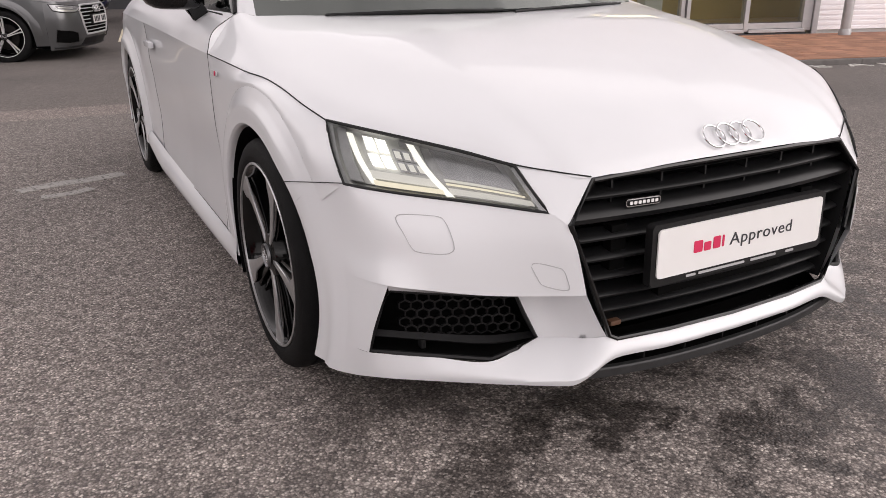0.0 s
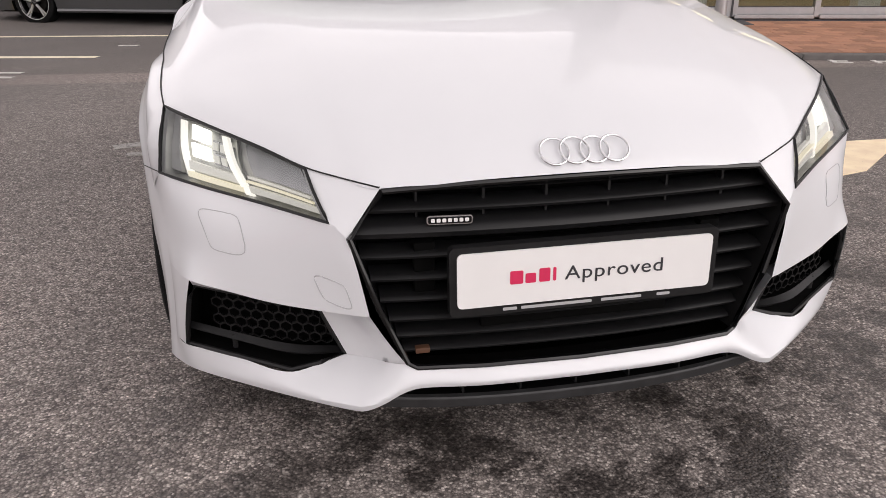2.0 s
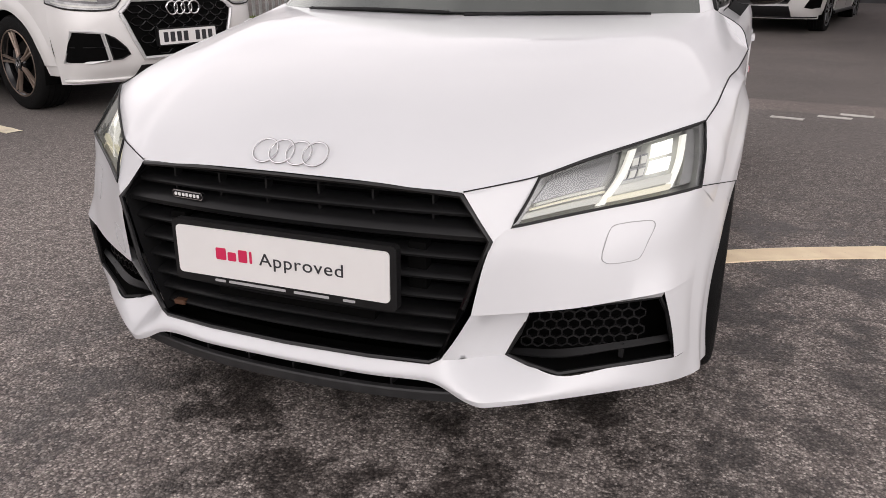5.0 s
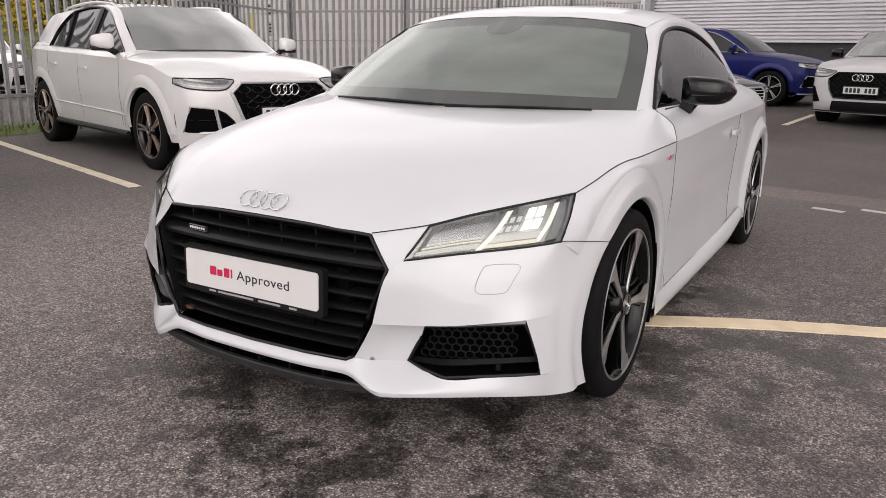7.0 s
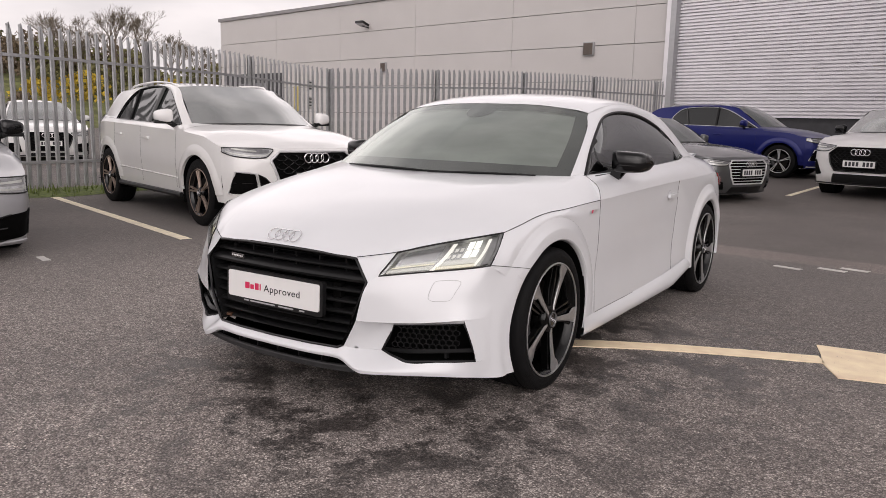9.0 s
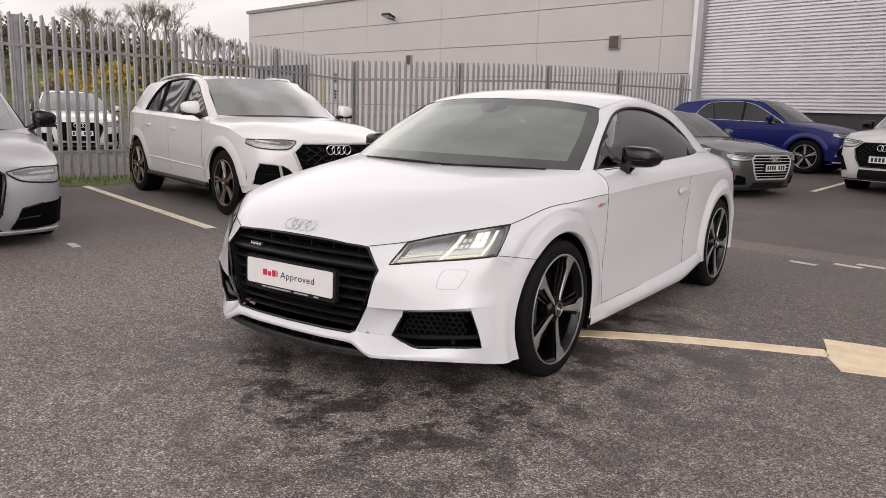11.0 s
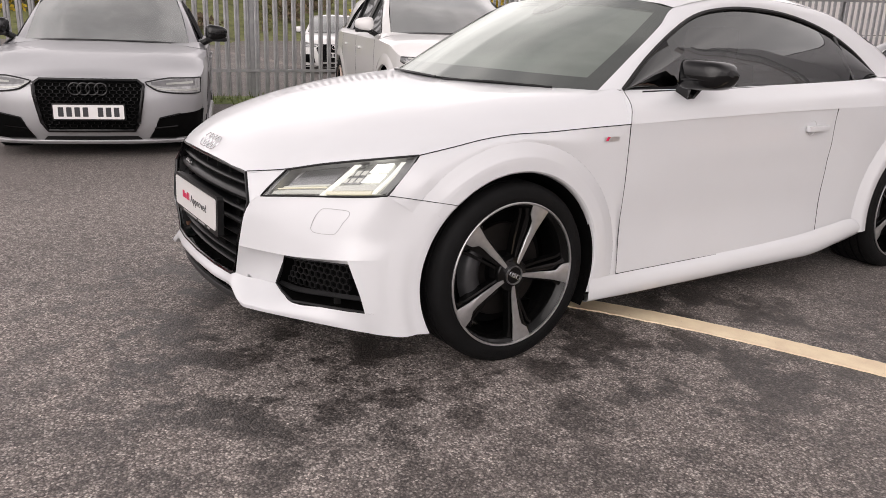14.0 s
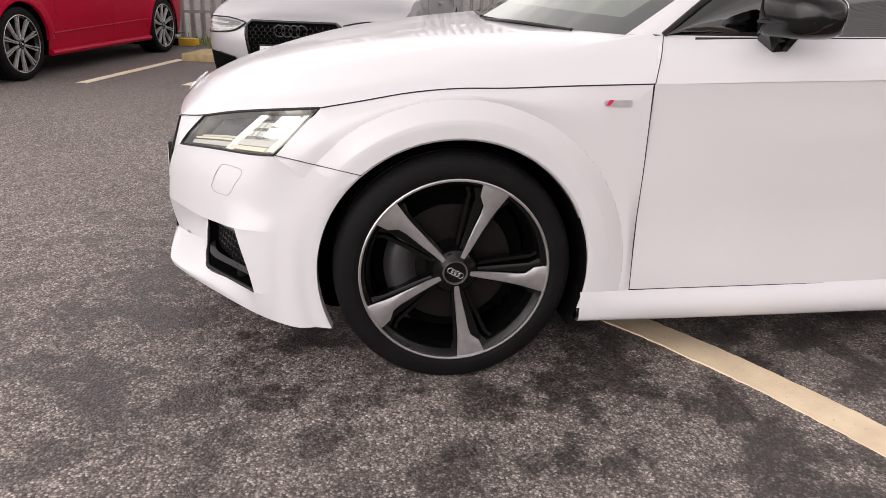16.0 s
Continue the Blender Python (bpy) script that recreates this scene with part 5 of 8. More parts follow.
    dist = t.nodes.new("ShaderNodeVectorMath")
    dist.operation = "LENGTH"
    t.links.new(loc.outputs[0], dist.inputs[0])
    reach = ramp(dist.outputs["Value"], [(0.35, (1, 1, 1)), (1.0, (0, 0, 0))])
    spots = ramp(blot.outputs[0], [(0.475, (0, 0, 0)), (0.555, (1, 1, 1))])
    # second reach, by wheel and sill: stains that also paint the under-car shade
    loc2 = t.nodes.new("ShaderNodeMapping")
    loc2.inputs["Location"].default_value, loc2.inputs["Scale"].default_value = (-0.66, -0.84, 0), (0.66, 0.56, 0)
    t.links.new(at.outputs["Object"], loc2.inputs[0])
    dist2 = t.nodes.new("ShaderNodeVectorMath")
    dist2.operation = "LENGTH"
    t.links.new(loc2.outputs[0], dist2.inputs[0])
    shade_reach = ramp(dist2.outputs["Value"], [(0.3, (1, 1, 1)), (1.0, (0, 0, 0))])
    damp = math_("MULTIPLY", math_("MAXIMUM", reach.outputs[0], shade_reach.outputs[0]), spots.outputs[0])
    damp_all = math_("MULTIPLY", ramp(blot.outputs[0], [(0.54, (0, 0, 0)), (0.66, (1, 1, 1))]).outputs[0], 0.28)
    wet_and_shade = math_("MAXIMUM", damp, damp_all)
    c = mix("MIX", wet_and_shade, c, mix("MULTIPLY", 1.0, c, (0.29, 0.285, 0.285, 1)))
    # relaid band beyond the coupe
    xyz = t.nodes.new("ShaderNodeSeparateXYZ")
    t.links.new(at.outputs["Object"], xyz.inputs[0])
    skew = t.nodes.new("ShaderNodeMath")
    skew.operation = "MULTIPLY_ADD"
    skew.inputs[1].default_value = 0.13
    t.links.new(xyz.outputs[0], skew.inputs[0])
    t.links.new(xyz.outputs[1], skew.inputs[2])
    # away from the middle of the yard the surface is finer and darker
    ring = t.nodes.new("ShaderNodeMapping")
    ring.inputs["Location"].default_value, ring.inputs["Scale"].default_value = (-0.02, 0.10, 0), (0.1, 0.11, 0)
    t.links.new(at.outputs["Object"], ring.inputs[0])
    far = t.nodes.new("ShaderNodeVectorMath")
    far.operation = "LENGTH"
    t.links.new(ring.outputs[0], far.inputs[0])
    edge = t.nodes.new("ShaderNodeMath")
    edge.operation = "MULTIPLY_ADD"
    edge.inputs[1].default_value = 0.55
    t.links.new(big.outputs[0], edge.inputs[0])
    ring2 = t.nodes.new("ShaderNodeMapping")
    ring2.inputs["Location"].default_value, ring2.inputs["Scale"].default_value = (0.40, -0.30, 0), (0.25, 0.125, 0)
    t.links.new(at.outputs["Object"], ring2.inputs[0])
    far2 = t.nodes.new("ShaderNodeVectorMath")
    far2.operation = "LENGTH"
    t.links.new(ring2.outputs[0], far2.inputs[0])
    t.links.new(math_("MINIMUM", far.outputs["Value"], far2.outputs["Value"]), edge.inputs[2])
    fine = ramp(edge.outputs[0], [(0.50, (0, 0, 0)), (0.86, (1, 1, 1))])
    smooth_c = mix("MIX", 0.55, mix("MULTIPLY", 1.0, c, (0.84, 0.83, 0.82, 1)), mix("MULTIPLY", 1.0, tone.outputs[0], (0.118, 0.110, 0.106, 1)))
    c = mix("MIX", fine.outputs[0], c, smooth_c)
    scaled = math_("MULTIPLY", skew.outputs[0], 0.1)
    band = ramp(scaled, [(0.524, (1, 1, 1)), (0.530, (1.32, 1.27, 1.24)), (0.576, (1.32, 1.27, 1.24)), (0.582, (0.88, 0.87, 0.86))])
    c = mix("MULTIPLY", 1.0, c, band.outputs[0])
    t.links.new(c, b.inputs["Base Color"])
    rough = t.nodes.new("ShaderNodeMapRange")
    rough.inputs["To Min"].default_value, rough.inputs["To Max"].default_value = 0.82, 0.42
    t.links.new(wet_and_shade, rough.inputs[0])
    t.links.new(rough.outputs[0], b.inputs["Roughness"])
    bump = t.nodes.new("ShaderNodeBump")
    bump.inputs["Strength"].default_value, bump.inputs["Distance"].default_value = 0.45, 0.005
    h = math_("SUBTRACT", 1.0, chips.outputs["Distance"])
    t.links.new(h, bump.inputs["Height"])
    t.links.new(bump.outputs[0], b.inputs["Normal"])
    return m


def worn_paint(name, colour, keep=0.42):
    """Road paint with the stones showing through."""
    m = shader(name, colour, 0.7, 0, 0, 0.12, 8, 0.16, 140)
    t = m.node_tree
    b = t.nodes["Principled BSDF"]
    src = b.inputs["Base Color"].links[0].from_socket
    at = t.nodes.new("ShaderNodeTexCoord")
    n = t.nodes.new("ShaderNodeTexNoise")
    n.inputs["Scale"].default_value, n.inputs["Detail"].default_value, n.inputs["Roughness"].default_value = 55, 6, 0.75
    t.links.new(at.outputs["Object"], n.inputs[0])
    r = t.nodes.new("ShaderNodeValToRGB")
    r.color_ramp.elements[0].position, r.color_ramp.elements[1].position = keep - 0.05, keep
    t.links.new(n.outputs[0], r.inputs[0])
    x = t.nodes.new("ShaderNodeMix")
    x.data_type = "RGBA"
    x.inputs[6].default_value = (0.09, 0.085, 0.08, 1)
    t.links.new(r.outputs[0], x.inputs[0])
    t.links.new(src, x.inputs[7])
    t.links.new(x.outputs[2], b.inputs["Base Color"])
    return m


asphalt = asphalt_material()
cream_paint = worn_paint("cream_road_paint", (0.95, 0.755, 0.53), 0.35)
line_paint = worn_paint("white_road_paint", (0.84, 0.76, 0.58), 0.38)
faded_paint = worn_paint("faded_white_paint", (0.60, 0.58, 0.55), 0.30)
scraped_paint = worn_paint("scraped_paint", (0.40, 0.38, 0.36), 0.46)
kerb_yellow = shader("yellow_kerb_paint", (0.46, 0.36, 0.19), 0.75, 0, 0, 0.2, 12, 0.4, 80)
paving_red = shader("red_block_paving", (0.33, 0.165, 0.105), 0.8, 0, 0, 0.22, 9, 0.3, 120)
concrete = shader("kerb_concrete", (0.13, 0.12, 0.115), 0.85, 0, 0, 0.15, 10, 0.3, 120)
galvanised = shader("galvanised_steel", (0.34, 0.34, 0.345), 0.5, 0.55, 0, 0.14, 7, 0.1, 200)
cladding_grey = shader("grey_wall_panel", (0.60, 0.575, 0.56), 0.5, 0, 0.1, 0.03, 0.6)
clad_white = shader("profiled_white_sheet", (0.88, 0.865, 0.89), 0.4, 0.05, 0.1, 0.05, 2)
plinth_dark = shader("dark_plinth", (0.06, 0.06, 0.065), 0.7, 0, 0, 0.15, 5, 0.2, 60)
aluminium = shader("satin_aluminium", (0.45, 0.45, 0.46), 0.4, 0.8, 0, 0.06, 10)
warm_wall = shader("warm_showroom_wall", (0.55, 0.42, 0.20), 0.6, 0, 0, 0.12, 1.0)
moss = shader("moss_and_weeds", (0.10, 0.13, 0.03), 0.9, 0, 0, 0.5, 14, 0.6, 60)


def yard():
    xs = np.r_[np.linspace(-260, -14, 16), np.linspace(-12, 14, 40), np.linspace(16, 260, 16)]
    ys = np.r_[np.linspace(-260, -8, 14), np.linspace(-7, 22, 44), np.linspace(24, 300, 16)]
    verts = [(x, y, rise(x, y)) for y in ys for x in xs]
    n = len(xs)
    faces = [(j * n + i, j * n + i + 1, j * n + n + i + 1, j * n + n + i) for j in range(len(ys) - 1) for i in range(n - 1)]
    return tagged(ob_mesh("ground", verts, faces, asphalt, None), "dark worn asphalt with pale chippings, damp stains and shade painted by the coupe", "ground", kind="structure")


def stripe(pts, width, material, label, category="road marking", name="painted_line", group="", up=0.005):
    """A painted line on the ground along a path."""
    far_run = sum(math.dist(a_, b_) for a_, b_ in zip(pts[:-1], pts[1:]))
    p = cr([(x, y, 0) for x, y in pts], max(3, int(far_run / 0.025)))
    d = np.gradient(p, axis=0)
    nrm = np.stack([-d[:, 1], d[:, 0], 0 * d[:, 0]], 1)
    nrm /= np.linalg.norm(nrm, axis=1)[:, None]
    w = np.array(width) if hasattr(width, "__len__") else np.full(len(p), width)
    chip = np.array([[0.006 * noise.noise((q[0] * 31, q[1] * 31, k_)) + 0.004 * noise.noise((q[0] * 9, q[1] * 9, k_ + 7)) for q in p] for k_ in (0.0, 3.0)])
    a, b = p + nrm * (w / 2 + chip[0])[:, None], p - nrm * (w / 2 + chip[1])[:, None]
    top = [[(q[0], q[1], rise(q[0], q[1]) + up) for q in row] for row in (a, b)]
    low = [[(x, y, z - up - 0.003) for x, y, z in row] for row in top]
    n = len(p)
    verts = top[0] + top[1] + low[0] + low[1]
    faces = [(k, k + 1, n + k + 1, n + k) for k in range(n - 1)]
    faces += [(k, k + 1, 2 * n + k + 1, 2 * n + k) for k in range(n - 1)] + [(n + k, n + k + 1, 3 * n + k + 1, 3 * n + k) for k in range(n - 1)]
    return tagged(ob_mesh(name, verts, faces, material, None, smooth=False), label, category, group, "structure")


yard()
BAY = np.array((math.cos(radians(-15.2)), math.sin(radians(-15.2))))
ACROSS = np.array((-BAY[1], BAY[0]))


def arrow():
    bm = bmesh.new()
    out = [(1.790, 2.335), (1.835, 2.150), (1.862, 1.985), (1.955, 1.775), (2.20, 1.84), (2.85, 2.36), (2.15, 2.38)]
    top = [bm.verts.new((x, y, 0.005)) for x, y in out]
    low = [bm.verts.new((x, y, -0.003)) for x, y in out]
    bm.faces.new(top)
    for k in range(len(out)):
        bm.faces.new((top[k], top[(k + 1) % len(out)], low[(k + 1) % len(out)], low[k]))
    bmesh.ops.recalc_face_normals(bm, faces=bm.faces)
    a = part("arrow_head", bm, cream_paint, None, smooth=False)
    return tagged(a, "cream painted arrow head, worn at the edges", "road marking", kind="structure")


stripe([(-0.01, 0.98), (0.28, 1.232), (0.58, 1.457), (0.978, 1.692), (1.338, 1.857), (1.85, 2.052)], 0.125, cream_paint, "curved cream line worn thin under the coupe", name="painted_line")
arrow()
lane = "bay lines"
for a, b in (((-8.2, 3.72), (-3.68, 2.47)), ((-6.85, -1.2), (-4.80, -1.75)), ((-6.2, -0.32), (-4.70, -0.80)), ((-6.2, 5.8), (-3.16, 5.02)), ((-7.2, 8.4), (-2.44, 7.22)), ((-5.65, 10.41), (-1.9, 9.3)), ((0.0, 12.7), (0.28, 14.6))):
    stripe([a, b], 0.10, line_paint, "narrow cream-white bay line on the asphalt", group=lane)
for k, (x, y) in enumerate(((-3.70, 1.09), (-3.0, 6.32), (-3.0, 6.06), (-2.3, 8.18), (1.25, 4.80), (1.58, 4.94), (1.74, 5.07), (3.70, 12.2), (4.02, 12.12), (2.08, 5.25), (2.27, 5.33), (2.40, 5.30))):
    stripe([(x - 0.11, y + 0.03), (x + 0.11, y - 0.03)], 0.06, faded_paint, "faded white painted mark on the asphalt", name="painted_mark", group="faded marks")


def road_words():
    """Faded words along the paving, read from the yard's side."""
    run = Matrix.Translation((3.49, 5.22, 0.004)) @ Matrix.Rotation(radians(-18), 4, "Z")
    root = tagged(new("road_lettering"), "faded white painted words on the asphalt", "road marking", kind="structure")
    for ch, x in zip("KEEPCLEAR", (0.0, 0.48, 0.87, 1.25, 1.93, 2.34, 2.74, 3.16, 3.58)):
        f = bpy.data.curves.new("letter", "FONT")
        f.body, f.size, f.extrude = ch, 0.34, 0.003
        tmp = bpy.data.objects.new("letter", f)
        me = bpy.data.meshes.new_from_object(tmp)
        bpy.data.objects.remove(tmp)
        me.materials.append(faded_paint)
        o = new("letter", me)
        o.parent = root
        o.matrix_local = run @ Matrix.Translation((x, 0, 0)) @ Matrix.Diagonal((1.25, 1, 1, 1))


road_words()
stripe([(-1.54, 3.20), (-1.36, 3.26), (-1.19, 3.28), (-1.02, 3.33)], 0.10, scraped_paint, "pale chalky scrape left of old paint", name="painted_mark", group="faded marks")
stripe([(-1.44, 3.02), (-1.30, 3.03), (-1.20, 3.08)], 0.07, scraped_paint, "pale chalky scrape left of old paint", name="painted_mark", group="faded marks")
stripe([(2.62 + 0.13 * math.cos(a), 5.50 + 0.075 * math.sin(a)) for a in np.linspace(0.4, 6.1, 12)], 0.035, faded_paint, "faded white ring of an old painted letter", name="painted_mark", group="faded marks")


# ---- the other parked cars ----


def parked_car(name, label, front, turn, paint, L=4.68, W=0.945, H=1.66, wb=2.82, fo=0.88, hood=(0.90, 1.08), belt=(1.10, 1.16), sill=0.30, tyre=0.36, rim=0.25,
               roof=(0.62, 1.35, 3.45, 4.35), ws=(1.25, 1.98), tumble=0.20, rails=None, trim=None, mirror_mat=None,
               spoke=None, plate_z=0.58, badge_mat=None, group="parked cars", style="suv", twist=20, spokes=5, lip=None, nose_lip=None, tail=0.0, screen=None, face=None, dlo=None, mirror_y=None):
    """A parked car. front: the place of its nose on the ground; turn: degrees; lengths run back from the nose."""
    gz = rise(*front)
    car = thing(name, Matrix.Translation((front[0], front[1], gz)) @ Matrix.Rotation(radians(turn), 4, "Z"), label, "car", group)
    trim = trim or black_plastic
    mirror_mat = mirror_mat or paint
    spoke = spoke or alloy_grey
    R = tyre
    hz = R - 0.005
    hubs = (fo, fo + wb)
    yc = 0.36          # where the nose turns into the flank
    ye = L - 0.34

    def plan(y):
        return W * np.interp(y, [0.30, 0.45, 0.7, 1.1, L * 0.5, L - 0.9, L - 0.6, L - 0.35, L - 0.1], [0.93, 0.965, 0.985, 0.99, 0.985, 0.975, 0.935, 0.86, 0.76])

    def top(y):
        return np.interp(y, [0.30, 0.36, 0.7, ws[0], ws[0] + 0.5, L - 0.9, L - 0.2], [hood[0] - 0.04, hood[0] - 0.03, hood[0] + 0.07, belt[0] - 0.10, belt[0] - 0.09, belt[1] - 0.10, belt[1] - 0.12])

    def xside(y, z):
        u = (z - sill) / (top(y) - sill)
        return plan(y) - 0.055 * max(0, u - 0.55) ** 2 * 4 * 0.25 - 0.035 * (1 - min(1, u / 0.35)) - 0.012 * math.exp(-((u - 0.33) / 0.12) ** 2) * (1 if hubs[0] + 0.5 < y < hubs[1] - 0.5 else 0)

    ar = R + 0.045
    ys = [yc, ye]
    for h in hubs:
        ys += [h + ar * math.cos(a) for a in np.linspace(0, math.pi, 25)] + [h - ar - 0.002, h + ar + 0.002, h - ar - 0.05, h + ar + 0.05]
    ys += list(np.linspace(hubs[0] + ar + 0.1, hubs[1] - ar - 0.1, 16))
    ys = sorted(y for y in set(round(y, 4) for y in ys) if yc <= y <= ye)
    cols = []
    for y in ys:
        lo = sill
        for h in hubs:
            if abs(y - h) < ar:
                lo = max(lo, hz + math.sqrt(max(0, ar * ar - (y - h) ** 2)))
        cols.append([(xside(y, z) + (0.012 if lo > sill and z < lo + 0.05 else 0), y, z) for z in lo + (top(y) - lo) * np.linspace(0, 1, 12) ** 1.15])
    g = np.array(cols)
    for s in (1, -1):
        skin("flank", [g * (s, 1, 1)], paint, car, mirror=False)
        for h in hubs:
            pts = [(h + (ar - 0.004) * math.cos(a), hz + (ar - 0.004) * math.sin(a)) for a in np.linspace(-0.35, math.pi + 0.35, 22)]
            vo = [(s * (plan(h) - 0.02), *q) for q in pts] + [(s * (W - 0.36), *q) for q in pts]
            ob_mesh("wheel_house", vo, [(k, k + 1, 23 + k, 22 + k) for k in range(21)] + [tuple(range(22, 44))], matt_black, car)
            angles = np.linspace(0.02, math.pi - 0.02, 30)
            swell = 0.013 if style == "suv" else 0.009
            ring = lambda r, out: [(s * (xside(h + r * math.cos(a), max(sill + 0.02, hz + r * math.sin(a))) + out), h + r * math.cos(a), hz + r * math.sin(a)) for a in angles]
            skin("arch_flare", [np.array([ring(ar - 0.006, -0.015), ring(ar - 0.004, swell), ring(ar + 0.03, swell + 0.002), ring(ar + 0.055, swell * 0.9), ring(ar + 0.085, swell * 0.4), ring(ar + 0.12, -0.003)])], paint, car, mirror=False)
            w = wheel(car, h, s, "wheel", spoke_mat=spoke, R=R, rim=rim, face=W - 0.035, hub_z=hz, twist=twist, spokes=spokes, blade="twin", parts_dark=gloss_black)
            w.matrix_parent_inverse = Matrix.Identity(4)
            w.matrix_basis = Matrix.Translation(((W - 0.035) * s, h, hz)) @ (Matrix.Identity(4) if s > 0 else Matrix.Rotation(math.pi, 4, "Z"))
    # nose: level sections from the middle out to the flank
    zs = [sill - 0.06, sill + 0.08, 0.5 * (sill + hood[0]), hood[0] - 0.13, hood[0] - 0.03]
    bow = [0.10, 0.02, 0.0, 0.015, 0.07]

    def section(z, b):
        xe = xside(yc, max(z, sill + 0.02))
        return [(0, b, z), (xe * 0.45, b + 0.022, z), (xe * 0.75, b + 0.085, z), (xe * 0.93, b * 0.7 + 0.19, z), (xe, yc, z)]

    nose = loft([section(z, b) for z, b in zip(zs, bow)], 40, 24)
    skin("front_bumper", [nose], paint, car)

    def on(sx, z, out=0.0):
        """A place on the nose: sx from the middle (0) to the flank (1)."""
        j = min(38.999, max(0, abs(sx) * 39))
        zz = nose[:, 0, 2]
        i = float(np.interp(z, zz, range(24)))
        a, b = min(int(i), 22), min(int(j), 38)
        fa, fb = i - a, j - b
        p = nose[a, b] * (1 - fa) * (1 - fb) + nose[a + 1, b] * fa * (1 - fb) + nose[a, b + 1] * (1 - fa) * fb + nose[a + 1, b + 1] * fa * fb
        p = p + np.array((0.55 * abs(sx) ** 2, -1 + 0.4 * abs(sx) ** 2, 0.05)) * out
        return p * (math.copysign(1, sx) if sx else 1, 1, 1)

    def onface(nm, lo, hi, mat_, lab="", out=0.008, n=14, m=6, parent=None):
        """A piece laid on the nose between two lines of (sx, z)."""
        a, b = cr([(x, z, 0) for x, z in lo], n), cr([(x, z, 0) for x, z in hi], n)
        g0 = np.array([[on(*(a[k] + (b[k] - a[k]) * v)[:2], out) for k in range(n)] for v in np.linspace(0, 1, m)])
        g1 = np.array([[on(*(a[k] + (b[k] - a[k]) * v)[:2], -0.012) for k in (0, n - 1)] for v in np.linspace(0, 1, m)])
        e0, e1 = np.array([on(*a[k][:2], -0.012) for k in range(n)]), np.array([on(*b[k][:2], -0.012) for k in range(n)])
        return skin(nm, [g0, np.stack([g0[0], e0]), np.stack([g0[-1], e1]), np.stack([g0[:, 0], g1[:, 0]], 1), np.stack([g0[:, -1], g1[:, 1]], 1)], mat_, parent or car, lab, mirror=False)

    def sx(x, z):
        """How far round the nose a place x metres from the middle lies at a height z."""
        i = int(np.clip(np.interp(z, nose[:, 0, 2], range(24)) + 0.5, 0, 23))
        return float(np.interp(abs(x), nose[i, :, 0], np.linspace(0, 1, 40))) * (1 if x >= 0 else -1)

    def laid(pts, n=None):
        """A line of (x, z) in metres as places round the nose."""
        return [(sx(x, z), z) for x, z in pts]

    f = face
    zs_g, ws_g = [q[1] for q in f["grille"]][::-1], [q[0] for q in f["grille"]][::-1]
    gz0, gz1 = zs_g[0], zs_g[-1]
    wide = lambda z: float(np.interp(z, zs_g, ws_g))
    zl = np.unique(np.r_[np.linspace(gz0, gz1, 10), zs_g])
    gg = np.array([[on(sx(u * wide(z), z), z, 0.006) for u in np.linspace(-1, 1, 26)] for z in zl])
    gr = skin("grille", [gg], matt_black, car, "black honeycomb grille" if style != "saloon" else "black grille with chrome bars", mirror=False)
    rim_p = [on(sx(wide(z), z), z, 0.012) for z in zl] + [on(sx(u * wide(gz1), gz1), gz1, 0.012) for u in np.linspace(1, -1, 12)[1:]] + [on(sx(-wide(z), z), z, 0.012) for z in zl[::-1][1:]] + [on(sx(u * wide(gz0), gz0), gz0, 0.012) for u in np.linspace(-1, 1, 12)[1:-1]]
    tube("grille_frame", rim_p, f.get("frame", 0.013), lip or gloss_black, gr, "grille surround", n=6, closed=True)
    if style == "saloon":
        for k in range(1, 8):
            z = gz0 + (gz1 - gz0) * k / 8
            tube("grille_bar", [on(sx(u * wide(z), z), z, 0.016) for u in np.linspace(-0.97, 0.97, 16)], 0.007, silver_trim, gr, n=5)
    else:
        # honeycomb: six short ribs round each cell
        cw, ch = f.get("cell", (0.105, 0.052))
        verts, faces = [], []
        for r in range(int((gz1 - gz0) / (ch * 0.75)) + 1):
            for c in range(-8, 9):
                cx, cz = (c + 0.5 * (r % 2)) * cw, gz0 + 0.01 + r * ch * 0.75
                corners = [(cx + cw * 0.5 * a_, cz + ch * 0.5 * b_) for a_, b_ in ((0.5, 1), (1, 0), (0.5, -1), (-0.5, -1), (-1, 0), (-0.5, 1))] if f.get("flat") else [(cx, cz + ch * 0.5), (cx + cw * 0.5, cz + ch * 0.25), (cx + cw * 0.5, cz - ch * 0.25), (cx, cz - ch * 0.5), (cx - cw * 0.5, cz - ch * 0.25), (cx - cw * 0.5, cz + ch * 0.25)]
                if any(z_ < gz0 or z_ > gz1 or abs(x_) > wide(z_) for x_, z_ in corners):
                    continue
                for q in range(6):
                    (x0, z0), (x1, z1) = corners[q], corners[(q + 1) % 6]
                    k0, k1 = 0.86, 0.98
                    o = len(verts)
                    for xx, zz, kk, out in ((x0, z0, k1, 0.022), (x1, z1, k1, 0.022), (x1, z1, k0, 0.020), (x0, z0, k0, 0.020), (x1, z1, k0, 0.004), (x0, z0, k0, 0.004)):
                        px_, pz_ = cx + (xx - cx) * kk, cz + (zz - cz) * kk
                        verts.append(on(sx(px_, pz_), pz_, out))
                    faces += [(o, o + 1, o + 2, o + 3), (o + 3, o + 2, o + 4, o + 5)]
        ob_mesh("honeycomb", verts, faces, mesh_black, gr, "glossy black honeycomb", smooth=False)
    ring_badge(gr, Matrix.Translation(on(0, f.get("badge", gz1 - 0.085), 0.035)), f.get("ring", 0.045), 0.0075, badge_mat or chrome)
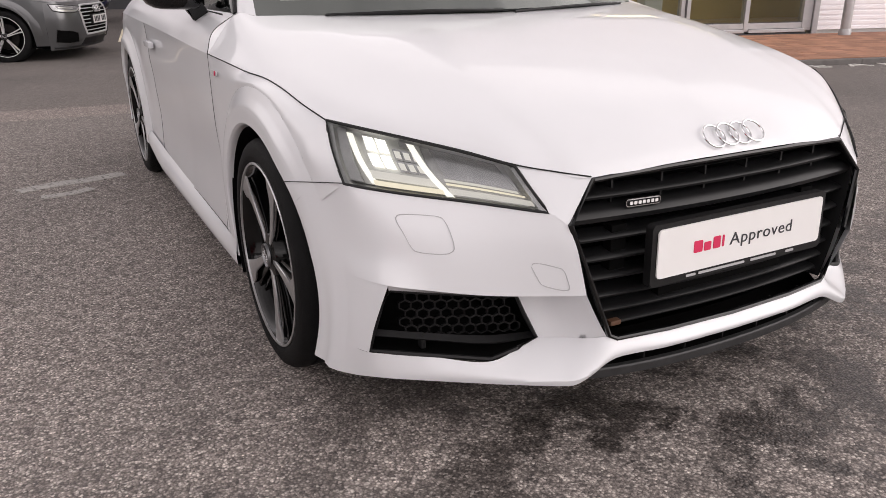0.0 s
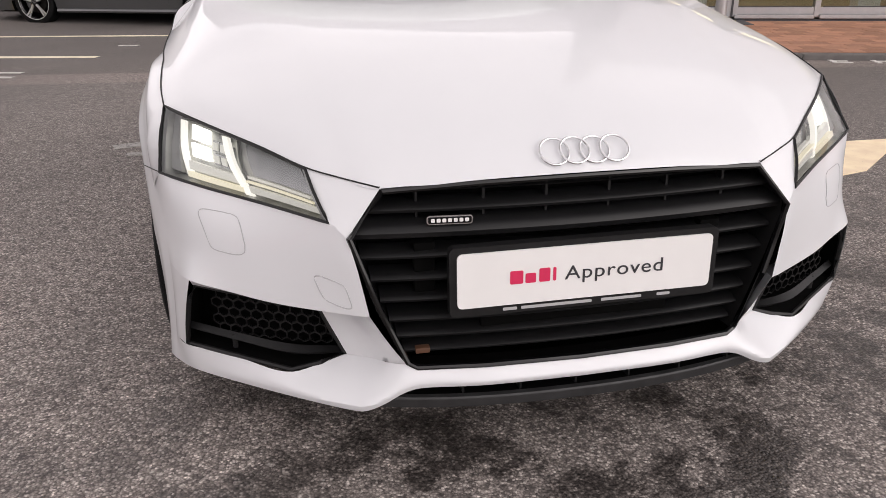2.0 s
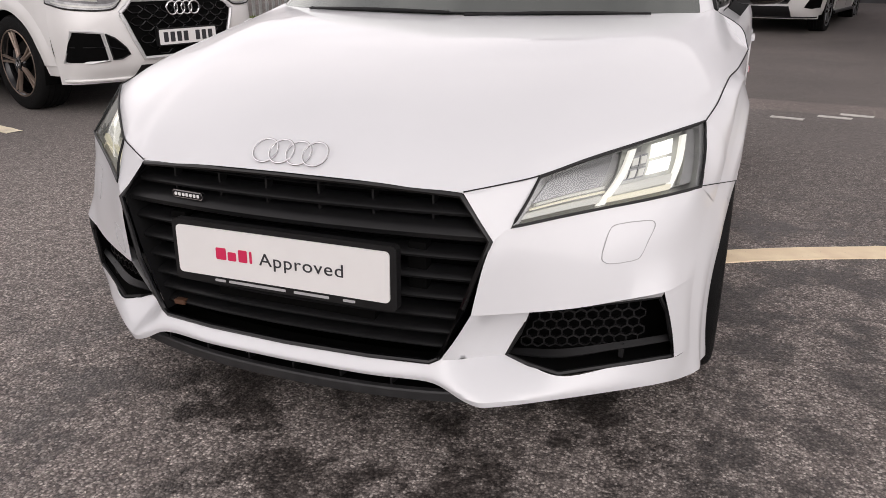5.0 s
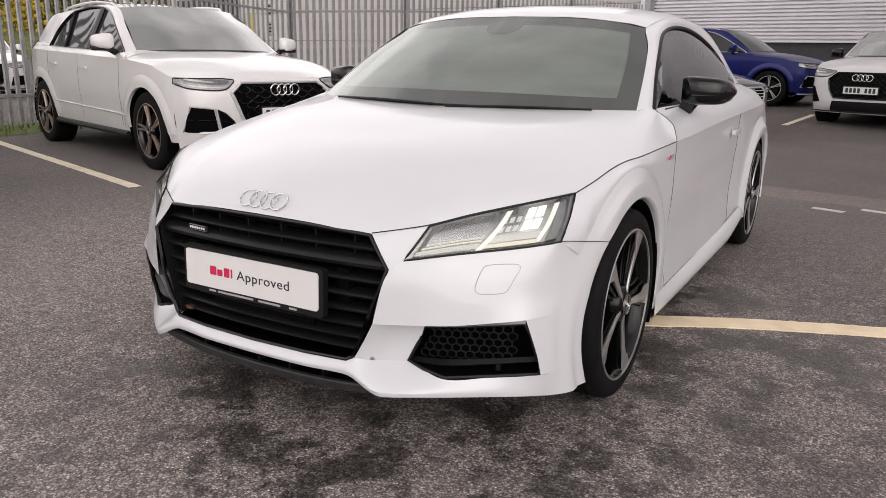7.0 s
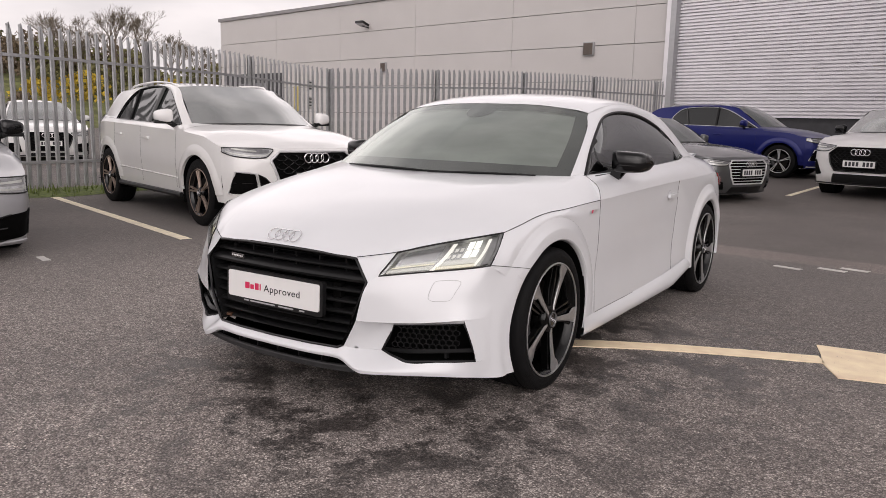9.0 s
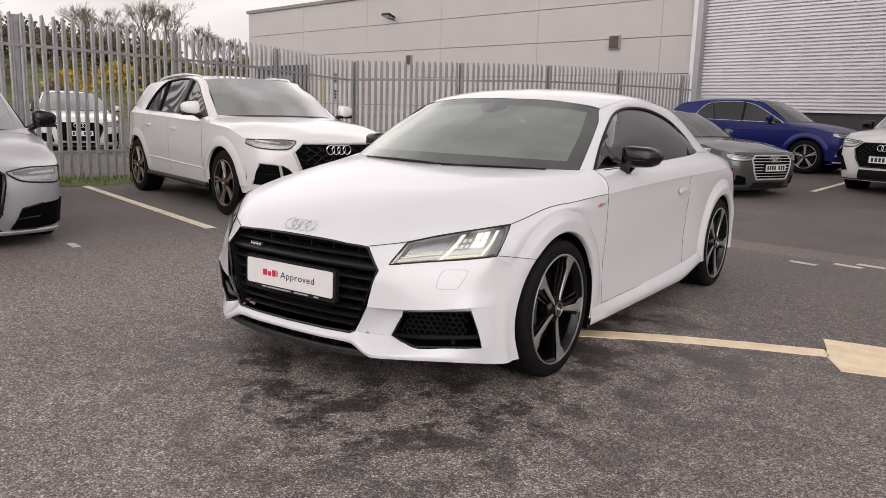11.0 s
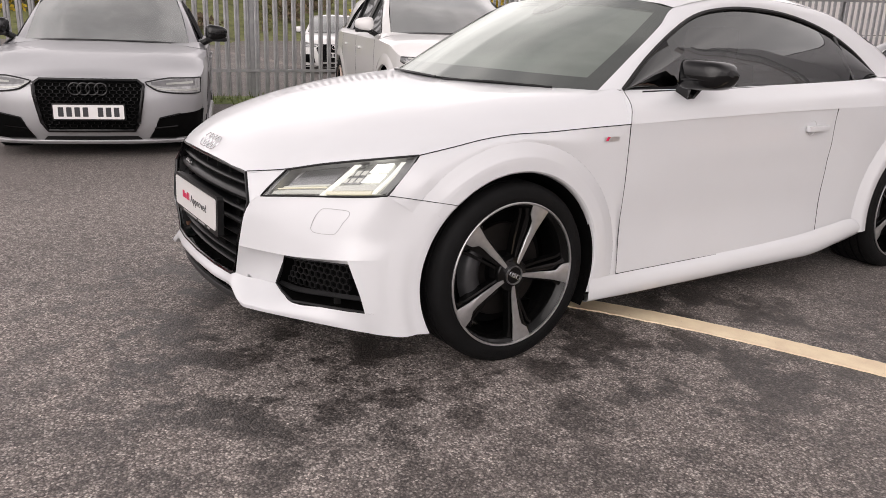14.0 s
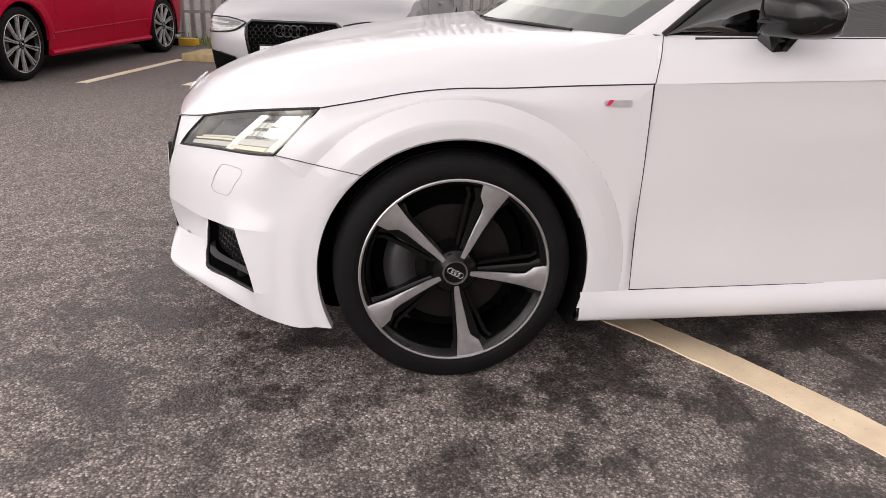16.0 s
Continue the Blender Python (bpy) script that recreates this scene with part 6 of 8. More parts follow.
    plate = prism("number_plate", rounded(0.52, 0.111, 0.008), 0.006, plate_white, car, Matrix.Translation(on(0, plate_z, 0.055)), "white number plate")
    for k, x in enumerate((-0.205, -0.145, -0.085, -0.025, 0.085, 0.145, 0.205)):
        prism("plate_bar", rounded(0.040, 0.074, 0.004), 0.002, ink_dark, plate, Matrix.Translation(on(0, plate_z, 0.0565) + np.array((x, 0, 0))), "dark bar")
    block("plate_backing", tuple(on(0, plate_z, 0.049) - np.array((0.27, 0, 0.066))), tuple(on(0, plate_z, 0.049) + np.array((0.27, 0.035, 0.066))), black_plastic, car)
    for s in (1, -1):
        side = lambda pts: [(s * x, z) for x, z in pts]
        top_l, low_l = laid(side(f["lamp_top"])), laid(side(f["lamp_low"]))
        lm = onface("headlamp", low_l, top_l, lamp_grey, "unlit clear headlamp", 0.010, 22, 8)
        a_, b_ = cr([(x, z, 0) for x, z in low_l], 22), cr([(x, z, 0) for x, z in top_l], 22)
        between = lambda v, u0, u1: [tuple((a_[k] + (b_[k] - a_[k]) * v)[:2]) for k in range(int(u0 * 21), int(u1 * 21) + 1, 3)]
        onface("lamp_insert", between(0.42, 0.1, 0.95), between(0.86, 0.1, 0.95), lamp_dark, "", 0.013, parent=lm)
        onface("lamp_strip", between(0.16, 0.08, 0.95), between(0.27, 0.08, 0.95), reflector, "", 0.014, parent=lm)
        onface("lamp_strip", between(0.55, 0.35, 0.9), between(0.68, 0.35, 0.9), reflector, "", 0.016, parent=lm)
        tube("lamp_seal", [on(*q[:2], 0.011) for q in a_] + [on(*q[:2], 0.011) for q in b_[::-1]], 0.006, black_gap, lm, n=4, closed=True)
        for k, (lo_i, hi_i, trim_i) in enumerate(f["intakes"]):
            it = onface("side_intake", laid(side(lo_i)), laid(side(hi_i)), matt_black, "black side intake", 0.006, 14)
            rim_i = [on(*q, 0.012) for q in laid(side(lo_i)) + laid(side(hi_i))[::-1]]
            tube("intake_trim", rim_i, 0.011 if trim_i else 0.006, (lip or chrome) if trim_i == 1 else paint if trim_i == 2 else black_plastic, it, n=5, closed=True)
            mid_i = [((a0 + b0) / 2, (a1 + b1) / 2) for (a0, a1), (b0, b1) in zip(lo_i, hi_i)]
            tube("intake_bar", [on(*q, 0.010) for q in laid(side(mid_i))], 0.006, gloss_black, it, n=5)
    lw = wide(gz0)
    onface("lower_grille", laid([(-lw - 0.06, sill - 0.03), (0, sill - 0.03), (lw + 0.06, sill - 0.03)]), laid([(-lw - 0.02, gz0 - 0.05), (0, gz0 - 0.05), (lw + 0.02, gz0 - 0.05)]), black_plastic, "black lower grille", 0.005, 20)
    tube("front_lip", [on(u, sill - 0.035, 0.008) for u in np.linspace(-0.95, 0.95, 24)], 0.012, nose_lip or lip or black_plastic, car, n=6)
    # bonnet
    edge = [(xside(y, top(y)), y, top(y)) for y in np.linspace(yc, ws[0] - 0.02, 14)]
    centre = [(0, 0.07, hood[0] - 0.03), (0, 0.18, hood[0] + 0.03), (0, 0.6, hood[0] + (hood[1] - hood[0]) * 0.62), (0, ws[0] - 0.10, hood[1] + 0.0)]
    front_e = nose[-1]
    mid_f = [tuple(front_e[24]), (0.60 * W, 0.34, hood[0] + 0.025), (0.61 * W, 0.7, hood[0] + (hood[1] - hood[0]) * 0.62), (0.62 * W, ws[0] - 0.04, hood[1] - 0.012)]
    in_f = [tuple(front_e[12]), (0.31 * W, 0.22, hood[0] + 0.03), (0.31 * W, 0.62, hood[0] + (hood[1] - hood[0]) * 0.62), (0.32 * W, ws[0] - 0.08, hood[1] - 0.004)]
    sh_f = [tuple(front_e[33]), (0.86 * W, 0.45, hood[0] + 0.02), (0.87 * W, 0.75, hood[0] + (hood[1] - hood[0]) * 0.52), (0.87 * W, ws[0] - 0.02, hood[1] - 0.045)]
    skin("bonnet", [loft([centre, in_f, mid_f, sh_f, edge], 22, 26)], paint, car)
    # greenhouse
    rx, r0, r1, r2 = roof[0] * W / 0.9, roof[1], roof[2], roof[3]
    wb_c = [(0, ws[0] - 0.10, hood[1] + 0.012), (0.45 * W, ws[0] - 0.05, hood[1] + 0.008), (0.80 * W, ws[0] + 0.10, hood[1] - 0.01)]
    wt_c = [(0, ws[1] - 0.05, H - 0.055), (0.4 * W, ws[1] - 0.03, H - 0.06), (rx, ws[1] + 0.04, H - 0.085)]
    wm_c = [tuple((np.array(a) + np.array(b)) / 2 + np.array((0, -0.02, 0.02))) for a, b in zip(wb_c, wt_c)]
    wsn = skin("windscreen", [loft([wb_c, wm_c, wt_c], 16, 12)], screen or screen_far, car, "windscreen toned for the sky it reflects")
    skin("cowl", [loft([[(0, ws[0] - 0.12, hood[1]), (0.45 * W, ws[0] - 0.09, hood[1] - 0.004), (0.88 * W, ws[0] + 0.02, hood[1] - 0.05)], wb_c], 16, 3)], black_plastic, car)
    rail = [(rx, ws[1] + 0.04, H - 0.085), (rx + 0.01, (ws[1] + r1) / 2, H - 0.055), (rx - 0.005, r1, H - 0.095 - tail * 0.4), (rx + 0.02, (r1 + r2) / 2, (H + belt[1]) / 2 + 0.06 - tail * 0.5), (rx + 0.08, r2, belt[1] + 0.02)]
    skin("roof", [loft([[(0, ws[1] - 0.05, H - 0.055), (0, (ws[1] + r1) / 2, H), (0, r1, H - 0.04 - tail * 0.4)], [(rx * 0.7, ws[1], H - 0.068), (rx * 0.7, (ws[1] + r1) / 2, H - 0.018), (rx * 0.7, r1, H - 0.06 - tail * 0.4)], rail[:3]], 18, 12)], paint, car)
    skin("rear_window", [loft([[(0, r1, H - 0.04 - tail * 0.4), (0, (r1 + r2) / 2 + 0.06, (H + belt[1]) / 2 + 0.09 - tail * 0.5), (0, r2 + 0.1, belt[1] + 0.03)], rail[2:]], 12, 10)], far_glass, car)
    skin("tail_panel", [loft([[(0, r2 + 0.1, belt[1] + 0.03), (0, L - 0.05, belt[1] - 0.1), (0, L, 0.7), (0, L - 0.04, sill)], [(0.6 * W, r2 + 0.06, belt[1] + 0.03), (0.6 * W, L - 0.1, belt[1] - 0.1), (0.62 * W, L - 0.04, 0.7), (0.6 * W, L - 0.1, sill)], [(rx + 0.08, r2, belt[1] + 0.02), (xside(ye, top(ye)), ye, top(ye)), (xside(ye, 0.7), ye, 0.7), (xside(ye, sill), ye, sill)]], 16, 12)], paint, car)
    bl = lambda y: np.interp(y, [ws[0], L - 0.3], belt)
    for s in (1, -1):
        y_rear = dlo[-1][0] if dlo else r2 - 0.55
        lowb = [(s * (plan(y) - 0.085), y, bl(y) - 0.045) for y in (ws[0] + 0.16, ws[0] + 0.9, y_rear - 0.6, y_rear)]
        outer = [(s * 0.80 * W, ws[0] + 0.10, hood[1] - 0.01), (s * ((0.80 * W + rx) / 2 + 0.006), (ws[0] + ws[1]) / 2 + 0.07, (hood[1] + H) / 2 - 0.03)] + [(s * x, y, z) for x, y, z in rail]
        zr = lambda y: float(np.interp(y, [q[1] for q in rail], [q[2] for q in rail]))
        opening = dlo or ((ws[0] + 0.16, bl(ws[0]) - 0.045), ((ws[0] + ws[1]) / 2 + 0.17, (hood[1] + H) / 2 - 0.05), (ws[1] + 0.22, H - 0.145), ((ws[1] + r1) / 2, zr((ws[1] + r1) / 2) - 0.062), (r1 - 0.05, zr(r1) - 0.075), ((r1 + y_rear) / 2 + 0.05, zr((r1 + y_rear) / 2) - 0.12), (y_rear, bl(y_rear) - 0.045))
        def side_x(y, z):
            lo_z, hi_z = bl(y) - 0.045, max(bl(y) + 0.1, H - 0.085)
            v = min(1.0, max(0.0, (z - lo_z) / (hi_z - lo_z)))
            return (plan(y) - 0.085) * (1 - v) + rx * v + 0.05 * v * (1 - v)
        arc = cr([(s * side_x(y, z), y, z) for y, z in opening], 60)
        edge_o = cr(outer, 60)
        middle = (edge_o + arc) / 2 + np.array((0.010 * s, 0, 0.004))
        skin("pillar", [np.stack([cr([edge_o[k], middle[k], arc[k]], 6) for k in range(60)])], paint, car, "body-coloured window frame", mirror=False)
        floor_c = cr(lowb, 60)
        glass_g = np.stack([floor_c + (arc - floor_c) * v for v in np.linspace(0, 1, 9)]) - np.array((0.012 * s, 0, 0))
        win = skin("side_window", [glass_g], far_glass, car, "dark side windows", mirror=False)
        tube("window_trim", np.concatenate([arc, floor_c[::-1]]), 0.009, trim, win, "window trim", n=6, closed=True)
        for q, wdt in ((26, 0.026), (44, 0.018)):
            tube("door_pillar", [floor_c[q], (floor_c[q] + arc[q]) / 2, arc[q]], wdt, gloss_black, win, n=6)
        for q in (26,):
            tube("mirror_triangle", [floor_c[1], floor_c[5]], 0.014, black_plastic, win, n=6)
        skin("rear_shoulder", [loft([[tuple(arc[-1]), (s * (rx + 0.08), r2, belt[1] + 0.02)], [tuple(np.array(lowb[-1]) + np.array((0.02 * s, 0.1, -0.02))), (s * (rx + 0.10), r2 + 0.02, belt[1] - 0.04)]], 8, 3)], paint, car, mirror=False)
        # strip between flank and windows
        fl = [(s * xside(y, top(y)), y, top(y)) for y in np.linspace(ws[0] - 0.02, ye, 20)]
        skin("shoulder_panel", [loft([fl, [(s * (plan(y) - 0.05), y, (top(y) + bl(y)) / 2 - 0.01) for y in np.linspace(ws[0] + 0.05, ye - 0.03, 20)], lowb + [(s * (rx + 0.12), r2 - 0.04, belt[1] - 0.02)]], 24, 5)], paint, car, mirror=False)
        skin("wing_corner", [loft([[(s * 0.62 * W, ws[0] - 0.045, hood[1] - 0.012), (s * 0.87 * W, ws[0] - 0.03, hood[1] - 0.045), (s * xside(ws[0] - 0.02, top(ws[0])), ws[0] - 0.03, top(ws[0] - 0.02))],
                                   [(s * 0.78 * W, ws[0] + 0.10, hood[1] - 0.004), (s * (plan(ws[0]) - 0.08), ws[0] + 0.16, bl(ws[0] + 0.14) - 0.043), (s * xside(ws[0] + 0.18, top(ws[0])), ws[0] + 0.18, top(ws[0] + 0.16))]], 14, 6) + np.array((0, 0, 0.002))], paint, car, mirror=False)
        my = mirror_y or ws[0] + 0.42
        mr = new("door_mirror")
        mr.parent = car
        bmm = bmesh.new()
        bmesh.ops.create_uvsphere(bmm, u_segments=18, v_segments=10, radius=1.0)
        for v_ in bmm.verts:
            ax, ay, az = (math.copysign(abs(c_) ** 0.6, c_) for c_ in v_.co)
            v_.co = (0.105 * ax, (0.075 if ay < 0 else 0.035) * ay, 0.072 * az * (1 - 0.22 * ax * s))
        bmesh.ops.transform(bmm, matrix=Matrix.Translation((s * (W + 0.075), my, bl(ws[0]) + 0.055)) @ Matrix.Rotation(radians(12 * s), 4, "Z"), verts=bmm.verts)
        part("cap", bmm, mirror_mat, mr)
        base_m = slab_bm((-0.10, -0.055, -0.085), (0.095, 0.045, -0.045), 0.018)
        bmesh.ops.transform(base_m, matrix=Matrix.Translation((s * (W + 0.075), my, bl(ws[0]) + 0.055)) @ Matrix.Rotation(radians(12 * s), 4, "Z"), verts=base_m.verts)
        part("base", base_m, black_plastic, mr)
        tube("foot", [(s * (W - 0.07), my + 0.02, bl(ws[0]) - 0.055), (s * (W + 0.03), my + 0.01, bl(ws[0]) + 0.0)], 0.03, black_plastic, mr)
        for dy in (ws[0] + 0.14, (hubs[0] + hubs[1]) / 2 + 0.18, hubs[1] - 0.30):
            zt = top(dy)
            tube("shut_line", [(s * (xside(dy, z) + 0.001), dy + (0.05 * (1 - (z - sill) / (zt - sill)) if dy < 2 else 0), z) for z in np.linspace(sill + 0.08, zt, 10)], 0.0012, black_gap, car, n=5)
        for dy in ((hubs[0] + hubs[1]) / 2 - 0.02, hubs[1] - 0.52):
            hz2 = top(dy) - 0.13
            hb = slab_bm((-0.014, -0.09, -0.014), (0.014, 0.09, 0.014), 0.01)
            bmesh.ops.transform(hb, matrix=Matrix.Translation((s * (xside(dy, hz2) + 0.016), dy, hz2)), verts=hb.verts)
            part("door_handle", hb, paint, car)
        tube("sill", [(s * (plan(y) - 0.02), y, sill + 0.005) for y in np.linspace(hubs[0] + ar + 0.02, hubs[1] - ar - 0.02, 10)], 0.03, black_plastic if style == "suv" else paint, car, n=8)
        tube("crease", [(s * (xside(y, sill + 0.21) + 0.004), y, sill + 0.18 + 0.05 * (y - hubs[0]) / wb) for y in np.linspace(hubs[0] + ar + 0.08, hubs[1] - ar - 0.08, 10)], 0.007, paint, car, n=6)
        if rails:
            tube("roof_rail", cr([(s * (rx - 0.05), ws[1] + 0.15, H - 0.075), (s * (rx - 0.02), ws[1] + 0.28, H - 0.035), (s * (rx - 0.02), (ws[1] + r1) / 2, H - 0.012), (s * (rx - 0.02), r1 - 0.15, H - 0.05), (s * (rx - 0.02), r1 - 0.02, H - 0.085)], 24), 0.013, rails, car, n=6)
        tube("wiper", [(s * 0.1, ws[0] - 0.06, hood[1] + 0.008), (s * 0.5, ws[0] + 0.0, hood[1] + 0.012)], 0.007, black_plastic, car, n=5)
    skin("underbody", [np.array([[(x, y, sill - 0.02) for x in (-W * 0.9, W * 0.9)] for y in (0.3, L - 0.3)])], matt_black, car, mirror=False)
    block("cabin", (-W * 0.75, ws[0] + 0.25, sill), (W * 0.75, L - 0.6, belt[0] - 0.05), matt_black, car)
    prism("rear_view_mirror", rounded(0.2, 0.07, 0.03), 0.04, gloss_black, car, Matrix.Translation((0, ws[1] - 0.08, H - 0.17)))
    return car


SUV_FACE = dict(grille=[(0.40, 0.822), (0.505, 0.735), (0.43, 0.54), (0.36, 0.40)], frame=0.015, flat=True, cell=(0.13, 0.058), badge=0.755, ring=0.048,
                lamp_top=[(0.455, 0.845), (0.56, 0.856), (0.80, 0.888), (0.885, 0.905)], lamp_low=[(0.46, 0.826), (0.56, 0.762), (0.80, 0.770), (0.885, 0.812)],
                intakes=[([(0.615, 0.40), (0.73, 0.392), (0.85, 0.385)], [(0.655, 0.60), (0.73, 0.612), (0.825, 0.62)], 1), ([(0.47, 0.44), (0.53, 0.41), (0.59, 0.405)], [(0.50, 0.49), (0.57, 0.56), (0.63, 0.595)], 0)])
HATCH_FACE = dict(grille=[(0.36, 0.634), (0.405, 0.60), (0.40, 0.52), (0.36, 0.30), (0.32, 0.235)], frame=0.016, cell=(0.052, 0.036), badge=0.565, ring=0.046,
                  lamp_top=[(0.425, 0.622), (0.52, 0.642), (0.70, 0.668), (0.845, 0.690)], lamp_low=[(0.43, 0.606), (0.52, 0.556), (0.70, 0.534), (0.835, 0.536)],
                  intakes=[([(0.43, 0.165), (0.62, 0.16), (0.83, 0.18)], [(0.52, 0.335), (0.66, 0.365), (0.86, 0.385)], 0)])
LOW_FACE = dict(grille=[(0.40, 0.70), (0.50, 0.61), (0.43, 0.42), (0.36, 0.30)], cell=(0.09, 0.05), badge=0.64,
                lamp_top=[(0.46, 0.70), (0.57, 0.712), (0.78, 0.738), (0.86, 0.75)], lamp_low=[(0.465, 0.685), (0.57, 0.636), (0.78, 0.64), (0.855, 0.67)],
                intakes=[([(0.54, 0.27), (0.68, 0.265), (0.84, 0.27)], [(0.58, 0.44), (0.70, 0.46), (0.84, 0.47)], 0)])
SALOON_FACE = dict(LOW_FACE, grille=[(0.42, 0.72), (0.50, 0.65), (0.45, 0.45), (0.38, 0.33)], frame=0.014, badge=0.655, ring=0.044,
                   intakes=[([(0.56, 0.24), (0.68, 0.235), (0.84, 0.25)], [(0.60, 0.36), (0.70, 0.39), (0.85, 0.41)], 0)])
COMPACT_FACE = dict(grille=[(0.40, 0.90), (0.54, 0.785), (0.50, 0.62), (0.42, 0.49)], frame=0.012, flat=True, cell=(0.085, 0.05), badge=0.82, ring=0.05,
                    lamp_top=[(0.44, 0.925), (0.56, 0.94), (0.76, 0.96), (0.87, 0.975)], lamp_low=[(0.445, 0.90), (0.56, 0.835), (0.76, 0.825), (0.865, 0.85)],
                    intakes=[([(0.66, 0.42), (0.76, 0.40), (0.85, 0.41)], [(0.78, 0.66), (0.82, 0.675), (0.87, 0.69)], 0)])
SUV_DLO = ((1.41, 1.062), (1.81, 1.286), (2.08, 1.418), (2.30, 1.485), (2.55, 1.510), (2.95, 1.500), (3.26, 1.452), (3.42, 1.31), (3.52, 1.115))
parked_car("suv_car", "pearl white sport utility car with black honeycomb grille", (-3.26, 3.81), 74.6, suv_white, H=1.575, rails=suv_white, spoke=bronze_alloy, trim=gloss_black, hood=(0.885, 1.082), belt=(1.10, 1.165), sill=0.29, face=SUV_FACE, dlo=SUV_DLO, plate_z=0.545, lip=silver_trim, nose_lip=suv_white, twist=30, roof=(0.60, 1.35, 3.60, 4.27), mirror_y=1.50)
parked_car("hatchback_car", "satin grey sports hatchback with black grille rings", (-3.88, 0.22), 72.7, silver_paint, L=4.34, W=0.905, H=1.43, wb=2.63, fo=0.88, hood=(0.685, 0.915), belt=(0.96, 1.01), sill=0.175, tyre=0.325, rim=0.25, roof=(0.60, 1.3, 3.1, 3.95), ws=(1.30, 1.85), face=HATCH_FACE, style="hatch", plate_z=0.388, nose_lip=silver_paint, badge_mat=gloss_black, mirror_mat=gloss_black, mirror_y=1.55)
parked_car("sportback_car", "bright red low sportback with multi-spoke wheels", (-4.34, -3.34), 74.8, red_paint, L=4.73, W=0.92, H=1.39, wb=2.82, fo=0.88, hood=(0.76, 0.92), belt=(0.95, 1.00), sill=0.21, tyre=0.335, rim=0.255, roof=(0.58, 1.3, 3.2, 4.35), ws=(1.25, 2.0), face=LOW_FACE, style="hatch", plate_z=0.42, spokes=10, tail=0.12, spoke=machined)
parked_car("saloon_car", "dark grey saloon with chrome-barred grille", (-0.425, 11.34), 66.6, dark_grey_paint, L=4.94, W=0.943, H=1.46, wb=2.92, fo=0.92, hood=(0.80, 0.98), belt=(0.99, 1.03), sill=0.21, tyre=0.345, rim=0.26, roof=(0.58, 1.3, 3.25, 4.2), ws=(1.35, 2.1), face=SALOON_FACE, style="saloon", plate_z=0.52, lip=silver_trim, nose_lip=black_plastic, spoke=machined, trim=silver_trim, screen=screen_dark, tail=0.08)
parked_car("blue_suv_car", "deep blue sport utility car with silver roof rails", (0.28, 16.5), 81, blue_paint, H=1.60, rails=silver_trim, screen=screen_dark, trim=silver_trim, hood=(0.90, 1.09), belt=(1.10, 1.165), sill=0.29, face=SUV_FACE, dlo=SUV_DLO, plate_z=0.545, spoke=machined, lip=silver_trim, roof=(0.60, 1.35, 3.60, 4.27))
parked_car("compact_suv_car", "white compact utility car with black grille", (1.08, 12.72), -15, suv_white, L=4.48, W=0.925, H=1.66, wb=2.68, fo=0.90, hood=(0.99, 1.17), belt=(1.17, 1.22), face=COMPACT_FACE, mirror_mat=gloss_black, trim=gloss_black, plate_z=0.62)
BACK_ROW = dict(L=4.7, W=0.92, H=1.45, wb=2.82, fo=0.88, hood=(0.80, 0.97), belt=(0.98, 1.03), sill=0.22, tyre=0.335, roof=(0.58, 1.3, 3.4, 4.4), ws=(1.25, 2.0), face=LOW_FACE, style="hatch", plate_z=0.46, group="cars beyond the fence")
parked_car("estate_car", "white car parked beyond the steel fence", (-14.6, 7.4), 66, suv_white, **BACK_ROW)
parked_car("dark_estate_car", "dark car parked beyond the steel fence", (-14.0, 10.3), 66, dark_grey_paint, **BACK_ROW)


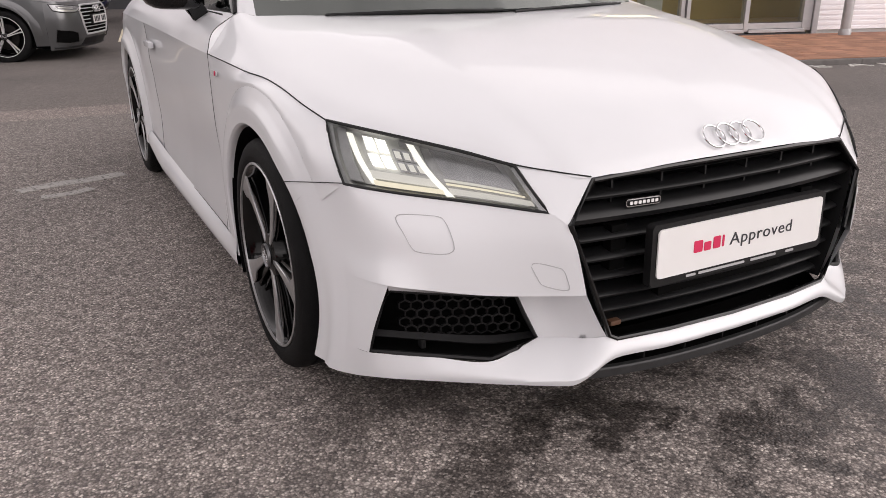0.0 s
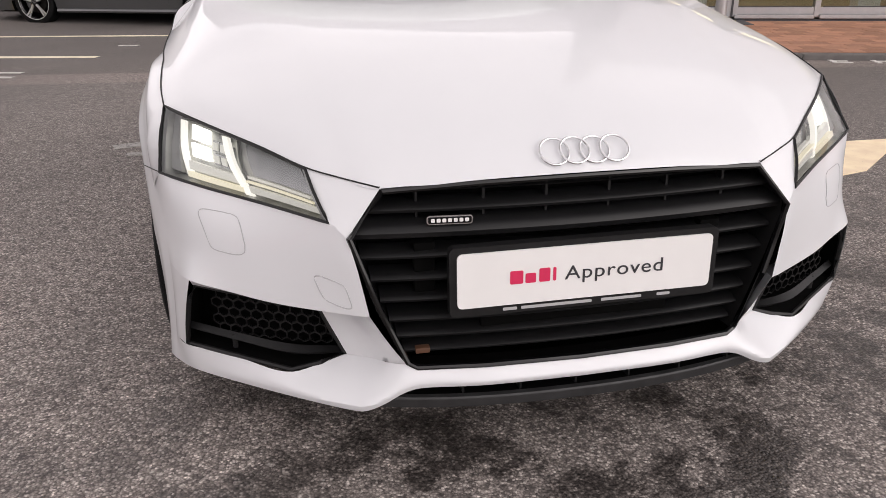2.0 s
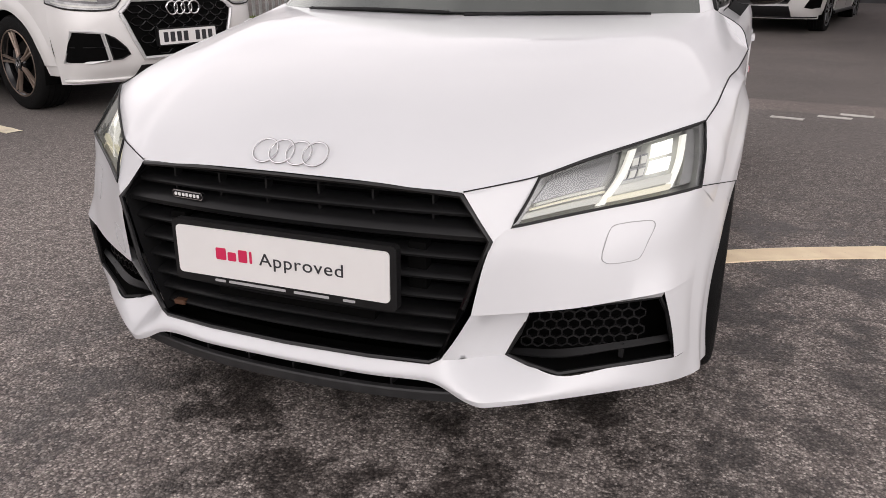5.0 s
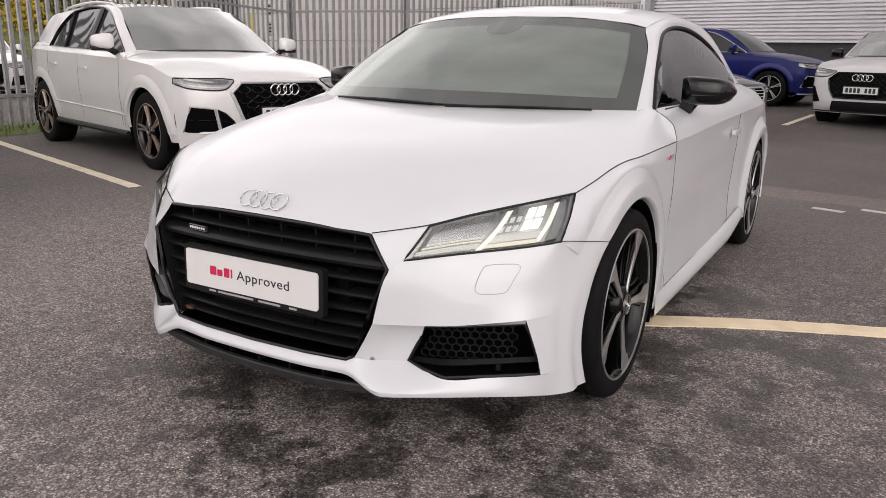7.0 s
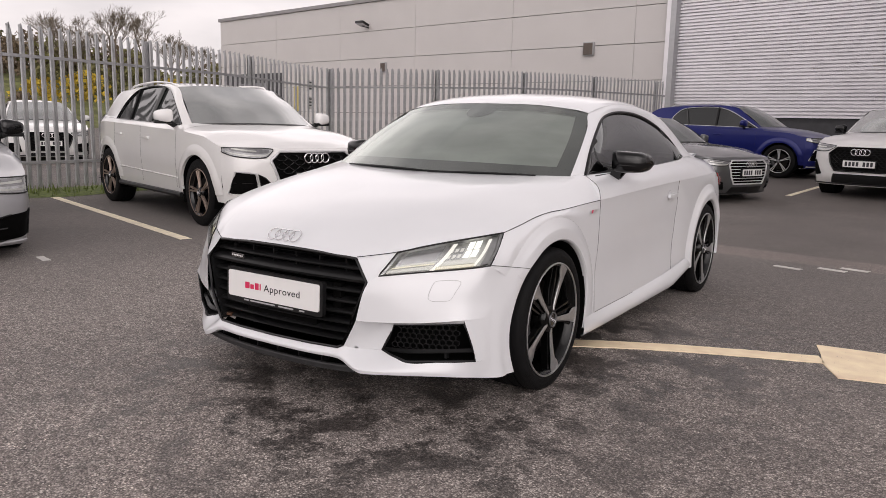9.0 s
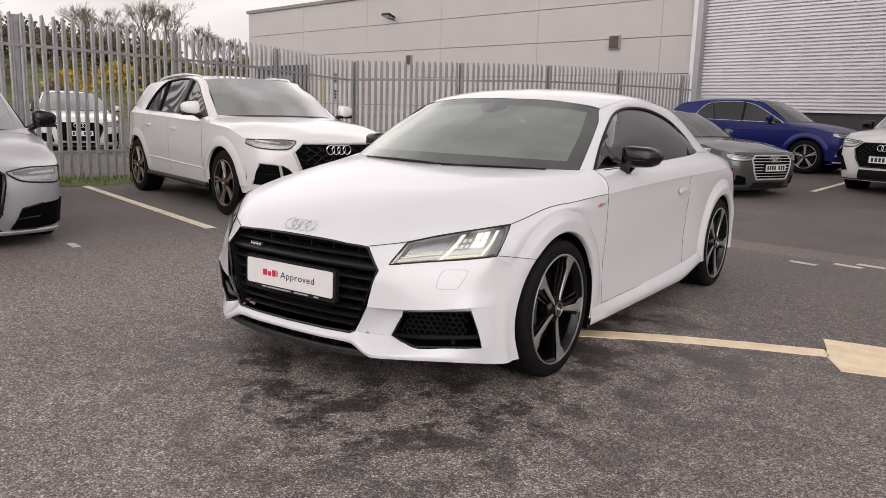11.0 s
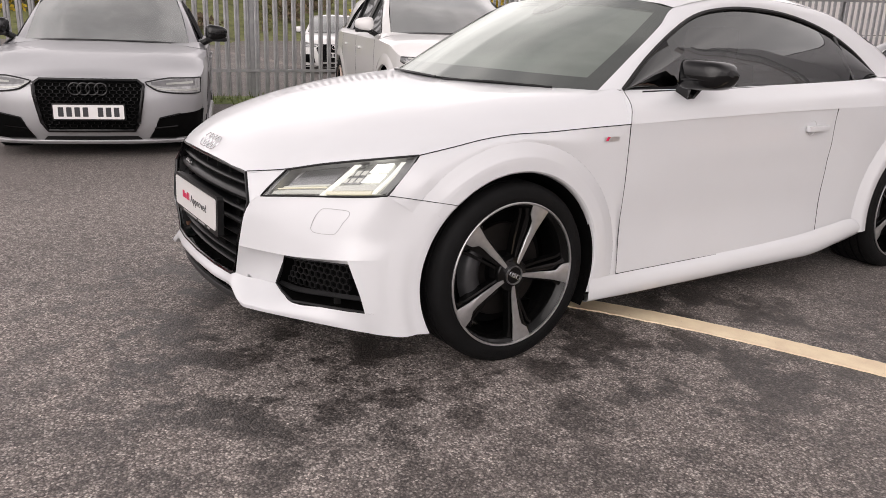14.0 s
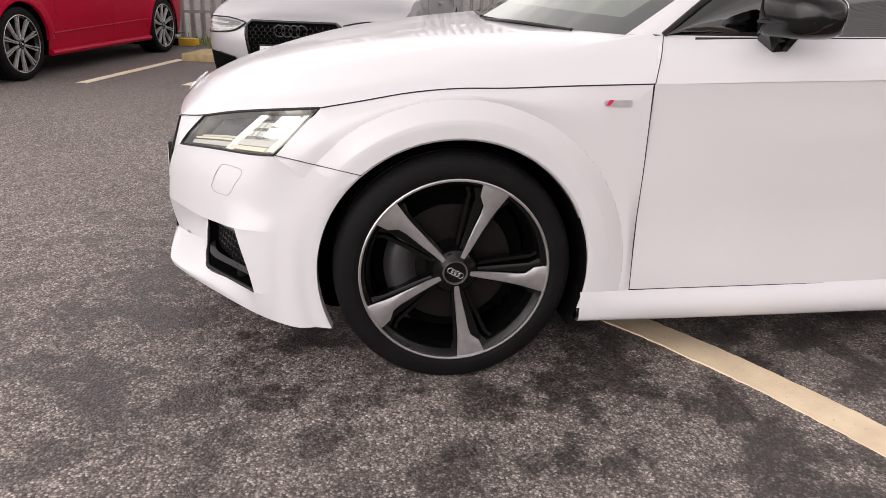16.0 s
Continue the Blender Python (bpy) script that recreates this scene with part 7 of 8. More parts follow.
# ---- fence, buildings, bank and trees ----
def fence():
    root = thing("palisade_fence", Matrix.Identity(4), "galvanised steel palisade fence with pointed pales", "fence")
    path = np.array([(-10.0, -8.0, 0), (-9.45, -2.0, 0), (-8.95, 3.6, 0), (-9.3, 7.5, 0), (-9.9, 11.0, 0), (-9.4, 12.3, 0), (-8.56, 13.63, 0), (-7.36, 16.11, 0), (-6.41, 18.69, 0), (-5.45, 21.2, 0), (-5.25, 21.9, 0)])
    p = cr(path, 900)
    d = np.r_[0, np.cumsum(np.linalg.norm(np.diff(p, axis=0), axis=1))]
    total = d[-1]

    def at(s):
        q = np.array([np.interp(s, d, p[:, k]) for k in range(2)])
        e = np.array([np.interp(min(total, s + 0.05), d, p[:, k]) for k in range(2)]) - np.array([np.interp(max(0, s - 0.05), d, p[:, k]) for k in range(2)])
        return q, math.atan2(e[1], e[0])

    h = 2.40
    # one pale: a W-shaped strip with a split point
    xs = [(-0.040, 0.0), (-0.024, 0.014), (-0.007, 0.014), (0.0, 0.004), (0.007, 0.014), (0.024, 0.014), (0.040, 0.0)]
    verts = [(x, y, 0.05) for x, y in xs] + [(x, y, h - 0.14) for x, y in xs] + [(x * 0.8, y - 0.01, h - 0.07) for x, y in xs] + [(x * 0.15 + (0.02 if x > 0.01 else -0.02 if x < -0.01 else 0), y - 0.03 * (abs(x) > 0.01), h - (0.02 if abs(x) > 0.01 else 0)) for x, y in xs]
    faces = [(r * 7 + k, r * 7 + k + 1, r * 7 + 8 + k, r * 7 + 7 + k) for r in range(3) for k in range(6)]
    me = bpy.data.meshes.new("pale")
    me.from_pydata(verts, [], faces)
    me.materials.append(galvanised)
    for k in range(int(total / 0.152)):
        q, a = at(0.05 + k * 0.152)
        o = new("pale", me)
        o.parent = root
        o.matrix_local = Matrix.Translation((*q, rise(*q))) @ Matrix.Rotation(a + math.pi + random.uniform(-0.03, 0.03), 4, "Z") @ Matrix.Rotation(random.uniform(-0.006, 0.006), 4, "Y")
    for z in (0.42, 1.95):
        pts = []
        for s in np.linspace(0, total, 60):
            q, a = at(s)
            pts.append((q[0] + 0.02 * math.sin(a) * -1 * -1, q[1] - 0.02 * math.cos(a), rise(*q) + z))
        a_, b_ = np.array(pts), np.array(pts)
        off = np.array([(math.sin(at(s)[1]) * -0.045, math.cos(at(s)[1]) * 0.045, 0) for s in np.linspace(0, total, 60)])
        skin("rail", [np.stack([a_ + (0, 0, -0.022), a_ + (0, 0, 0.022), a_ + off + (0, 0, 0.022)])], galvanised, root, mirror=False, thick=0.005)
    s = 0.4
    while s < total:
        q, a = at(s)
        bm = slab_bm((-0.05, 0.02, 0), (0.05, 0.03, h + 0.02))
        slab_bm((-0.05, 0.10, 0), (0.05, 0.11, h + 0.02), 0, bm)
        slab_bm((-0.005, 0.03, 0), (0.005, 0.10, h + 0.02), 0, bm)
        post = part("post", bm, galvanised, root, smooth=False)
        post.matrix_local = Matrix.Translation((*q, rise(*q) - 0.05)) @ Matrix.Rotation(a, 4, "Z")
        s += 2.75


def fence_notice(x, y, z, turn, w, h, material, label):
    n = thing("fence_notice", Matrix.Translation((x, y, z)) @ Matrix.Rotation(radians(turn), 4, "Z"), label, "sign", "fence notices")
    part("plate", slab_bm((-w / 2, -0.006, -h / 2), (w / 2, 0.006, h / 2), 0.004), material, n, smooth=False)
    for k in range(3):
        part("bar", slab_bm((-w / 2 + 0.03, -0.009, h / 2 - 0.06 - 0.07 * k), (w / 2 - 0.03 - 0.05 * (k % 2), -0.006, h / 2 - 0.03 - 0.07 * k)), ink_dark, n, smooth=False)


def box_thing(name, lo, hi, m, material, parent=None, label="", bevel=0.0):
    bm = slab_bm(lo, hi, bevel)
    o = part(name, bm, material, parent, label, smooth=False)
    o.matrix_local = m
    return o


def profiled(name, width, z0, z1, pitch, depth, m, material, parent, label=""):
    """A sheet with level ribs."""
    n = int((z1 - z0) / pitch)
    prof = []
    for k in range(n):
        z = z0 + k * pitch
        prof += [(-depth, z), (-depth, z + pitch * 0.57), (0, z + pitch * 0.61), (0, z + pitch * 0.97)]
    prof.append((0, z0 + n * pitch))
    verts = [(x, y, z) for x in (0, width) for y, z in prof]
    k = len(prof)
    o = ob_mesh(name, verts, [(i, i + 1, k + i + 1, k + i) for i in range(k - 1)], material, parent, label, smooth=False)
    o.matrix_local = m
    return o


def warehouse():
    """A panelled hall behind the fence and the ribbed front of its wing."""
    root = thing("warehouse", Matrix.Identity(4), "pale grey panelled warehouse with a ribbed metal wing", "building")
    run = Matrix.Translation((-5.37, 22.56, 0)) @ Matrix.Rotation(radians(169.5), 4, "Z")      # x runs away along the wall, inside is negative y
    zs = [0.0, 0.27, 1.46, 2.65, 3.84, 5.03, 6.28]
    joints = [0.0, 1.30, 6.45, 11.65, 16.6, 21.8, 27.2]
    for a, b in zip(joints[:-1], joints[1:]):
        for k in range(len(zs) - 1):
            box_thing("panel", (a + 0.006, -0.12, zs[k] + 0.010), (b - 0.006, 0.0, zs[k + 1] - 0.010), run, cladding_grey, root, bevel=0.006)
    box_thing("wall", (0, -14, 0), (27.2, -0.10, 6.25), run, shader("panel_joint", (0.16, 0.155, 0.15), 0.8), root)
    box_thing("parapet", (-0.1, -14.1, 6.28), (27.3, 0.08, 6.44), run, shader("roof_edge_grey", (0.30, 0.29, 0.29), 0.5, 0.2, 0, 0.08, 2), root, "grey roof edge trim")

    def fitting(px, z, w, h, d, mat_, name, lab):
        f = thing(name, run @ Matrix.Translation((px, 0, z)), lab, name.replace("_", " "), "wall vents")
        part("frame", slab_bm((-w / 2, 0, -h / 2), (w / 2, d, h / 2), 0.012), aluminium, f, "pale metal frame")
        part("housing", slab_bm((-w / 2 + 0.03, 0.01, -h / 2 + 0.03), (w / 2 - 0.03, d + 0.012, h / 2 - 0.03), 0.004), mat_, f)
        for k in range(6):
            zz = -h / 2 + 0.03 + (h - 0.06) * (k + 0.5) / 6
            part("louvre", slab_bm((-w / 2 + 0.03, d + 0.01, zz - 0.016), (w / 2 - 0.03, d + 0.03, zz + 0.006)), mat_, f, smooth=False)

    brown = shader("weathered_vent", (0.17, 0.14, 0.12), 0.6, 0.2, 0, 0.2, 20)
    fitting(3.02, 3.74, 0.42, 0.46, 0.10, brown, "wall_vent", "weathered square vent on the panelled wall")
    fitting(13.57, 3.43, 0.34, 0.42, 0.10, brown, "wall_vent", "small grey-brown vent on the panelled wall")
    lamp = thing("wall_lamp", run @ Matrix.Translation((14.64, 0, 5.18)), "black floodlight on a short wall arm", "lamp")
    tube("arm", [(0, 0, 0), (0, 0.35, 0.04)], 0.03, gloss_black, lamp)
    bm = slab_bm((-0.26, 0.2, -0.05), (0.26, 0.62, 0.05), 0.02)
    bmesh.ops.transform(bm, matrix=Matrix.Rotation(radians(20), 4, "X"), verts=bm.verts)
    part("head", bm, gloss_black, lamp)
    bm = slab_bm((-0.22, 0.24, -0.062), (0.22, 0.58, -0.052), 0.0)
    bmesh.ops.transform(bm, matrix=Matrix.Rotation(radians(20), 4, "X"), verts=bm.verts)
    part("lens", bm, lamp_grey, lamp)
    # dark loading doorway and yellow notices
    box_thing("doorway", (21.2, -0.10, 0.0), (26.6, 0.02, 3.4), run, plinth_dark, root, "dark loading doorway")
    box_thing("door_leaf", (22.8, 0.0, 0.0), (25.4, 0.04, 2.9), run, shader("grey_door", (0.22, 0.22, 0.23), 0.6, 0, 0, 0.1, 2), root, "grey loading door")
    box_thing("notice", (19.9, 0.0, 1.5), (20.3, 0.03, 2.7), run, shader("yellow_notice", (0.55, 0.45, 0.16), 0.6), root, "yellow notice")
    box_thing("notice", (20.6, 0.0, 1.5), (20.9, 0.03, 2.7), run, shader("pale_notice", (0.5, 0.5, 0.48), 0.6), root, "pale notice")
    # corner post and the ribbed wing
    box_thing("corner_trim", (-0.20, -0.2, 0), (-0.02, 0.16, 10.2), run, aluminium, root, "grey metal corner trim")
    box_thing("downpipe", (-0.02, 0.0, 0), (0.13, 0.15, 6.3), run, clad_white, root, "pale square downpipe", 0.02)
    w = Matrix.Translation((-5.20, 22.75, 0)) @ Matrix.Rotation(radians(-13), 4, "Z")
    profiled("ribbed_wall", 30, 1.50, 10.2, 0.100, 0.095, w, clad_white, root, "white ribbed metal sheet wall")
    box_thing("plinth", (0, 0.0, -0.1), (30, 0.3, 1.49), w, plinth_dark, root, "dark grey plinth")
    box_thing("ribbed_wing", (0, 0.05, 0), (30, 9, 10.2), w, plinth_dark, root)


def showroom():
    root = thing("showroom", Matrix.Identity(4), "glazed showroom front with aluminium frames and ribbed cladding", "building")
    F = Matrix.Translation((3.48, 5.55, 0)) @ Matrix.Rotation(radians(-18), 4, "Z")      # the paving's front corner; x along the front
    g = F @ Matrix.Translation((-0.13, 3.10, 0.11))
    stops = [0.0, 0.98, 2.05, 3.12, 4.11, 5.11]
    wide, high = stops[-1], 2.9
    for k, x in enumerate(stops):
        w = 0.075 if k in (0, 1, 3, 5) else 0.035
        box_thing("mullion", (x - w, -0.06, 0.0), (x + w, 0.06, high), g, aluminium, root, "aluminium mullion", 0.006)
        if k in (1, 3):
            box_thing("mullion_cap", (x - 0.012, -0.075, 0.0), (x + 0.012, -0.058, high), g, plinth_dark, root)
    for a, b in zip(stops[:-1], stops[1:]):
        for z, h, d in ((-0.02, 0.05, 0.09), (0.035, 0.085, 0.05), (high - 0.05, 0.055, 0.05)):
            box_thing("transom", (a + 0.035, -d, z), (b - 0.035, d, z + h), g, aluminium, root, "aluminium glazing bar", 0.006)
        box_thing("gasket", (a + 0.07, -0.052, 0.118), (b - 0.07, -0.03, 0.132), g, plinth_dark, root)
        p = box_thing("pane", (a + 0.03, -0.008, 0.10), (b - 0.03, 0.008, high - 0.05), g, pane_glass, root, "clear glass pane")
        p.visible_shadow = False
    # left return of the glazing
    for k in range(3):
        p = box_thing("pane", (-0.012, 0.06 + 1.5 * k, 0.10), (0.012, 1.5 + 1.5 * k, high - 0.05), g, pane_glass, root, "clear glass pane")
        p.visible_shadow = False
        box_thing("mullion", (-0.05, 1.5 * (k + 1), 0), (0.05, 1.5 * (k + 1) + 0.06, high), g, aluminium, root)
        box_thing("transom", (-0.05, 0.06 + 1.5 * k, 0.03), (0.05, 1.5 + 1.5 * k, 0.115), g, aluminium, root, "aluminium glazing bar", 0.006)
    box_thing("sill_block", (-0.08, -0.07, -0.18), (wide, 0.10, -0.03), g, plinth_dark, root, "dark base course")
    box_thing("sill_block", (-0.10, 0.10, -0.18), (0.08, 4.6, 0.02), g, plinth_dark, root, "dark base course")
    box_thing("floor", (0.1, 0.1, -0.2), (14, 9, 0.02), g, shader("showroom_floor", (0.45, 0.40, 0.33), 0.3, 0, 0.3, 0.05, 2), root)
    box_thing("inner_wall", (0.2, 2.6, 0.0), (14, 2.8, high), g, warm_wall, root, "warm yellow inner wall")
    box_thing("inner_ceiling", (0.1, 0.1, high), (14, 9, high + 0.2), g, cladding_grey, root)
    for k in range(3):
        box_thing("ceiling_light", (0.8 + 1.7 * k, 1.0, high - 0.05), (1.9 + 1.7 * k, 1.6, high - 0.01), g, glow("showroom_lamp", (1.0, 0.80, 0.48), 2.5), root, "lit warm ceiling panel")
    # white display plinths inside, seen through the glass
    for x in (0.55, 2.9):
        box_thing("display_plinth", (x, 0.9, 0.02), (x + 0.3, 1.2, 1.0), g, plate_white, root, "white display plinth", 0.01)
    # ribbed cladding to the side and above
    box_thing("wall_backing", (wide + 0.12, 0.02, -0.2), (16, 0.3, 7.0), g, cladding_grey, root)
    profiled("ribbed_wall", 10, 0.0, high, 0.075, 0.025, g @ Matrix.Translation((wide + 0.16, -0.0, 0)), clad_white, root, "ribbed metal cladding")
    box_thing("upper_backing", (-0.1, 0.03, high), (wide + 0.12, 0.3, 7.0), g, cladding_grey, root)
    profiled("ribbed_wall", 16, high + 0.05, 7.0, 0.10, 0.03, g @ Matrix.Translation((-0.1, 0.0, 0)), clad_white, root, "ribbed metal cladding")
    box_thing("downpipe", (wide + 0.08, -0.09, -0.1), (wide + 0.17, -0.01, 7.0), g, aluminium, root, "square grey downpipe", 0.01)
    # long ribbed side wall behind the glazed corner
    side = g @ Matrix.Translation((0.0, 24.0, 0)) @ Matrix.Rotation(radians(-90), 4, "Z")
    box_thing("side_backing", (0.06, 0.1, high), (0.3, 24, 8.5), g, cladding_grey, root)
    box_thing("side_backing", (0.06, 4.62, -0.2), (0.3, 24, high), g, cladding_grey, root)
    profiled("ribbed_wall", 24, high + 0.05, 8.5, 0.16, 0.045, side, clad_white, root, "ribbed metal cladding")
    profiled("ribbed_wall", 19.3, 0.2, high, 0.16, 0.045, side, clad_white, root, "ribbed metal cladding")
    # brick-red forecourt with its kerb
    paving = tagged(new("pavement"), "red block paving strip before the showroom", "pavement", kind="structure")
    cols, rows_ = 44, 15
    bricks = bpy.data.meshes.new("paver")
    bm = slab_bm((-0.0985, -0.098, -0.03), (0.0985, 0.098, 0.0), 0.004)
    bm.to_mesh(bricks)
    bm.free()
    bricks.materials.append(paving_vary)
    for i in range(20):
        for j in range(rows_):
            q = F @ Vector((0.10 + 0.2 * i + (0.1 if j % 2 else 0), 0.10 + 0.2 * j, 0.062 + random.uniform(-0.0015, 0.0015)))
            o = new("paver", bricks)
            o.parent = paving
            o.matrix_local = Matrix.Translation(q) @ Matrix.Rotation(radians(-18), 4, "Z")
    rest = []
    for i in range(20, 60):
        for j in range(rows_):
            c = np.array((0.10 + 0.2 * i + (0.1 if j % 2 else 0), 0.10 + 0.2 * j))
            for sx, sy in ((-1, -1), (1, -1), (1, 1), (-1, 1)):
                rest.append(F @ Vector((c[0] + sx * 0.0975, c[1] + sy * 0.0975, 0.062)))
    joined = ob_mesh("paver_field", rest, [(4 * k, 4 * k + 1, 4 * k + 2, 4 * k + 3) for k in range(len(rest) // 4)], paving_far, paving, smooth=False)
    tagged(joined, "red block pavers further along", kind="stuff")
    box_thing("bedding", (-0.02, 0.0, -0.1), (12.2, 3.04, 0.056), F, paving_red, paving)
    for i in range(14):
        box_thing("kerb_stone", (-0.12 + 0.915 * i, -0.135, -0.1), (-0.125 + 0.915 * (i + 1), -0.004, 0.056), F, concrete, paving, "grey kerb stone", 0.014)
    for i in range(3):
        box_thing("kerb_stone", (-0.135, 0.0 + 0.8 * i, -0.1), (-0.022, 0.795 + 0.8 * i, 0.056), F, concrete, paving, "grey kerb stone", 0.014)
    box_thing("edging", (-0.30, 2.45, -0.05), (1.0, 3.02, 0.070), F, plinth_dark, paving, "dark base strip before the glazing")
    # round columns
    for x, y in ((0.55, 2.33), (5.35, 2.64)):
        q = F @ Vector((x, y, 0.06))
        col = thing("steel_column", Matrix.Translation(q), "slim round grey steel column on the paving", "column", "columns")
        lathe("shaft", [(0.07, 0.0), (0.07, 4.2)], aluminium, col, axis="z", n=24)
        lathe("base_plate", [(0.0, 0.085), (0.085, 0.085), (0.09, 0.05), (0.09, 0.0)], aluminium, col, axis="z", n=24)


paving_vary = shader("red_block_paver", (0.37, 0.185, 0.118), 0.8, 0, 0, 0.15, 12, 0.3, 120)
info = paving_vary.node_tree.nodes.new("ShaderNodeObjectInfo")
hsv = paving_vary.node_tree.nodes.new("ShaderNodeHueSaturation")
rng = paving_vary.node_tree.nodes.new("ShaderNodeMapRange")
rng.inputs["To Min"].default_value, rng.inputs["To Max"].default_value = 0.75, 1.25
bs = paving_vary.node_tree.nodes["Principled BSDF"]
src = bs.inputs["Base Color"].links[0].from_socket
paving_vary.node_tree.links.new(info.outputs["Random"], rng.inputs[0])
paving_vary.node_tree.links.new(rng.outputs[0], hsv.inputs["Value"])
paving_vary.node_tree.links.new(src, hsv.inputs["Color"])
paving_vary.node_tree.links.new(hsv.outputs[0], bs.inputs["Base Color"])


paving_far = shader("red_block_paver_far", (0.37, 0.185, 0.118), 0.8, 0, 0, 0.15, 12, 0.3, 120)
geo = paving_far.node_tree.nodes.new("ShaderNodeNewGeometry")
hsv2 = paving_far.node_tree.nodes.new("ShaderNodeHueSaturation")
rng2 = paving_far.node_tree.nodes.new("ShaderNodeMapRange")
rng2.inputs["To Min"].default_value, rng2.inputs["To Max"].default_value = 0.75, 1.25
bs2 = paving_far.node_tree.nodes["Principled BSDF"]
src2 = bs2.inputs["Base Color"].links[0].from_socket
paving_far.node_tree.links.new(geo.outputs["Random Per Island"], rng2.inputs[0])
paving_far.node_tree.links.new(rng2.outputs[0], hsv2.inputs["Value"])
paving_far.node_tree.links.new(src2, hsv2.inputs["Color"])
paving_far.node_tree.links.new(hsv2.outputs[0], bs2.inputs["Base Color"])


def lamp_post():
    q = (3.19, 7.03)
    p = thing("lamp_post", Matrix.Translation((*q, rise(*q))), "plain pale grey steel post in the yard", "post")
    lathe("shaft", [(0.050, 0.0), (0.050, 1.2), (0.045, 1.3), (0.045, 5.5), (0.0, 5.52)], galvanised, p, axis="z", n=20)
    lathe("foot", [(0.0, 0.012), (0.075, 0.012), (0.075, 0.0)], concrete, p, axis="z", n=20)


def kerb_stub():
    k = thing("kerb_end", Matrix.Translation((-7.0, -0.80, 0)) @ Matrix.Rotation(radians(74.8), 4, "Z"), "yellow painted low concrete kerb island", "kerb")
    part("stone", slab_bm((-0.30, -0.35, -0.05), (0.62, 0.30, 0.085), 0.03), kerb_yellow, k)
    for n_, (x, y) in enumerate(((-8.7, -1.75), (-8.55, 1.15), (-5.2, 11.75))):
        b = thing("wheel_stop", Matrix.Translation((x, y, 0)) @ Matrix.Rotation(radians(74.8), 4, "Z"), "yellow and black rubber wheel stop by the fence", "wheel stop")
        for q in range(4):
            part("segment", slab_bm((-0.5 + 0.25 * q, -0.075, 0), (-0.255 + 0.25 * q, 0.075, 0.10), 0.02), (shader("wheel_stop_yellow", (0.65, 0.40, 0.03), 0.6) if q % 2 else rubber), b)


def verge():
    """A strip of moss and rough grass along the fence's foot."""
    line = cr([(-9.6, -3.0, 0), (-9.1, 1.0, 0), (-8.75, 4.0, 0), (-9.0, 7.5, 0), (-9.55, 11.0, 0), (-8.6, 13.0, 0), (-7.6, 14.6, 0)], 90)
    verts, faces, tufts, blades = [], [], [], []
    for k, q in enumerate(line):
        w = 0.75 + 1.1 * max(0, min(1, (q[1] - 7.5) / 3.0)) + 0.22 * noise.noise((q[1] * 1.3, 0.2, 0))
        for u in (-0.4, 0.1, 0.5, 0.8, 1.0):
            x, y = q[0] + u * w, q[1] - 0.25 * u * w + 0.05 * noise.noise((q[1] * 5, u * 3, 1))
            verts.append((x, y, rise(x, y) + 0.018 - 0.022 * max(0, u - 0.4)))
    faces = [(k * 5 + i, k * 5 + i + 1, k * 5 + 6 + i, k * 5 + 5 + i) for k in range(89) for i in range(4)]
    g = tagged(ob_mesh("grass_verge", verts, faces, moss), "mossy verge along the foot of the fence", "ground", kind="structure")
    for k in range(1600):
        q = line[random.randrange(90)]
        u = abs(random.gauss(0, 0.35))
        x, y = q[0] + u + random.uniform(-0.2, 0.2), q[1] + random.uniform(-0.1, 0.1)
        h, a = random.uniform(0.04, 0.16), random.uniform(0, 6.28)
        o = len(tufts)
        tufts += [(x - 0.012 * math.cos(a), y - 0.012 * math.sin(a), rise(x, y)), (x + 0.012 * math.cos(a), y + 0.012 * math.sin(a), rise(x, y)), (x + random.gauss(0, 0.03), y + random.gauss(0, 0.03), rise(x, y) + h)]
        blades.append((o, o + 1, o + 2))
    tagged(ob_mesh("grass_tufts", tufts, blades, moss, g, smooth=False), "loose grass blades", kind="stuff")


verge()
fence()
fence_notice(-10.02, 11.0, 1.90, 100, 0.28, 0.22, plate_white, "small white notice with dark bars on the fence")
fence_notice(-10.02, 11.0, 1.50, 100, 0.22, 0.28, plate_white, "small white notice with dark bars on the fence")
warehouse()
showroom()
lamp_post()
kerb_stub()


# ---- planted bank beyond the fence ----
grass_mat = shader("rough_grass", (0.14, 0.15, 0.055), 0.95, 0, 0, 0.45, 1.5, 0.5, 20)
leaf_mats = [shader("leaf_brown", (0.150, 0.112, 0.072), 0.9, 0, 0, 0.4, 3), shader("leaf_olive", (0.155, 0.148, 0.058), 0.9, 0, 0, 0.4, 3), shader("gorse_yellow", (0.42, 0.30, 0.03), 0.9, 0, 0, 0.4, 3), shader("ivy_dark", (0.035, 0.05, 0.02), 0.9, 0, 0, 0.4, 3)]
bark = shader("grey_bark", (0.16, 0.13, 0.10), 0.9, 0, 0, 0.3, 6, 0.4, 40)


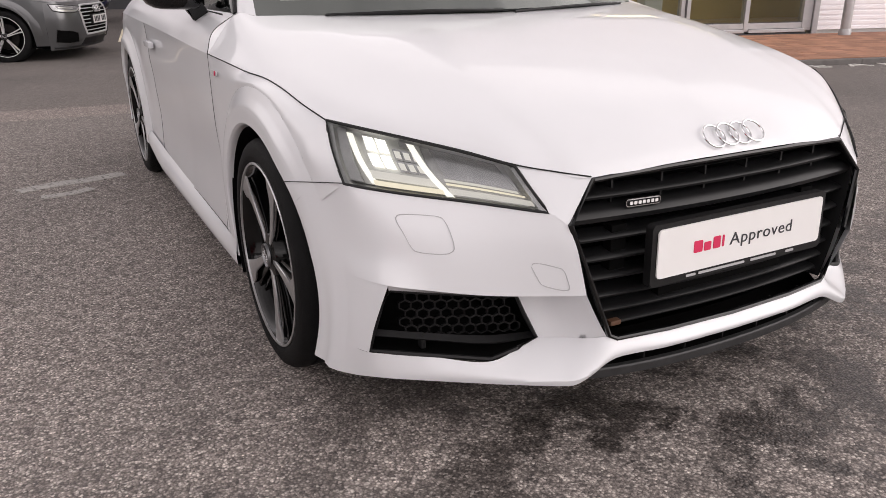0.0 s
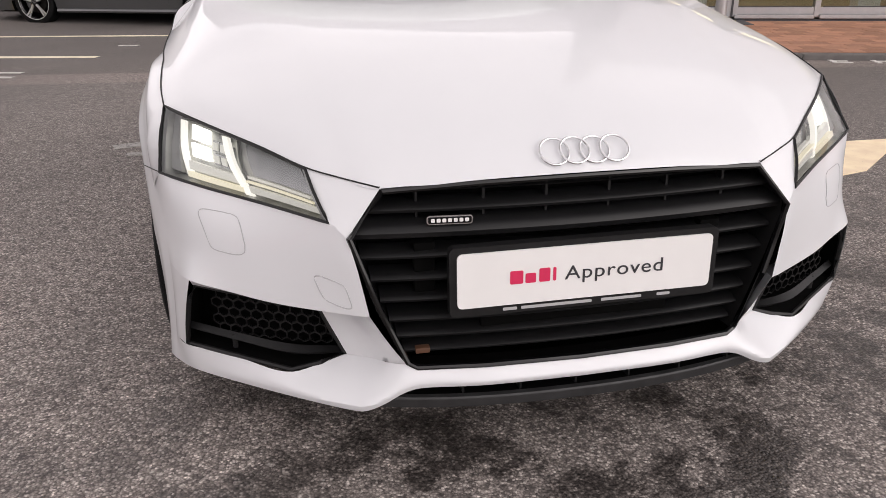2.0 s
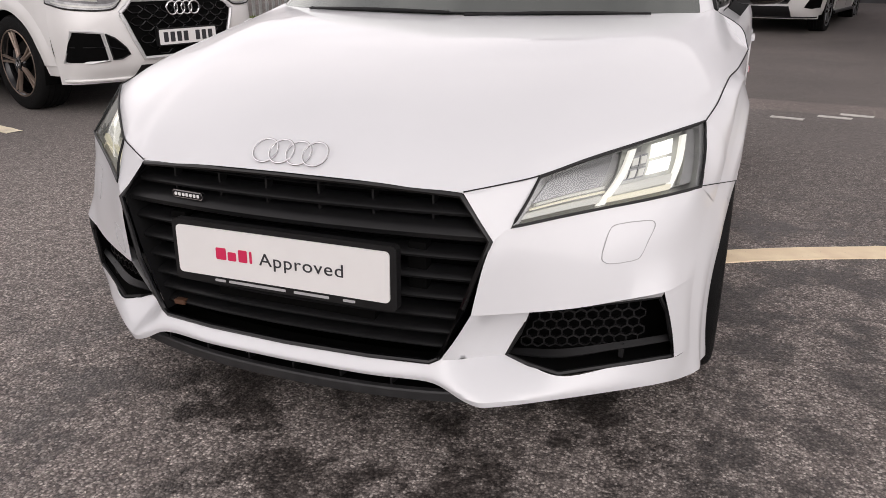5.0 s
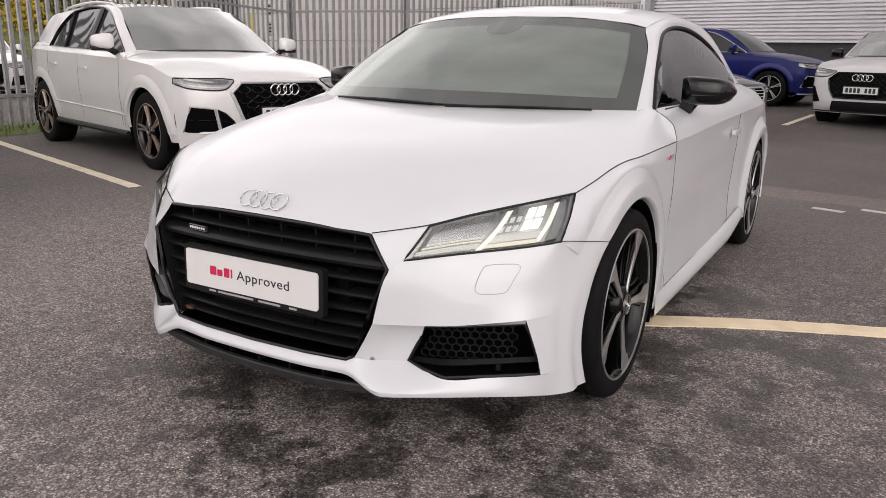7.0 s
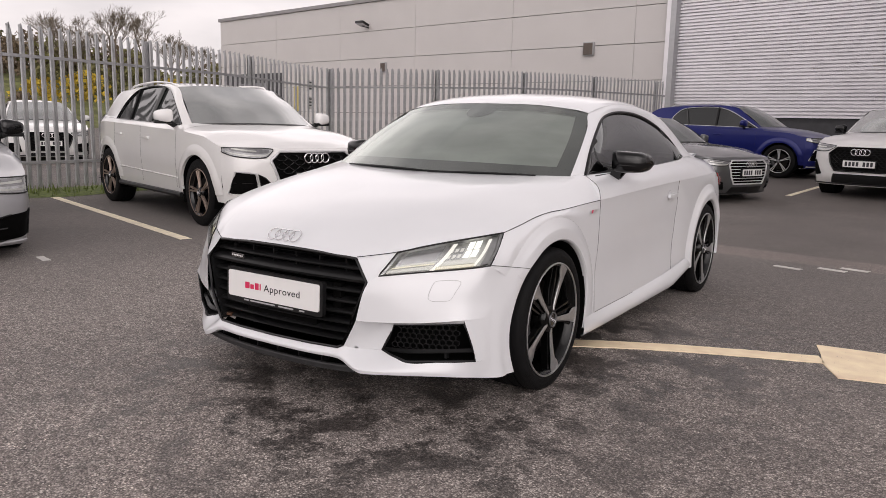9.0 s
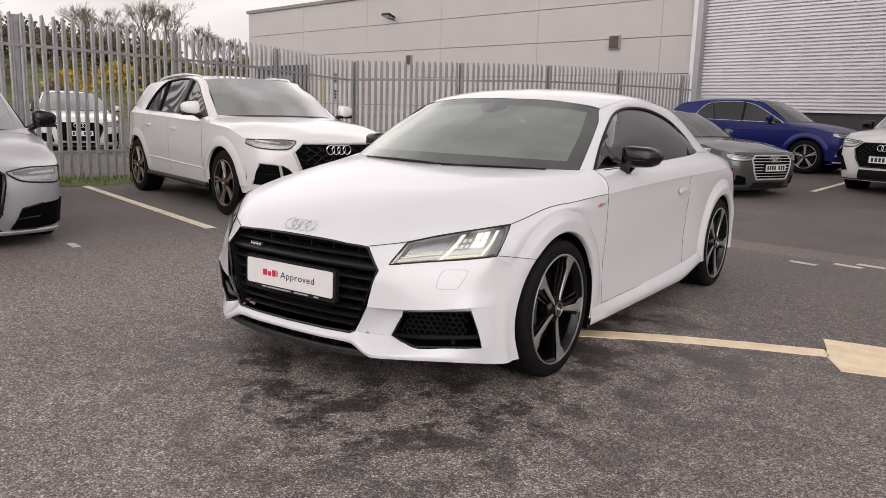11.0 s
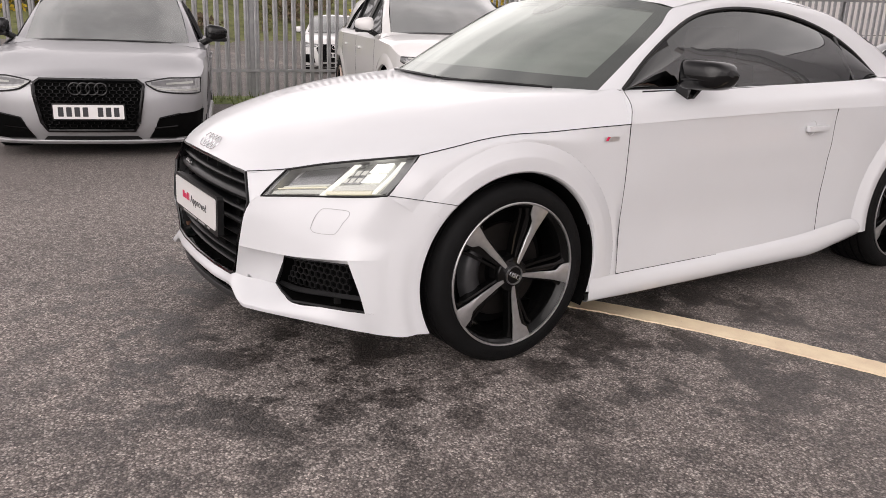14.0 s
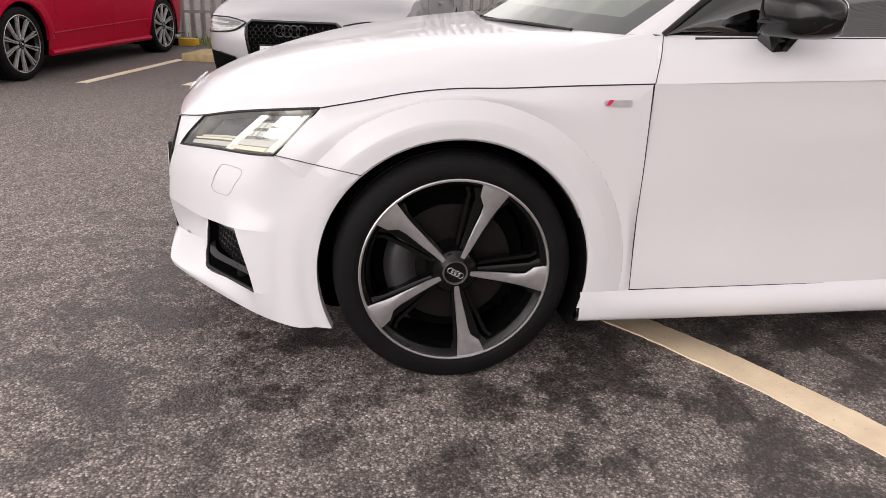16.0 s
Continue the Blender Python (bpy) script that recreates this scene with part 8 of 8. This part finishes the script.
def bank():
    verts, n = [], 40
    ds = [0, 6, 11, 16, 24, 40, 90]
    hs = [0.0, 0.1, 1.6, 3.4, 5.0, 5.8, 6.5]
    for i in range(n + 1):
        a = i / n
        o = np.array((-42, -45)) + a * np.array((4.0, 110))
        for d_, h_ in zip(ds, hs):
            verts.append((o[0] - d_, o[1] + d_ * 0.15, h_ + 0.5 * noise.noise((o[1] * 0.08, d_ * 0.1, 0)) * (h_ > 0.5) - 0.02))
    m = len(ds)
    faces = [(i * m + k, (i + 1) * m + k, (i + 1) * m + k + 1, i * m + k + 1) for i in range(n) for k in range(m - 1)]
    return tagged(ob_mesh("bank", verts, faces, grass_mat), "rough grassy bank rising beyond the fence", "ground", kind="structure")


def bank_height(x, y):
    d_ = -(x + 42 + 4.0 * 0) + (y + 45) / 110 * 4.0
    return float(np.interp(d_, [0, 6, 11, 16, 24, 40, 90], [0.0, 0.1, 1.6, 3.4, 5.0, 5.8, 6.5]))


def bush(x, y, r, h, mat_, label, n=440):
    base = bank_height(x, y)
    b = thing("bush", Matrix.Translation((x, y, base - 0.1)), label, "bush", "bank shrubs")
    verts, faces = [], []
    for k in range(n):
        u, v, w = random.gauss(0, 0.42), random.gauss(0, 0.42), random.random() ** 0.7
        c = Vector((u * r, v * r, w * h * (1 - 0.35 * (u * u + v * v))))
        s = random.uniform(0.08, 0.20) * (0.5 + 0.5 * r / 1.6)
        d1 = Vector((random.gauss(0, 1), random.gauss(0, 1), random.gauss(0, 1))).normalized() * s
        d2 = d1.cross(Vector((random.gauss(0, 1), random.gauss(0, 1), random.gauss(0, 1)))).normalized() * s * 0.7
        o = len(verts)
        verts += [c + d1, c + d2, c - d1, c - d2]
        faces.append((o, o + 1, o + 2, o + 3))
    tagged(ob_mesh("crown", verts, faces, mat_, b, smooth=False), "loose leafy crown")
    tube("trunk", [(0, 0, 0), (0.05, 0.0, h * 0.5)], [0.06, 0.02], bark, b, n=6)


def bare_tree(x, y, h, spread, leafy=0, seed=1):
    rnd = random.Random(seed)
    base = bank_height(x, y)
    tr = thing("tree", Matrix.Translation((x, y, base - 0.2)), "leafless tree with a fine twiggy crown" if not leafy else "tree with first spring leaves and ivy", "tree", "bank trees")
    verts, faces = [], []

    def limb(p, d_, length, r, depth):
        q = p + d_ * length
        side = d_.cross(Vector((0, 0, 1)) if abs(d_.z) < 0.95 else Vector((1, 0, 0))).normalized()
        up = side.cross(d_)
        o = len(verts)
        k = 5 if depth < 2 else 3
        for c, rr in ((p, r), (q, r * 0.62)):
            verts.extend(c + rr * (math.cos(2 * math.pi * i / k) * side + math.sin(2 * math.pi * i / k) * up) for i in range(k))
        faces.extend((o + i, o + (i + 1) % k, o + k + (i + 1) % k, o + k + i) for i in range(k))
        if depth >= 6:
            return
        for c in range(rnd.choice((2, 3, 3, 4) if depth else (5, 6))):
            nd = (d_ + Vector((rnd.gauss(0, 0.42), rnd.gauss(0, 0.42), rnd.uniform(-0.05, 0.35))) * spread).normalized()
            limb(p + (q - p) * rnd.uniform(0.55, 1.0), nd, length * rnd.uniform(0.62, 0.82), max(0.008, r * 0.52), depth + 1)

    limb(Vector((0, 0, 0)), Vector((0, 0, 1)), h * 0.30, h * 0.022, 0)
    ob_mesh("trunk", verts, faces, bark, tr, "grey-brown trunk and fine twigs", smooth=False)
    if leafy:
        lv, lf = [], []
        tips = [v for k, v in enumerate(verts) if v.z > h * 0.35]
        for k in range(leafy):
            c = rnd.choice(tips) + Vector((rnd.gauss(0, 0.25), rnd.gauss(0, 0.25), rnd.gauss(0, 0.25)))
            s = rnd.uniform(0.07, 0.16)
            d1 = Vector((rnd.gauss(0, 1), rnd.gauss(0, 1), rnd.gauss(0, 1))).normalized() * s
            d2 = d1.cross(Vector((rnd.gauss(0, 1), rnd.gauss(0, 1), rnd.gauss(0, 1)))).normalized() * s * 0.7
            o = len(lv)
            lv += [c + d1, c + d2, c - d1, c - d2]
            lf.append((o, o + 1, o + 2, o + 3))
        tagged(ob_mesh("crown", lv, lf, leaf_mats[leafy % 2], tr, smooth=False), "sparse young leaves")


bank()
for k in range(90):
    y = -35 + 85 * ((k * 0.6180339) % 1.0)
    d_ = random.uniform(8, 24)
    x = -42 + (y + 45) / 110 * 4.0 - d_
    m_ = 2 if (k % 4 == 0 and d_ < 17) else random.choice((0, 0, 1, 1))
    bush(x, y, random.uniform(1.1, 2.2), random.uniform(1.0, 2.6), leaf_mats[m_], "yellow flowering gorse bush on the bank" if m_ == 2 else "brown-green scrub bush on the bank")
for k in range(64):
    y = -20 + 62 * ((k * 0.6180339) % 1.0)
    d_ = random.uniform(15, 25)
    bush(-42 + (y + 45) / 110 * 4.0 - d_, y, random.uniform(1.7, 2.6), random.uniform(2.0, 3.4), leaf_mats[random.choice((0, 0, 1))], "tall brown thicket on the bank")
for k in range(32):
    y = -30 + 2.6 * k + random.uniform(-1.2, 1.2)
    x = -42 + (y + 45) / 110 * 4.0 - random.uniform(16, 28)
    bare_tree(x, y, random.uniform(4.2, 7.5), 1.0, {9: 300, 10: 401, 11: 260, 13: 400, 14: 301, 15: 421}.get(k, 0), k)
